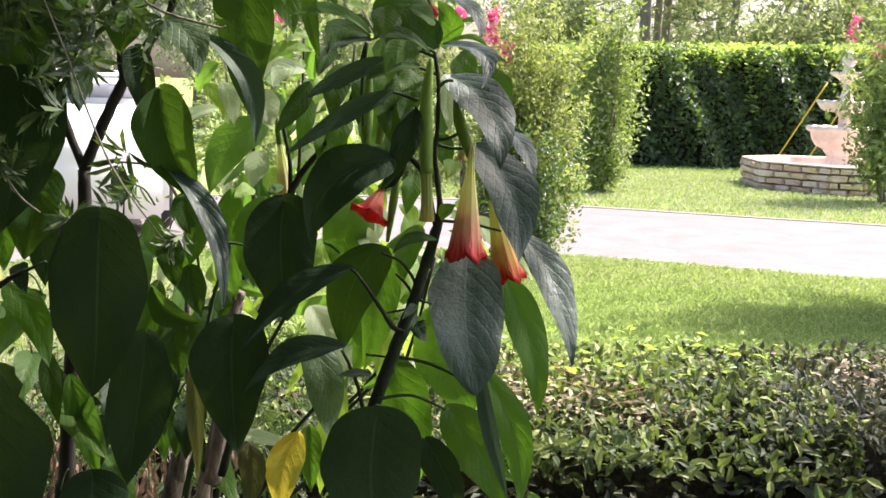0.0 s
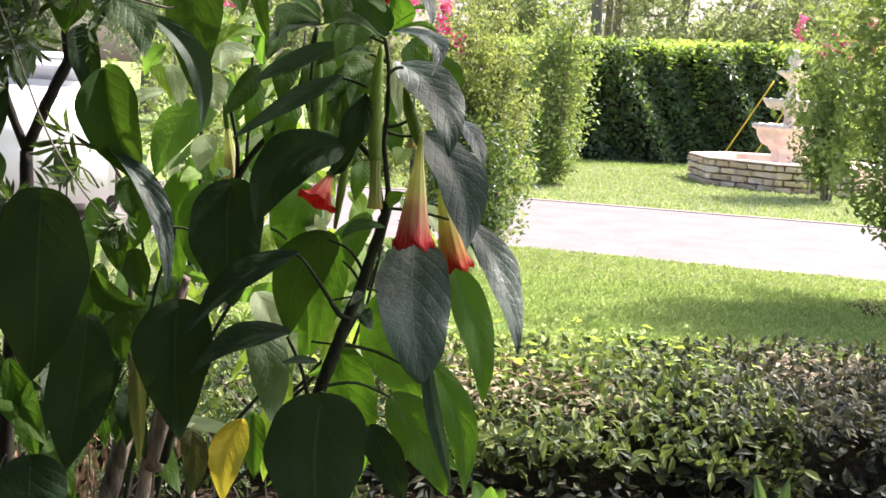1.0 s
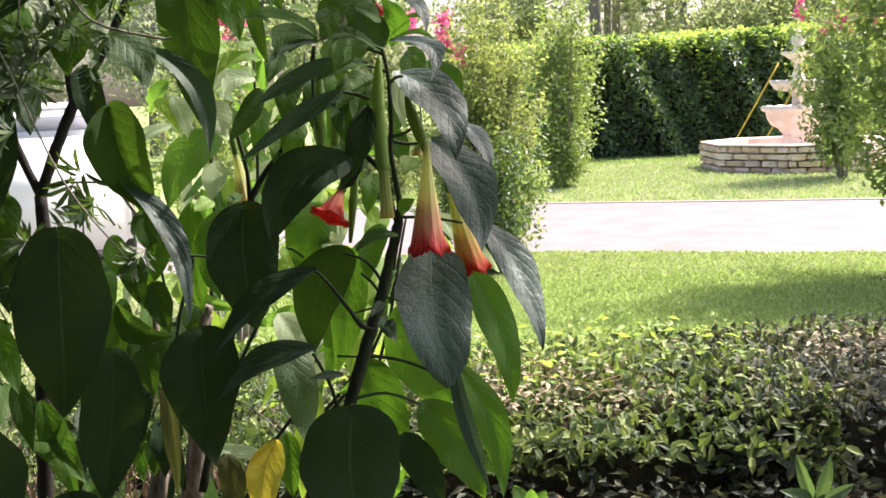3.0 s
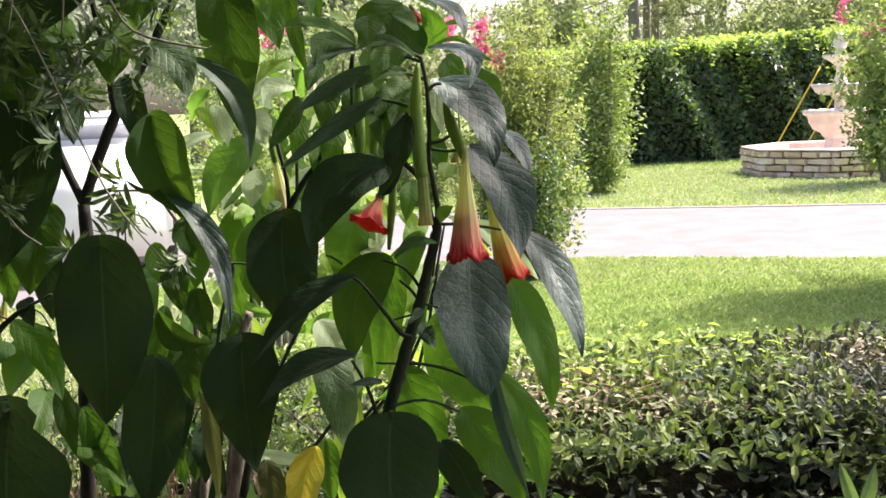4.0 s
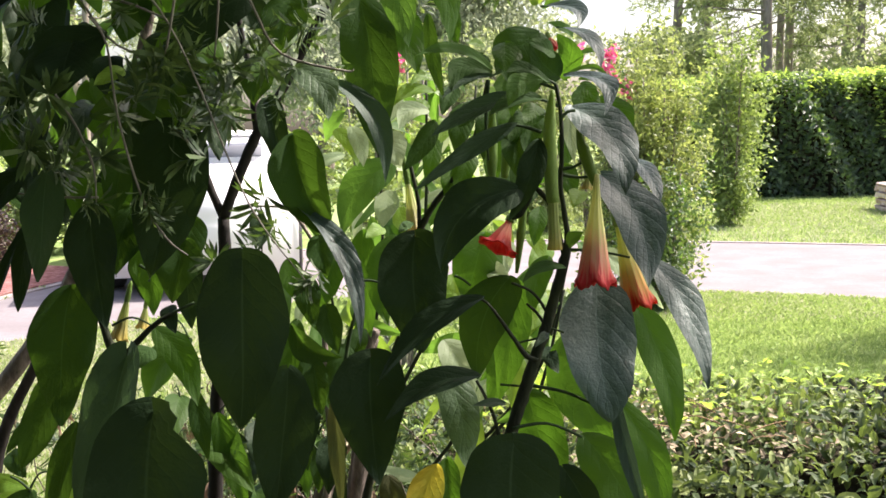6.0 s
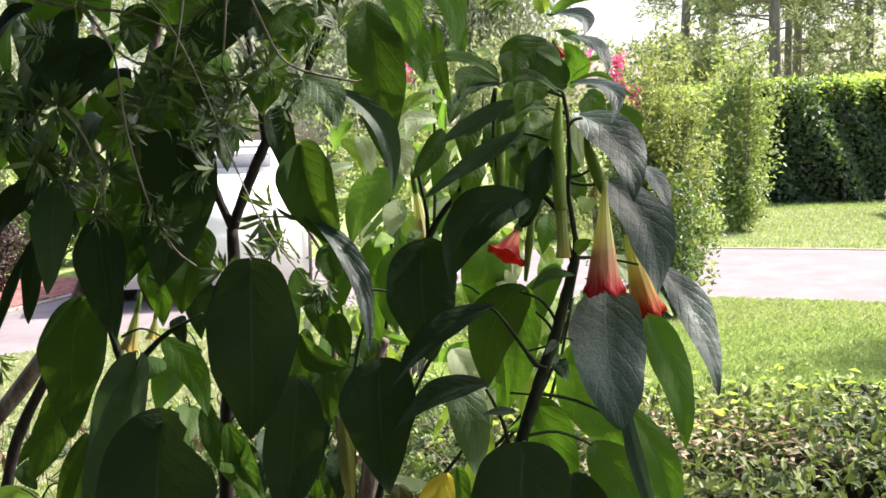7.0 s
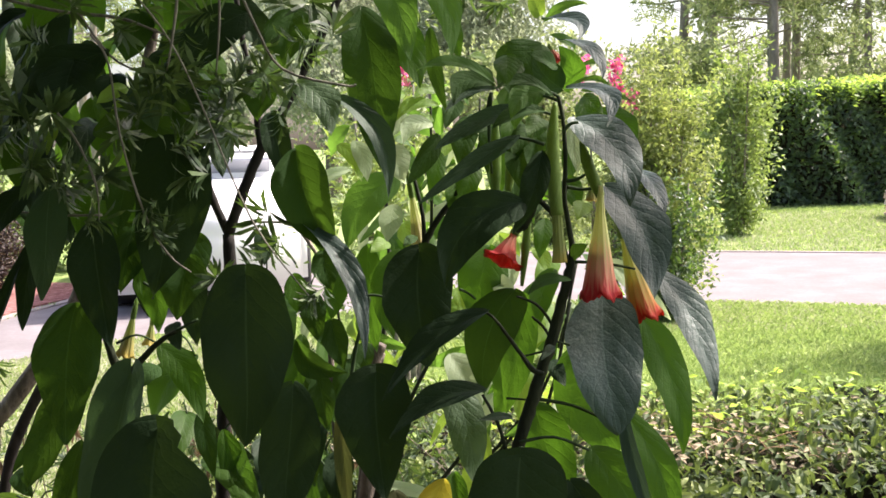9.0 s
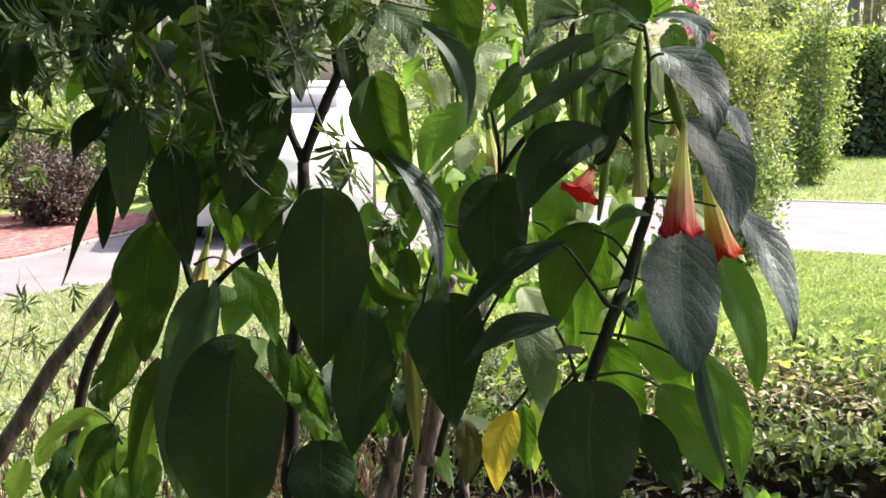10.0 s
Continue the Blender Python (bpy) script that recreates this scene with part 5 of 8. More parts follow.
big_leaf(PLANT, (-0.086, 1.540, 1.562), (-0.193, 1.500, 1.508), 0.029, 16, 0.00, 0.12, LEAF_SHADED_GREY, shape=(0.58, 1.0), bend=0.05)
big_leaf(PLANT, (-0.197, 1.580, 1.529), (-0.238, 1.540, 1.461), 0.029, -12, 0.04, 0.18, LEAF_SHADED, shape=(0.58, 1.0), bend=-0.04)
big_leaf(PLANT, (-0.081, 1.500, 1.523), (-0.210, 1.460, 1.438), 0.030, 16, 0.00, 0.12, LEAF_SHADED_GREY, shape=(0.58, 1.0), bend=0.04)
big_leaf(PLANT, (-0.114, 1.550, 1.590), (-0.179, 1.510, 1.558), 0.017, 25, 0.05, 0.15, LEAF_SHADED_GREY, shape=(0.58, 1.0), bend=0.13)
big_leaf(PLANT, (-0.049, 1.600, 1.651), (-0.088, 1.560, 1.572), 0.074, 0, 0.05, 0.06, LEAF_SHADED, shape=(0.58, 1.0), bend=0.15)
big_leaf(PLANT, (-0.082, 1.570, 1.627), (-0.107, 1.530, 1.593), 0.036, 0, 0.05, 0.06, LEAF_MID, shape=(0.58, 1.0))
big_leaf(PLANT, (-0.034, 1.530, 1.575), (-0.112, 1.490, 1.585), 0.020, 18, 0.07, 0.12, LEAF_SHADED, shape=(0.58, 1.0), bend=0.21)
big_leaf(PLANT, (-0.049, 1.580, 1.583), (-0.086, 1.540, 1.534), 0.044, 5, 0.05, 0.08, LEAF_LIT, shape=(0.58, 1.0), bend=0.22)
big_leaf(PLANT, (-0.022, 1.580, 1.588), (-0.060, 1.540, 1.639), 0.046, 0, 0.03, 0.08, LEAF_SHADED, shape=(0.58, 1.0), bend=-0.10)
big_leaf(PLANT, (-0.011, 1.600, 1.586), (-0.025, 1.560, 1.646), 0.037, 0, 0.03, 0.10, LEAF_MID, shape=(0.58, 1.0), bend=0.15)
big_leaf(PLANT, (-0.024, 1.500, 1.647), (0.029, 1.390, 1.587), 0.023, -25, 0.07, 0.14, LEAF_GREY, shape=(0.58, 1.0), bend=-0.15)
big_leaf(PLANT, (-0.014, 1.540, 1.585), (0.044, 1.500, 1.583), 0.012, -25, 0.06, 0.16, LEAF_LIT, shape=(0.58, 1.0), bend=-0.20)
big_leaf(PLANT, (0.006, 1.560, 1.583), (0.075, 1.520, 1.564), 0.013, -28, 0.05, 0.16, LEAF_LIT, shape=(0.58, 1.0), bend=-0.02)
big_leaf(PLANT, (-0.010, 1.600, 1.609), (0.046, 1.560, 1.618), 0.011, -25, 0.05, 0.16, LEAF_LIT, shape=(0.58, 1.0), bend=-0.14)
big_leaf(PLANT, (-0.015, 1.500, 1.584), (0.034, 1.390, 1.532), 0.032, -18, 0.07, 0.10, LEAF_GREY, shape=(0.58, 1.0), bend=-0.23)
big_leaf(PLANT, (0.032, 1.660, 1.558), (0.077, 1.620, 1.494), 0.038, 0, 0.04, 0.10, LEAF_MID, shape=(0.58, 1.0), bend=-0.17)
big_leaf(PLANT, (-0.009, 1.620, 1.534), (-0.002, 1.580, 1.468), 0.020, 0, 0.04, 0.12, LEAF_PALE, shape=(0.58, 1.0))
big_leaf(PLANT, (0.008, 1.640, 1.579), (0.035, 1.600, 1.552), 0.025, 0, 0.06, 0.10, LEAF_MID)
big_leaf(PLANT, (-0.070, 1.620, 1.538), (-0.093, 1.580, 1.499), 0.033, 0, 0.06, 0.12, LEAF_SHADED)
big_leaf(PLANT, (-0.051, 1.600, 1.548), (-0.069, 1.560, 1.518), 0.035, 0, 0.08, 0.10, LEAF_MID)
big_leaf(PLANT, (-0.091, 1.700, 1.514), (-0.080, 1.660, 1.440), 0.046, 0, 0.05, 0.10, LEAF_SHADED, shape=(0.58, 1.0))
big_leaf(PLANT, (-0.138, 1.680, 1.554), (-0.169, 1.640, 1.522), 0.037, 0, 0.08, 0.10, LEAF_SHADED)
big_leaf(PLANT, (-0.090, 1.580, 1.557), (-0.119, 1.540, 1.549), 0.017, 0, 0.08, 0.12, LEAF_LIT)
big_leaf(PLANT, (-0.192, 1.820, 1.460), (-0.204, 1.780, 1.404), 0.038, 0, 0.05, 0.10, LEAF_MID, shape=(0.58, 1.0))
big_leaf(PLANT, (-0.155, 1.850, 1.507), (-0.170, 1.810, 1.468), 0.028, 0, 0.06, 0.10, LEAF_YOUNG_LIT)
big_leaf(PLANT, (-0.210, 1.900, 1.533), (-0.229, 1.860, 1.492), 0.033, 0, 0.06, 0.10, LEAF_YOUNG_LIT)
big_leaf(PLANT, (-0.065, 1.750, 1.422), (-0.087, 1.710, 1.391), 0.025, 0, 0.06, 0.10, LEAF_SHADED)
big_leaf(PLANT, (-0.130, 1.740, 1.554), (-0.138, 1.700, 1.470), 0.038, 0, 0.06, 0.12, LEAF_SHADED, shape=(0.58, 1.0))
big_leaf(PLANT, (-0.099, 1.720, 1.553), (-0.092, 1.680, 1.481), 0.040, 0, 0.06, 0.12, LEAF_MID, shape=(0.58, 1.0))
big_leaf(PLANT, (-0.171, 1.760, 1.557), (-0.183, 1.720, 1.480), 0.042, 0, 0.06, 0.12, LEAF_SHADED, shape=(0.58, 1.0))
big_leaf(PLANT, (-0.060, 1.700, 1.542), (-0.068, 1.660, 1.468), 0.038, 0, 0.06, 0.12, LEAF_SHADED, shape=(0.58, 1.0))
big_leaf(PLANT, (-0.124, 1.780, 1.515), (-0.129, 1.740, 1.421), 0.036, 0, 0.06, 0.12, LEAF_MID, shape=(0.58, 1.0))
big_leaf(PLANT, (-0.168, 1.800, 1.484), (-0.184, 1.760, 1.416), 0.040, 0, 0.06, 0.12, LEAF_MID, shape=(0.58, 1.0))
big_leaf(PLANT, (-0.077, 1.760, 1.485), (-0.088, 1.720, 1.398), 0.039, 0, 0.06, 0.12, LEAF_SHADED, shape=(0.58, 1.0))
big_leaf(PLANT, (-0.228, 1.840, 1.502), (-0.238, 1.800, 1.426), 0.031, 0, 0.06, 0.12, LEAF_MID, shape=(0.58, 1.0))
big_leaf(PLANT, (-0.133, 1.660, 1.626), (-0.159, 1.620, 1.579), 0.038, 0, 0.06, 0.12, LEAF_SHADED, shape=(0.58, 1.0))
big_leaf(PLANT, (-0.091, 1.640, 1.594), (-0.103, 1.600, 1.551), 0.040, 0, 0.06, 0.12, LEAF_LIT, shape=(0.58, 1.0))
big_leaf(PLANT, (-0.047, 1.660, 1.622), (-0.053, 1.620, 1.579), 0.033, 0, 0.06, 0.12, LEAF_MID, shape=(0.58, 1.0))
big_leaf(PLANT, (0.006, 1.680, 1.574), (0.025, 1.640, 1.522), 0.034, 0, 0.06, 0.12, LEAF_MID, shape=(0.58, 1.0))
big_leaf(PLANT, (-0.007, 1.720, 1.515), (-0.016, 1.680, 1.455), 0.031, 0, 0.06, 0.12, LEAF_MID, shape=(0.58, 1.0))
big_leaf(PLANT, (-0.111, 1.840, 1.454), (-0.124, 1.800, 1.394), 0.033, 0, 0.06, 0.12, LEAF_SHADED, shape=(0.58, 1.0))
big_leaf(PLANT, (-0.056, 1.820, 1.390), (-0.065, 1.780, 1.330), 0.031, 0, 0.06, 0.12, LEAF_MID, shape=(0.58, 1.0))
big_leaf(PLANT, (-0.189, 1.780, 1.584), (-0.205, 1.740, 1.541), 0.032, 0, 0.06, 0.12, LEAF_SHADED, shape=(0.58, 1.0))
big_leaf(PLANT, (-0.050, 1.600, 1.692), (-0.065, 1.560, 1.725), 0.027, 0, 0.04, 0.16, LEAF_YOUNG_LIT, shape=(0.58, 1.0))
big_leaf(PLANT, (-0.043, 1.600, 1.684), (0.013, 1.560, 1.700), 0.021, -15, 0.06, 0.16, LEAF_LIT, shape=(0.58, 1.0), bend=-0.11)
big_leaf(PLANT, (-0.004, 1.600, 1.643), (-0.038, 1.560, 1.661), 0.021, 10, 0.10, 0.14, LEAF_LIT)
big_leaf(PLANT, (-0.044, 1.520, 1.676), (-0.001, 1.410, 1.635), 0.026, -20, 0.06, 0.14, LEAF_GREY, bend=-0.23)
big_leaf(PLANT, (-0.271, 1.520, 1.774), (-0.217, 1.480, 1.627), 0.058, -8, 0.04, 0.12, LEAF_LIT, shape=(0.58, 1.0), bend=-0.04)
big_leaf(PLANT, (-0.240, 1.540, 1.771), (-0.165, 1.500, 1.629), 0.048, -14, 0.04, 0.14, LEAF_LIT, shape=(0.58, 1.0), bend=-0.17)
big_leaf(PLANT, (-0.046, 1.470, 1.580), (-0.085, 1.430, 1.546), 0.034, 6, 0.04, 0.10, LEAF_LIT, shape=(0.58, 1.0), bend=0.17)
big_leaf(PLANT, (-0.046, 1.500, 1.556), (-0.113, 1.460, 1.533), 0.026, 14, 0.04, 0.12, LEAF_SHADED, shape=(0.58, 1.0), bend=0.11)
big_leaf(PLANT, (-0.092, 1.500, 1.630), (-0.091, 1.460, 1.590), 0.035, 0, 0.05, 0.08, LEAF_MID, shape=(0.58, 1.0))
big_leaf(PLANT, (-0.028, 1.530, 1.616), (-0.064, 1.490, 1.631), 0.026, 8, 0.06, 0.10, LEAF_SHADED, shape=(0.58, 1.0))
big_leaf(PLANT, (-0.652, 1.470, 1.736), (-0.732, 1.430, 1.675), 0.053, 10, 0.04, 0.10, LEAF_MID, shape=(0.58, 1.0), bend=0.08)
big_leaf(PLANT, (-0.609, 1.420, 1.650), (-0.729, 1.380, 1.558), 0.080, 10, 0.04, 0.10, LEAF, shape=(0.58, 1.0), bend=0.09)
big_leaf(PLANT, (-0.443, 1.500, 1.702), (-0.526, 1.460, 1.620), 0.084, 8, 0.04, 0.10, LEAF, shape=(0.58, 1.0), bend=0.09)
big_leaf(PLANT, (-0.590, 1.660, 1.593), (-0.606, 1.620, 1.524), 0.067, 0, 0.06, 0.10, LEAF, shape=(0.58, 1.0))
big_leaf(PLANT, (-0.669, 1.700, 1.737), (-0.681, 1.660, 1.656), 0.068, 0, 0.06, 0.10, LEAF_SHADED, shape=(0.58, 1.0))
big_leaf(PLANT, (-0.440, 1.750, 1.732), (-0.452, 1.710, 1.642), 0.074, 0, 0.06, 0.10, LEAF_SHADED, shape=(0.58, 1.0))
big_leaf(PLANT, (-0.504, 1.800, 1.641), (-0.510, 1.760, 1.562), 0.063, 0, 0.06, 0.10, LEAF_SHADED, shape=(0.58, 1.0))
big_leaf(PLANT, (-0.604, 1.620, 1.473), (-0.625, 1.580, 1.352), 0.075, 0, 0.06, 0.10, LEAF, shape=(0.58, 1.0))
big_leaf(PLANT, (-0.674, 1.640, 1.411), (-0.688, 1.600, 1.308), 0.068, 0, 0.06, 0.10, LEAF_SHADED, shape=(0.58, 1.0))
big_leaf(PLANT, (-0.582, 1.660, 1.390), (-0.590, 1.620, 1.302), 0.058, 0, 0.06, 0.10, LEAF_SHADED, shape=(0.58, 1.0))
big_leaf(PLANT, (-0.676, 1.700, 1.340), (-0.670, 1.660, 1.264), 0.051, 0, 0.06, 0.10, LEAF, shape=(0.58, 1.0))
big_leaf(PLANT, (-0.301, 1.580, 1.708), (-0.272, 1.540, 1.485), 0.081, 0, 0.03, 0.08, LEAF_SHADED, shape=(0.58, 1.0), bend=-0.03)
big_leaf(PLANT, (-0.328, 1.520, 1.584), (-0.253, 1.480, 1.445), 0.034, -30, 0.07, 0.18, LEAF_SHADED_GREY, shape=(0.58, 1.0), bend=-0.14)
big_leaf(PLANT, (-0.378, 1.500, 1.605), (-0.324, 1.460, 1.533), 0.048, -15, 0.05, 0.12, LEAF_SOFT, shape=(0.58, 1.0), bend=-0.17)
big_leaf(PLANT, (-0.395, 1.550, 1.515), (-0.333, 1.510, 1.369), 0.081, 0, 0.05, 0.20, LEAF_SHADED, shape=(0.58, 1.0), bend=0.07)
big_leaf(PLANT, (-0.294, 1.800, 1.466), (-0.371, 1.760, 1.352), 0.063, -5, 0.05, 0.08, LEAF_LIT, shape=(0.58, 1.0), bend=0.14)
big_leaf(PLANT, (-0.387, 1.520, 1.415), (-0.280, 1.410, 1.239), 0.035, -28, 0.06, 0.18, LEAF_GREY, shape=(0.58, 1.0), bend=-0.12)
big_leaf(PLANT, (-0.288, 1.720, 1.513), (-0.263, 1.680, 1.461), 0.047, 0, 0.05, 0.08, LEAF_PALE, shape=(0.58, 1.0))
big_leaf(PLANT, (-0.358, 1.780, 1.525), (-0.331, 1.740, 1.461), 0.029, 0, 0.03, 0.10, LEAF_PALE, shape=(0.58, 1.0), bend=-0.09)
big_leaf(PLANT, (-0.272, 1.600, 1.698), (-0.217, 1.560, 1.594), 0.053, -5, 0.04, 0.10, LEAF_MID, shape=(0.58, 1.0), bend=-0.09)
big_leaf(PLANT, (-0.208, 1.620, 1.681), (-0.184, 1.580, 1.558), 0.024, 15, 0.03, 0.14, LEAF_SHADED, shape=(0.58, 1.0), bend=0.02)
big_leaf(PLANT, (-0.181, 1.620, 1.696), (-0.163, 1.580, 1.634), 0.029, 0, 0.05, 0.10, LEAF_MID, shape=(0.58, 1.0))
big_leaf(PLANT, (-0.230, 1.900, 1.601), (-0.270, 1.860, 1.592), 0.021, 0, 0.06, 0.10, LEAF_YOUNG_LIT, shape=(0.58, 1.0), bend=0.26)
big_leaf(PLANT, (-0.233, 1.880, 1.582), (-0.300, 1.840, 1.555), 0.028, 10, 0.06, 0.10, LEAF_YOUNG_LIT, shape=(0.58, 1.0), bend=0.22)
big_leaf(PLANT, (-0.246, 1.900, 1.563), (-0.276, 1.860, 1.549), 0.025, 0, 0.08, 0.10, LEAF_YOUNG_LIT, shape=(0.58, 1.0))
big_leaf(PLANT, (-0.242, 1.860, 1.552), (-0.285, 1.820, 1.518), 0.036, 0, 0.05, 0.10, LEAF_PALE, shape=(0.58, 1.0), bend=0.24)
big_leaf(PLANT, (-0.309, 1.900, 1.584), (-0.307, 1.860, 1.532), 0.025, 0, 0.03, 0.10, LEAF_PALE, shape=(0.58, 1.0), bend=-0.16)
big_leaf(PLANT, (-0.129, 1.620, 1.635), (-0.152, 1.580, 1.638), 0.015, 0, 0.08, 0.10, LEAF_YOUNG_LIT, shape=(0.58, 1.0))
big_leaf(PLANT, (-0.407, 1.560, 1.240), (-0.327, 1.520, 1.202), 0.036, 25, 0.05, 0.24, LEAF_SHADED, shape=(0.58, 1.0), bend=0.14)
big_leaf(PLANT, (-0.307, 1.840, 1.418), (-0.313, 1.800, 1.361), 0.041, 0, 0.05, 0.10, LEAF_PALE, shape=(0.58, 1.0))
big_leaf(PLANT, (-0.294, 1.860, 1.388), (-0.272, 1.820, 1.339), 0.034, 0, 0.05, 0.10, LEAF_YOUNG_LIT, shape=(0.58, 1.0))
big_leaf(PLANT, (-0.252, 1.700, 1.377), (-0.266, 1.660, 1.364), 0.017, 0, 0.06, 0.10, LEAF_SHADED)
big_leaf(PLANT, (-0.410, 1.750, 1.352), (-0.388, 1.710, 1.290), 0.046, 0, 0.06, 0.12, LEAF_SHADED, shape=(0.58, 1.0))
big_leaf(PLANT, (-0.391, 1.800, 1.314), (-0.402, 1.760, 1.238), 0.042, 0, 0.06, 0.12, LEAF_MID, shape=(0.58, 1.0))
big_leaf(PLANT, (-0.427, 1.720, 1.290), (-0.403, 1.680, 1.217), 0.043, 0, 0.06, 0.12, LEAF_SHADED, shape=(0.58, 1.0))
big_leaf(PLANT, (-0.362, 1.850, 1.183), (-0.379, 1.810, 1.116), 0.041, 0, 0.06, 0.12, LEAF_SHADED, shape=(0.58, 1.0))
big_leaf(PLANT, (-0.407, 1.780, 1.235), (-0.380, 1.740, 1.160), 0.043, 0, 0.06, 0.12, LEAF_SHADED, shape=(0.58, 1.0))
big_leaf(PLANT, (-0.381, 1.800, 1.165), (-0.392, 1.760, 1.082), 0.047, 0, 0.06, 0.12, LEAF_SHADED, shape=(0.58, 1.0))
big_leaf(PLANT, (-0.417, 1.720, 1.156), (-0.396, 1.680, 1.076), 0.043, 0, 0.06, 0.12, LEAF_SHADED, shape=(0.58, 1.0))
big_leaf(PLANT, (-0.451, 1.750, 1.059), (-0.429, 1.710, 0.978), 0.046, 0, 0.06, 0.12, LEAF_SHADED, shape=(0.58, 1.0))
big_leaf(PLANT, (-0.436, 1.900, 1.097), (-0.411, 1.860, 1.027), 0.038, 0, 0.06, 0.12, LEAF_MID, shape=(0.58, 1.0))
big_leaf(PLANT, (-0.466, 1.800, 1.169), (-0.450, 1.760, 1.112), 0.040, 0, 0.06, 0.12, LEAF_SHADED, shape=(0.58, 1.0))
big_leaf(PLANT, (-0.368, 1.900, 1.233), (-0.372, 1.860, 1.177), 0.034, 0, 0.06, 0.12, LEAF_MID, shape=(0.58, 1.0))
big_leaf(PLANT, (-0.486, 1.850, 1.303), (-0.460, 1.810, 1.232), 0.041, 0, 0.06, 0.12, LEAF_MID, shape=(0.58, 1.0))
big_leaf(PLANT, (-0.427, 1.850, 0.991), (-0.437, 1.810, 0.906), 0.043, 0, 0.06, 0.12, LEAF_SHADED, shape=(0.58, 1.0))
big_leaf(PLANT, (-0.460, 1.950, 1.398), (-0.449, 1.910, 1.332), 0.039, 0, 0.06, 0.12, LEAF_MID, shape=(0.58, 1.0))
big_leaf(PLANT, (-0.528, 1.950, 1.089), (-0.511, 1.910, 1.017), 0.035, 0, 0.06, 0.12, LEAF_SHADED, shape=(0.58, 1.0))
tube("trunk", ((-0.405, 1.950, 0.813), (-0.383, 1.950, 0.959), (-0.379, 1.950, 1.083), (-0.361, 1.950, 1.149)), (0.0147, 0.0137, 0.0128, 0.0118), WOODY, PLANT, "pruned grey woody trunk", 10, 0.16, random.Random(176))
tube("stem", ((-0.449, 1.900, 0.833), (-0.434, 1.900, 0.956), (-0.438, 1.900, 1.087), (-0.439, 1.900, 1.216), (-0.448, 1.900, 1.314), (-0.492, 1.900, 1.388)), (0.0077, 0.0067, 0.0057, 0.0048, 0.0038, 0.0029), WOODY, PLANT, "", 9, 0.14, random.Random(177))
tube("stem", ((-0.374, 1.750, 1.130), (-0.360, 1.750, 1.202), (-0.337, 1.750, 1.273), (-0.351, 1.750, 1.279)), (0.0035, 0.0031, 0.0026, 0.0022), STALK, PLANT, "", 9, 0.14, random.Random(178))
tube("bud_calyx", ((-0.030, 1.500, 1.567), (-0.034, 1.500, 1.524), (-0.034, 1.500, 1.468), (-0.031, 1.500, 1.418)), (0.0023, 0.0083, 0.0098, 0.0083), CALYX, PLANT, "long green bud calyx", 12, 0.02, random.Random(179))
tube("bud_calyx", ((0.003, 1.540, 1.515), (0.010, 1.540, 1.488), (0.019, 1.540, 1.462), (0.028, 1.540, 1.439)), (0.0023, 0.0085, 0.0085, 0.0062), CALYX, PLANT, "long green bud calyx", 12, 0.02, random.Random(180))
tube("bud_calyx", ((-0.120, 1.660, 1.551), (-0.122, 1.660, 1.512), (-0.123, 1.660, 1.471), (-0.123, 1.660, 1.433)), (0.0025, 0.0083, 0.0092, 0.0033), CALYX, PLANT, "long green bud calyx", 12, 0.02, random.Random(181))
tube("bud_calyx", ((-0.099, 1.700, 1.523), (-0.101, 1.700, 1.485), (-0.107, 1.700, 1.443)), (0.0026, 0.0094, 0.0051), CALYX, PLANT, "long green bud calyx", 12, 0.02, random.Random(182))
tube("bud_calyx", ((-0.075, 1.640, 1.408), (-0.080, 1.640, 1.363), (-0.087, 1.640, 1.305)), (0.0049, 0.0066, 0.0025), CALYX, PLANT, "slender green bud", 12, 0.02, random.Random(183))
trumpet(PLANT, (0.028, 1.535, 1.454), (0.024, 1.535, 1.303), 0.0570, PETAL, "hanging trumpet flower, pale yellow above and red at the mouth", 0.02, 0.0)
trumpet(PLANT, (0.058, 1.665, 1.392), (0.092, 1.665, 1.251), 0.0552, PETAL_ORANGE, "hanging trumpet flower with red-orange mouth", 0.0, 0.15)
trumpet(PLANT, (-0.094, 1.660, 1.388), (-0.115, 1.640, 1.343), 0.0500, PETAL_OPEN, "open red trumpet flower", 0.14, 0.2)
tube("flower_bud", ((-0.031, 1.505, 1.424), (-0.030, 1.505, 1.396), (-0.029, 1.505, 1.370), (-0.029, 1.505, 1.354)), (0.0068, 0.0075, 0.0087, 0.0106), PETAL_YELLOW, PLANT, "half-open green-yellow trumpet bud", 14, 0.03, random.Random(187))
trumpet(PLANT, (0.021, 1.660, 1.455), (0.017, 1.660, 1.427), 0.0217, PETAL_YELLOW, "small yellow bud", 0, 0.3)
trumpet(PLANT, (-0.279, 1.830, 1.467), (-0.261, 1.830, 1.337), 0.0368, PETAL_CREAM, "pale cream trumpet flower", 0, 0.3)
trumpet(PLANT, (-0.091, 1.720, 1.506), (-0.077, 1.720, 1.475), 0.0225, PETAL, "small red-orange trumpet flower", 0.02, 0.3)
trumpet(PLANT, (-0.040, 1.680, 1.656), (-0.028, 1.680, 1.632), 0.0253, PETAL_OPEN, "small red trumpet bud", 0.02, 0.3)
trumpet(PLANT, (-0.843, 2.030, 1.233), (-0.871, 2.030, 1.130), 0.0368, PETAL_YELLOW, "hanging yellow trumpet flower", 0.02, 0.3)
trumpet(PLANT, (-0.832, 2.080, 1.198), (-0.841, 2.080, 1.144), 0.0294, PETAL_YELLOW, "hanging yellow trumpet flower", 0.02, 0.3)
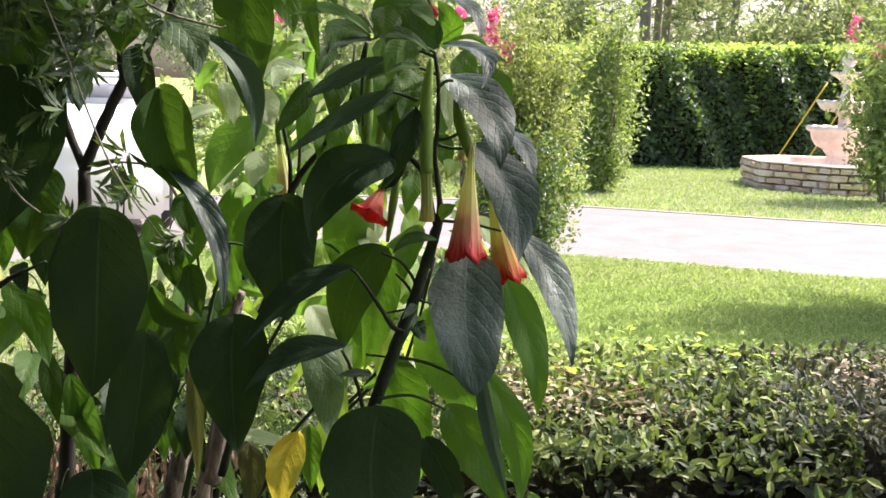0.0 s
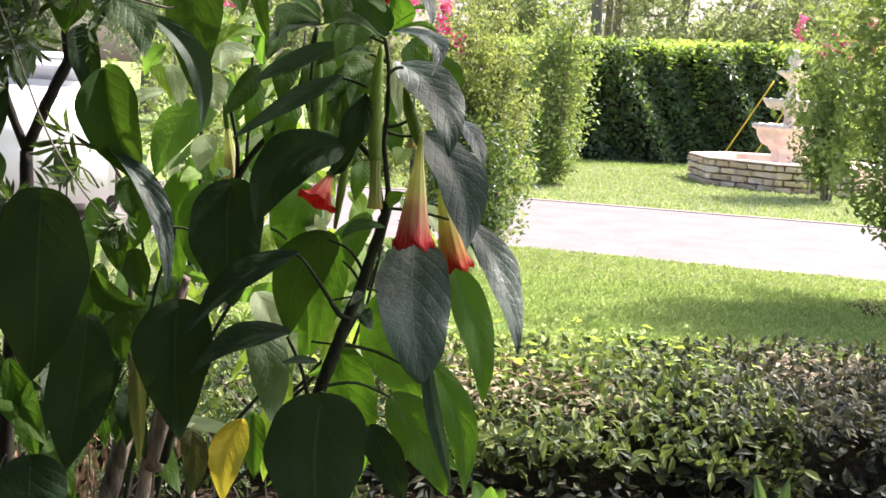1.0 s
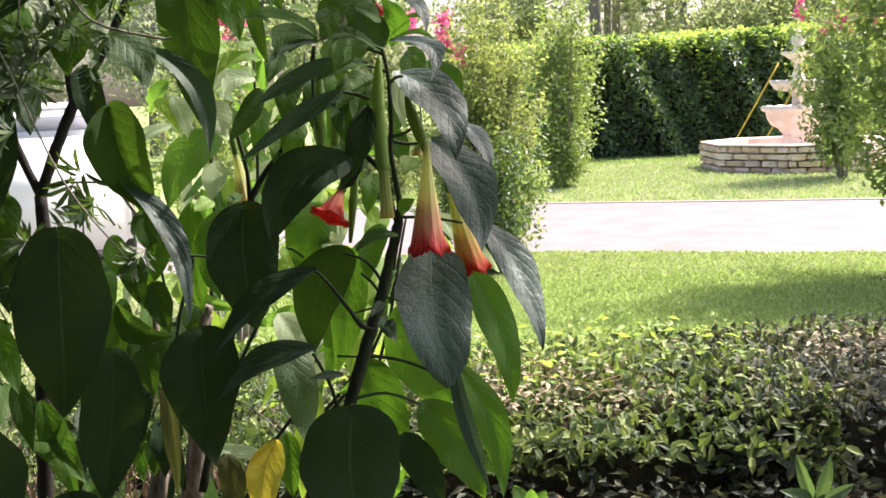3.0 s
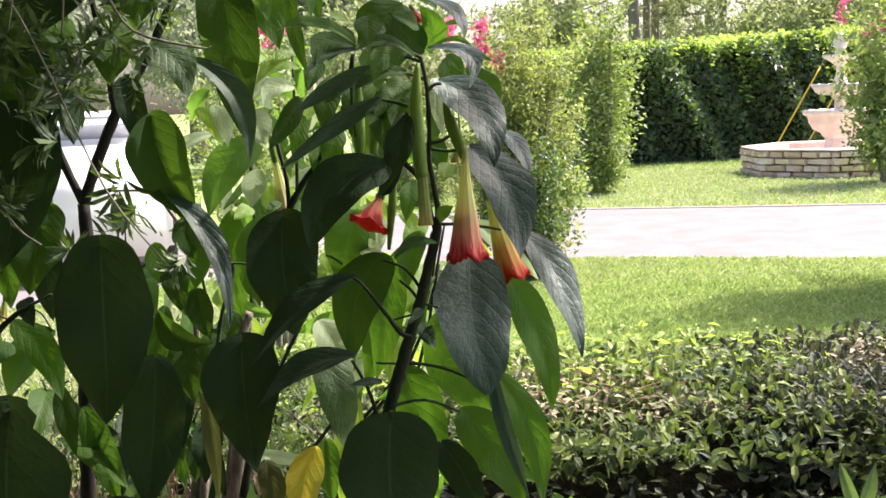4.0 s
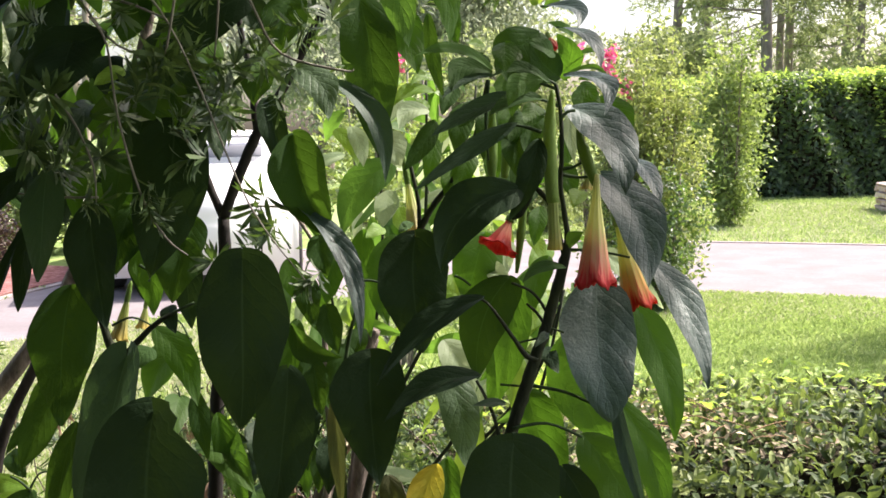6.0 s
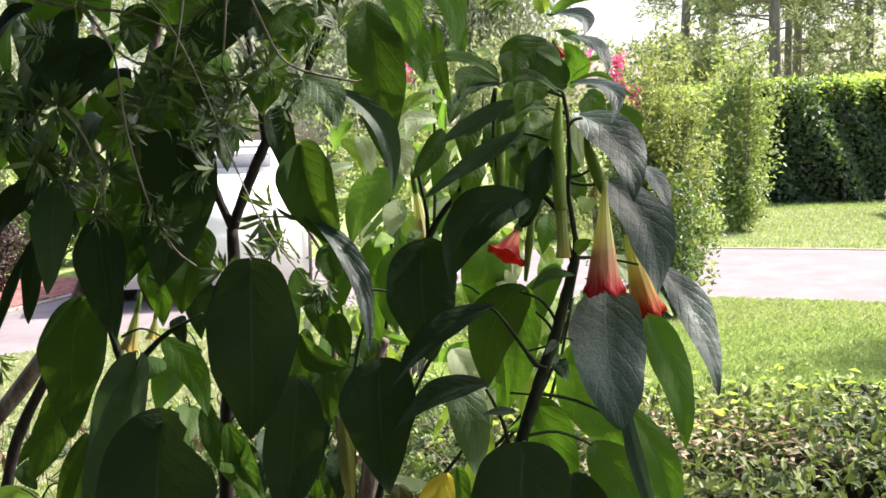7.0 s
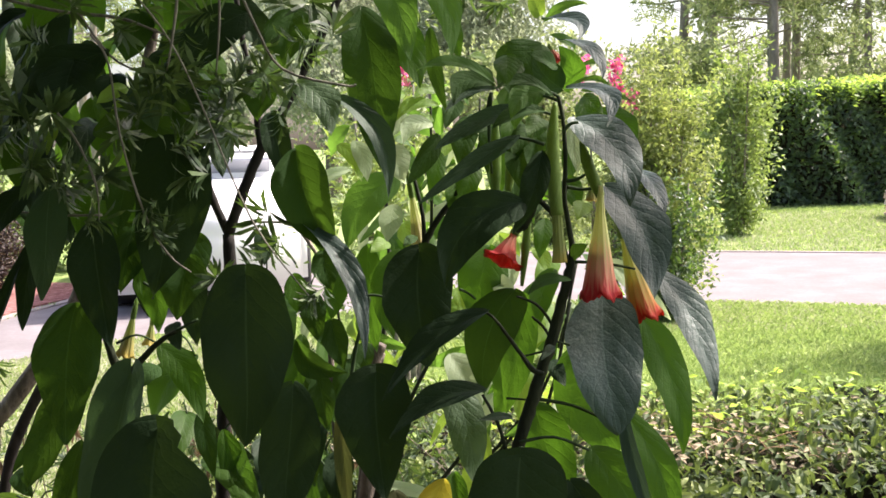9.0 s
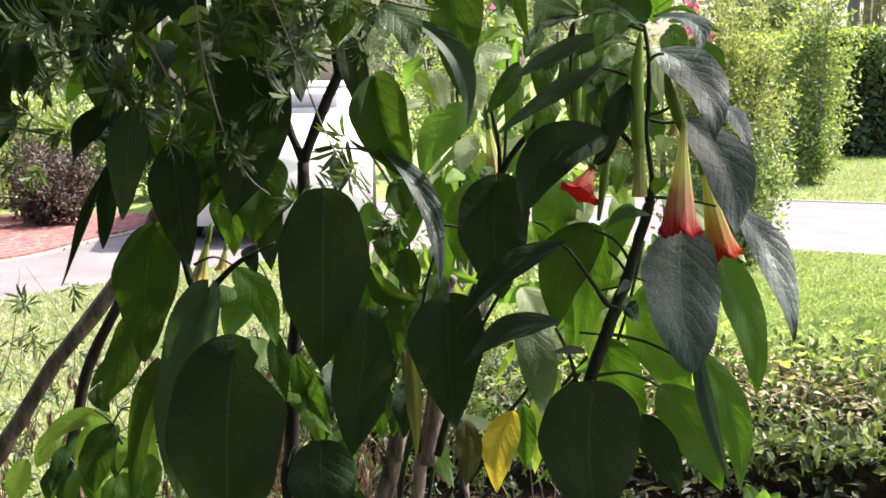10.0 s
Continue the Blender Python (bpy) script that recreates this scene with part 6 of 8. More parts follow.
tube("stem", ((-0.627, 1.440, 0.919), (-0.626, 1.440, 1.084), (-0.626, 1.440, 1.208), (-0.637, 1.440, 1.251), (-0.645, 1.440, 1.290), (-0.647, 1.440, 1.337)), (0.0065, 0.0061, 0.0058, 0.0058, 0.0043, 0.0029), STEM, PLANT, "", 9, 0.14, random.Random(0))
tube("stem", ((-0.620, 1.430, 1.210), (-0.593, 1.430, 1.237), (-0.564, 1.430, 1.264), (-0.538, 1.430, 1.280)), (0.0043, 0.0043, 0.0036, 0.0029), STEM, PLANT, "", 9, 0.14, random.Random(1))
stalk(PLANT, (-0.636, 1.460, 1.258), (-0.577, 1.460, 1.257), 0.0016, 0.012)
stalk(PLANT, (-0.527, 1.400, 1.285), (-0.497, 1.400, 1.299), 0.0021, 0.0)
stalk(PLANT, (-0.789, 1.500, 1.007), (-0.819, 1.500, 1.029), 0.0017, 0.003)
stalk(PLANT, (-0.777, 1.500, 0.979), (-0.792, 1.500, 1.009), 0.0023, 0.0)
stalk(PLANT, (-0.818, 1.550, 0.991), (-0.786, 1.550, 1.021), 0.0016, 0.01)
stalk(PLANT, (-0.598, 1.400, 1.221), (-0.598, 1.400, 1.205), 0.0028, 0.0)
stalk(PLANT, (-0.589, 1.450, 1.343), (-0.573, 1.450, 1.333), 0.0018, 0.0)
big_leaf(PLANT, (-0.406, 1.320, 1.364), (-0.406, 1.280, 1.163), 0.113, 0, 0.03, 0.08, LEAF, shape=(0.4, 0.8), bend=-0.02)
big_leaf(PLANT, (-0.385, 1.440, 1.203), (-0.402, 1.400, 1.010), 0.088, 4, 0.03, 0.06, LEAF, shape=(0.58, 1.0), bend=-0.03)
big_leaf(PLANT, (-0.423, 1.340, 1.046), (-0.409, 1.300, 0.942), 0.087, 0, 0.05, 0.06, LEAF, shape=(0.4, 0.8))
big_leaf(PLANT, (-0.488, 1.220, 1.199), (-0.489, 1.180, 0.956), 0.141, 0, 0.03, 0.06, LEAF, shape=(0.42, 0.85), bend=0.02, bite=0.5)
big_leaf(PLANT, (-0.592, 1.400, 1.227), (-0.632, 1.360, 0.946), 0.090, 6, 0.03, 0.14, LEAF_SHADED_GREY, shape=(0.42, 0.9), bend=0.02)
big_leaf(PLANT, (-0.649, 1.370, 1.323), (-0.653, 1.330, 1.151), 0.088, -4, 0.04, 0.10, LEAF_SHADED, shape=(0.48, 0.9), bend=0.03)
big_leaf(PLANT, (-0.714, 1.460, 1.190), (-0.762, 1.420, 1.061), 0.061, 0, 0.03, 0.10, LEAF_SHADED, shape=(0.58, 1.0), bend=-0.03)
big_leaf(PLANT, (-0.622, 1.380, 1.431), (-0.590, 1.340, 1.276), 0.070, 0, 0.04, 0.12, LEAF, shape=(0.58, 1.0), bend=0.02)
big_leaf(PLANT, (-0.693, 1.410, 1.472), (-0.694, 1.370, 1.331), 0.059, 0, 0.04, 0.14, LEAF_SHADED_GREY, shape=(0.58, 1.0), bend=-0.01)
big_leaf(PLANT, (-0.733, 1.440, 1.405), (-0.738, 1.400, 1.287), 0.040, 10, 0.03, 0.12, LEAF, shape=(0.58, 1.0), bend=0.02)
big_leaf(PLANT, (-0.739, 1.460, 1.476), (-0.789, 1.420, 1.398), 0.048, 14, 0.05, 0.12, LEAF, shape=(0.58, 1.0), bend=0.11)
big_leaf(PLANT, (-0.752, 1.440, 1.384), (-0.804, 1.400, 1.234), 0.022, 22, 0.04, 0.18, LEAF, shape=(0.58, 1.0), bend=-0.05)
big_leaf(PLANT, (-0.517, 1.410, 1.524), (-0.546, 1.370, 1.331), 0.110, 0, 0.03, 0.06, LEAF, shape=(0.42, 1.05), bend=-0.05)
big_leaf(PLANT, (-0.674, 1.520, 1.549), (-0.531, 1.480, 1.528), 0.056, -10, 0.07, 0.08, LEAF_SHADED, shape=(0.58, 1.0), bend=-0.13)
big_leaf(PLANT, (-0.644, 1.400, 1.638), (-0.648, 1.360, 1.563), 0.077, 0, 0.06, 0.08, LEAF, shape=(0.58, 1.0))
big_leaf(PLANT, (-0.578, 1.470, 1.618), (-0.552, 1.430, 1.546), 0.053, 0, 0.06, 0.10, LEAF_SHADED_GREY, shape=(0.58, 1.0))
big_leaf(PLANT, (-0.667, 1.620, 1.615), (-0.698, 1.580, 1.591), 0.028, 0, 0.08, 0.10, LEAF_YOUNG_LIT, shape=(0.58, 1.0))
big_leaf(PLANT, (-0.672, 1.620, 1.598), (-0.675, 1.580, 1.556), 0.023, 0, 0.06, 0.10, LEAF_YOUNG_LIT)
big_leaf(PLANT, (-0.823, 1.700, 1.561), (-0.819, 1.660, 1.519), 0.020, 0, 0.06, 0.10, LEAF_YOUNG_LIT)
big_leaf(PLANT, (-0.719, 1.620, 1.446), (-0.688, 1.580, 1.385), 0.036, 0, 0.05, 0.10, LEAF_MID, shape=(0.58, 1.0))
big_leaf(PLANT, (-0.743, 1.620, 1.480), (-0.738, 1.580, 1.389), 0.033, 0, 0.05, 0.10, LEAF_MID, shape=(0.58, 1.0))
big_leaf(PLANT, (-0.805, 1.520, 1.009), (-0.906, 1.480, 0.956), 0.038, 18, 0.06, 0.12, LEAF_YOUNG_LIT, shape=(0.58, 1.0), bend=0.22)
big_leaf(PLANT, (-0.814, 1.540, 0.997), (-0.854, 1.500, 0.934), 0.040, 8, 0.05, 0.12, LEAF_YOUNG_LIT, shape=(0.58, 1.0), bend=0.10)
big_leaf(PLANT, (-0.788, 1.500, 1.007), (-0.806, 1.460, 0.910), 0.063, 5, 0.04, 0.10, LEAF_SHADED, shape=(0.58, 1.0), bend=0.09)
big_leaf(PLANT, (-0.790, 1.540, 0.974), (-0.787, 1.500, 0.935), 0.023, 0, 0.06, 0.10, LEAF_YOUNG_LIT)
big_leaf(PLANT, (-0.914, 1.580, 0.942), (-0.920, 1.540, 0.882), 0.032, 0, 0.06, 0.10, LEAF_SHADED, shape=(0.58, 1.0))
big_leaf(PLANT, (-0.871, 1.600, 1.034), (-0.826, 1.560, 1.007), 0.032, 0, 0.06, 0.10, LEAF_SHADED)
big_leaf(PLANT, (-0.678, 1.420, 1.128), (-0.702, 1.380, 0.938), 0.044, 10, 0.03, 0.14, LEAF_SHADED, shape=(0.58, 1.0), bend=0.03)
big_leaf(PLANT, (-0.807, 1.660, 0.973), (-0.801, 1.620, 0.906), 0.047, 0, 0.05, 0.10, LEAF_YOUNG_LIT, shape=(0.58, 1.0))
big_leaf(PLANT, (-0.637, 1.620, 1.225), (-0.560, 1.580, 1.116), 0.047, -8, 0.04, 0.10, LEAF_MID, shape=(0.58, 1.0), bend=-0.10)
big_leaf(PLANT, (-0.616, 1.550, 1.208), (-0.640, 1.510, 1.182), 0.039, 10, 0.08, 0.10, LEAF_SHADED, shape=(0.58, 1.0))
big_leaf(PLANT, (-0.677, 1.660, 1.348), (-0.638, 1.620, 1.246), 0.055, 0, 0.03, 0.10, LEAF_MID, shape=(0.58, 1.0), bend=-0.09)
big_leaf(PLANT, (-0.693, 1.640, 1.398), (-0.652, 1.600, 1.302), 0.038, 0, 0.03, 0.12, LEAF_MID, shape=(0.58, 1.0), bend=-0.10)
big_leaf(PLANT, (-0.426, 1.660, 1.230), (-0.455, 1.620, 1.131), 0.037, 0, 0.03, 0.10, LEAF_MID, shape=(0.58, 1.0), bend=-0.10)
big_leaf(PLANT, (-0.544, 1.620, 1.091), (-0.492, 1.580, 0.952), 0.041, -8, 0.03, 0.10, LEAF_MID, shape=(0.58, 1.0))
big_leaf(PLANT, (-0.551, 1.450, 1.286), (-0.527, 1.410, 1.256), 0.025, 0, 0.06, 0.10, LEAF)
big_leaf(PLANT, (-0.570, 1.600, 1.131), (-0.542, 1.560, 1.037), 0.032, 0, 0.05, 0.10, LEAF_SHADED, shape=(0.58, 1.0))
big_leaf(PLANT, (-0.558, 1.550, 1.367), (-0.568, 1.510, 1.282), 0.070, 0, 0.05, 0.10, LEAF_SHADED, shape=(0.58, 1.0))
big_leaf(PLANT, (-0.455, 1.500, 1.355), (-0.460, 1.460, 1.337), 0.045, 0, 0.06, 0.10, LEAF_SHADED)
big_leaf(PLANT, (-0.476, 1.700, 1.381), (-0.481, 1.660, 1.339), 0.024, 0, 0.06, 0.10, LEAF)
big_leaf(PLANT, (-0.500, 1.720, 1.389), (-0.492, 1.680, 1.337), 0.022, 0, 0.06, 0.10, LEAF)
big_leaf(PLANT, (-0.871, 1.700, 1.070), (-0.914, 1.660, 1.011), 0.026, 0, 0.06, 0.10, LEAF_SHADED)
big_leaf(PLANT, (-0.684, 1.500, 1.065), (-0.681, 1.460, 0.942), 0.045, 0, 0.05, 0.12, LEAF_SHADED, shape=(0.58, 1.0))
big_leaf(PLANT, (-0.387, 1.800, 1.521), (-0.343, 1.760, 1.462), 0.027, 0, 0.04, 0.10, LEAF_YOUNG_LIT, bend=-0.11)
big_leaf(PLANT, (-0.664, 1.600, 1.488), (-0.669, 1.560, 1.399), 0.048, 0, 0.05, 0.10, LEAF_SHADED, shape=(0.58, 1.0))
big_leaf(PLANT, (-0.597, 1.620, 1.587), (-0.550, 1.580, 1.536), 0.041, 0, 0.06, 0.10, LEAF_SHADED)
big_leaf(PLANT, (-0.925, 1.573, 0.916), (-0.920, 1.533, 0.853), 0.040, 14, 0.08, 0.12, LEAF_SHADED, shape=(0.58, 1.0))
big_leaf(PLANT, (-0.892, 1.843, 0.857), (-0.904, 1.803, 0.765), 0.043, -3, 0.08, 0.12, LEAF_YOUNG_LIT, shape=(0.58, 1.0))
big_leaf(PLANT, (-0.936, 1.809, 0.879), (-0.916, 1.769, 0.795), 0.043, -10, 0.08, 0.12, LEAF_SHADED, shape=(0.58, 1.0))
big_leaf(PLANT, (-0.856, 1.715, 0.865), (-0.859, 1.675, 0.818), 0.049, 7, 0.08, 0.12, LEAF_YOUNG_LIT, shape=(0.58, 1.0))
big_leaf(PLANT, (-0.789, 1.597, 0.927), (-0.763, 1.557, 0.866), 0.047, -12, 0.08, 0.12, LEAF_MID, shape=(0.58, 1.0))
big_leaf(PLANT, (-1.151, 1.849, 0.814), (-1.158, 1.809, 0.733), 0.050, 1, 0.08, 0.12, LEAF_YOUNG_LIT, shape=(0.58, 1.0))
big_leaf(PLANT, (-0.812, 1.668, 0.886), (-0.799, 1.628, 0.828), 0.034, 12, 0.08, 0.12, LEAF_SHADED, shape=(0.58, 1.0))
big_leaf(PLANT, (-1.010, 1.740, 0.846), (-0.983, 1.700, 0.773), 0.037, 7, 0.08, 0.12, LEAF_SHADED, shape=(0.58, 1.0))
big_leaf(PLANT, (-0.888, 1.719, 0.857), (-0.842, 1.679, 0.804), 0.032, -13, 0.08, 0.12, LEAF_YOUNG_LIT, shape=(0.58, 1.0))
big_leaf(PLANT, (-0.962, 1.695, 0.924), (-0.920, 1.655, 0.879), 0.038, -14, 0.08, 0.12, LEAF_SHADED, shape=(0.58, 1.0))
big_leaf(PLANT, (-0.983, 1.873, 0.782), (-0.983, 1.833, 0.706), 0.046, 1, 0.08, 0.12, LEAF_MID, shape=(0.58, 1.0))
big_leaf(PLANT, (-1.102, 1.882, 0.861), (-1.128, 1.842, 0.802), 0.045, -6, 0.08, 0.12, LEAF_YOUNG_LIT, shape=(0.58, 1.0))
big_leaf(PLANT, (-0.984, 1.886, 0.851), (-1.011, 1.846, 0.760), 0.040, -3, 0.08, 0.12, LEAF_YOUNG_LIT, shape=(0.58, 1.0))
big_leaf(PLANT, (-0.970, 1.767, 0.849), (-0.948, 1.727, 0.778), 0.043, -2, 0.08, 0.12, LEAF_MID, shape=(0.58, 1.0))
big_leaf(PLANT, (-0.862, 1.656, 0.872), (-0.821, 1.616, 0.815), 0.034, -15, 0.08, 0.12, LEAF_MID, shape=(0.58, 1.0))
big_leaf(PLANT, (-0.792, 1.597, 0.869), (-0.793, 1.557, 0.815), 0.040, -1, 0.08, 0.12, LEAF_MID, shape=(0.58, 1.0))
big_leaf(PLANT, (-1.000, 1.756, 0.805), (-0.979, 1.716, 0.749), 0.041, 15, 0.08, 0.12, LEAF_SHADED, shape=(0.58, 1.0))
big_leaf(PLANT, (-0.914, 1.615, 0.893), (-0.915, 1.575, 0.828), 0.031, 12, 0.08, 0.12, LEAF_MID, shape=(0.58, 1.0))
# Scattered leaves in the dark copies, shade put into their colour.
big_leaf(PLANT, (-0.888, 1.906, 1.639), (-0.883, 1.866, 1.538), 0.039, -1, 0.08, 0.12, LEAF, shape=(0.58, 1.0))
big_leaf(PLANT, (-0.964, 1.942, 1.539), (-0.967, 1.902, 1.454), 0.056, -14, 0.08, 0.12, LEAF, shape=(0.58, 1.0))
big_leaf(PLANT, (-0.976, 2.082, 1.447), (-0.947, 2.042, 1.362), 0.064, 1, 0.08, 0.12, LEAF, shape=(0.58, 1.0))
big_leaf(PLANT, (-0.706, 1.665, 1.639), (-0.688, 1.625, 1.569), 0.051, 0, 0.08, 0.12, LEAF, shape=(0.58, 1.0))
big_leaf(PLANT, (-0.791, 1.939, 1.483), (-0.802, 1.899, 1.402), 0.060, 2, 0.08, 0.12, LEAF_SHADED, shape=(0.58, 1.0))
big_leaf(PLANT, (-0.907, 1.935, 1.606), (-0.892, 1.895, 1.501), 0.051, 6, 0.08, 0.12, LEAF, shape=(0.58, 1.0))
big_leaf(PLANT, (-0.954, 2.025, 1.727), (-0.947, 1.985, 1.644), 0.053, 12, 0.08, 0.12, LEAF_SHADED, shape=(0.58, 1.0))
big_leaf(PLANT, (-1.051, 2.027, 1.448), (-1.000, 1.987, 1.365), 0.061, -2, 0.08, 0.12, LEAF_SHADED, shape=(0.58, 1.0))
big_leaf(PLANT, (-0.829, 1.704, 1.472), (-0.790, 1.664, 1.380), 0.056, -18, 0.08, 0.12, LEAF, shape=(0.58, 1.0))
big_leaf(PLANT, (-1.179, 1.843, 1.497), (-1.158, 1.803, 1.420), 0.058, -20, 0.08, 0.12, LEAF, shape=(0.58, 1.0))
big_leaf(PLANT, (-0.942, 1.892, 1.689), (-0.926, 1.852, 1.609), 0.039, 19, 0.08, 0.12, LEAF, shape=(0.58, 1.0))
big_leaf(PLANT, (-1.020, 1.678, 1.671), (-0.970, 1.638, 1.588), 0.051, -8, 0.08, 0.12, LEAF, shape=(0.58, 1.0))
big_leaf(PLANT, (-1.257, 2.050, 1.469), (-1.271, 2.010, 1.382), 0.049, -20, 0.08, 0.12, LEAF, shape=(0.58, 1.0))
big_leaf(PLANT, (-0.963, 1.928, 1.563), (-0.957, 1.888, 1.462), 0.045, 7, 0.08, 0.12, LEAF_SHADED, shape=(0.58, 1.0))
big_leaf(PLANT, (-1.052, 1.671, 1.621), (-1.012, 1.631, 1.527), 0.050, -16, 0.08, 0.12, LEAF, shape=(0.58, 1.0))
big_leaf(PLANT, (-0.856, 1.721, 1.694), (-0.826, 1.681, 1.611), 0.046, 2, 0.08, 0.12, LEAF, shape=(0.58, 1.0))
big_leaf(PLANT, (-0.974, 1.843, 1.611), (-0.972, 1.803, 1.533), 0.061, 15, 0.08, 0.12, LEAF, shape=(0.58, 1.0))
big_leaf(PLANT, (-1.204, 1.857, 1.520), (-1.163, 1.817, 1.428), 0.038, 4, 0.08, 0.12, LEAF_SHADED, shape=(0.58, 1.0))
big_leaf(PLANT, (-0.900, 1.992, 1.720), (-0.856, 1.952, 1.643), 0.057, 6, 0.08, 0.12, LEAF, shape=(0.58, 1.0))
big_leaf(PLANT, (-0.699, 1.915, 1.602), (-0.722, 1.875, 1.525), 0.045, -6, 0.08, 0.12, LEAF_SHADED, shape=(0.58, 1.0))
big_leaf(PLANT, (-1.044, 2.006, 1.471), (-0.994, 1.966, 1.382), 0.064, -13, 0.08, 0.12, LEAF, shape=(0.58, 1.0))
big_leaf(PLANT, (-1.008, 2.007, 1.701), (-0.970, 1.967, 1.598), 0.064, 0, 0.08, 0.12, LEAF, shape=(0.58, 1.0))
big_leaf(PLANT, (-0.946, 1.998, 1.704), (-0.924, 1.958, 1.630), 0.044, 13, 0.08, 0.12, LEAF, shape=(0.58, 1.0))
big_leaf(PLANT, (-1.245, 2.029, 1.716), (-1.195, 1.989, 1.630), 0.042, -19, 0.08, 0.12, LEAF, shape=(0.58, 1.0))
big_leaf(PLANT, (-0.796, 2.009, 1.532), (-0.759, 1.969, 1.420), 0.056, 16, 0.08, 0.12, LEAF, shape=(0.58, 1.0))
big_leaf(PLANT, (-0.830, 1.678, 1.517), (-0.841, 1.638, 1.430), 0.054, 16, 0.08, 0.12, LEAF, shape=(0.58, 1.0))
big_leaf(PLANT, (-1.153, 1.965, 1.714), (-1.097, 1.925, 1.613), 0.051, -4, 0.08, 0.12, LEAF_SHADED, shape=(0.58, 1.0))
big_leaf(PLANT, (-1.001, 1.875, 1.612), (-0.996, 1.835, 1.526), 0.040, -10, 0.08, 0.12, LEAF_SHADED, shape=(0.58, 1.0))
big_leaf(PLANT, (-0.897, 1.720, 1.557), (-0.877, 1.680, 1.461), 0.050, -11, 0.08, 0.12, LEAF_SHADED, shape=(0.58, 1.0))
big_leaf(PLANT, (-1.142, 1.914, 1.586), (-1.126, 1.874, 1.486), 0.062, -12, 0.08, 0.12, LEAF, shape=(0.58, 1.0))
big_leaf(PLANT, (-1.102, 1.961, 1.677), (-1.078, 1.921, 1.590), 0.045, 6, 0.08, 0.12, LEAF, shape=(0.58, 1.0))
big_leaf(PLANT, (-0.830, 1.771, 1.553), (-0.783, 1.731, 1.456), 0.043, -8, 0.08, 0.12, LEAF_SHADED, shape=(0.58, 1.0))
big_leaf(PLANT, (-1.241, 2.096, 1.639), (-1.240, 2.056, 1.526), 0.046, 18, 0.08, 0.12, LEAF_SHADED, shape=(0.58, 1.0))
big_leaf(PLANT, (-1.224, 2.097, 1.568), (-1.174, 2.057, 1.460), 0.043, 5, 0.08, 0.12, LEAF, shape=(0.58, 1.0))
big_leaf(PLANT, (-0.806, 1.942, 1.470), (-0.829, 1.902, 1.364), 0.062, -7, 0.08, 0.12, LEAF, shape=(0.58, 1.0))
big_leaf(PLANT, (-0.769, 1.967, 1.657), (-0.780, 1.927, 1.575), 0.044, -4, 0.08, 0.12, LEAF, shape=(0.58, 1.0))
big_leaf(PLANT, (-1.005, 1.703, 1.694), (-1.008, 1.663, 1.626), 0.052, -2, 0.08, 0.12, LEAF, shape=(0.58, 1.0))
big_leaf(PLANT, (-1.143, 1.799, 1.595), (-1.106, 1.759, 1.514), 0.037, 11, 0.08, 0.12, LEAF_SHADED, shape=(0.58, 1.0))
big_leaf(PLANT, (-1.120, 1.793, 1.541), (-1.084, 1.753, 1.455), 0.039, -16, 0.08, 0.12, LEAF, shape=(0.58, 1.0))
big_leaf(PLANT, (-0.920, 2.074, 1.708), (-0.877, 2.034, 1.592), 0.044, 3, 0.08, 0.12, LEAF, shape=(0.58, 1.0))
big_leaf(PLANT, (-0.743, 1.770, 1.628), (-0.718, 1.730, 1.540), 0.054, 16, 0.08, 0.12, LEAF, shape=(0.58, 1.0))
# filler leaves deeper in the crown; shade is put into the darker leaf colour
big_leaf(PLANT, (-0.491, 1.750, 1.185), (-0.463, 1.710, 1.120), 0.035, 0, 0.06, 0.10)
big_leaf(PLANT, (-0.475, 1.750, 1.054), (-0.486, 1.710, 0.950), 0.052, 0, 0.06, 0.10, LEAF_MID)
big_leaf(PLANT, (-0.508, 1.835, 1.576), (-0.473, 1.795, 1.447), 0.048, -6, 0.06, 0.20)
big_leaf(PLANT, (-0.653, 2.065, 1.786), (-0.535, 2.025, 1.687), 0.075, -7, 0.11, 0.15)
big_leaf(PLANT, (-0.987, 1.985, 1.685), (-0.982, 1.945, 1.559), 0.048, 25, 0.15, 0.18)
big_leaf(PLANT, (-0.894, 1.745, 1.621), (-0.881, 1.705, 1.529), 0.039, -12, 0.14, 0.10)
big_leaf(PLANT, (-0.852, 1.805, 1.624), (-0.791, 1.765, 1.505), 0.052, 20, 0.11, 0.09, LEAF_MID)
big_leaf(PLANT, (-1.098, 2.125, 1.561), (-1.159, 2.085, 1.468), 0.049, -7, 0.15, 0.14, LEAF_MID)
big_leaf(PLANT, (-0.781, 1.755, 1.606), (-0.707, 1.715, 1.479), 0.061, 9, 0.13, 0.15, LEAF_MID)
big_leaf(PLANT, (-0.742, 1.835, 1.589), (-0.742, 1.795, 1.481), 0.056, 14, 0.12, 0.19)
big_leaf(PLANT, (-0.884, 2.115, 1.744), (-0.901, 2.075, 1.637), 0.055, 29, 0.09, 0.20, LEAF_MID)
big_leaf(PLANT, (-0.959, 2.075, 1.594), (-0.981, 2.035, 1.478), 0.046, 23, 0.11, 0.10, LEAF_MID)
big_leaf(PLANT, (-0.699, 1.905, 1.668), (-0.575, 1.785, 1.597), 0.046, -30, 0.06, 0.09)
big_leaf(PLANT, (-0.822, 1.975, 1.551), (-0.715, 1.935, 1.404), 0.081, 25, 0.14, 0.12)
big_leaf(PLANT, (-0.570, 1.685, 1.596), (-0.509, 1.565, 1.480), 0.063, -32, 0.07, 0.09)
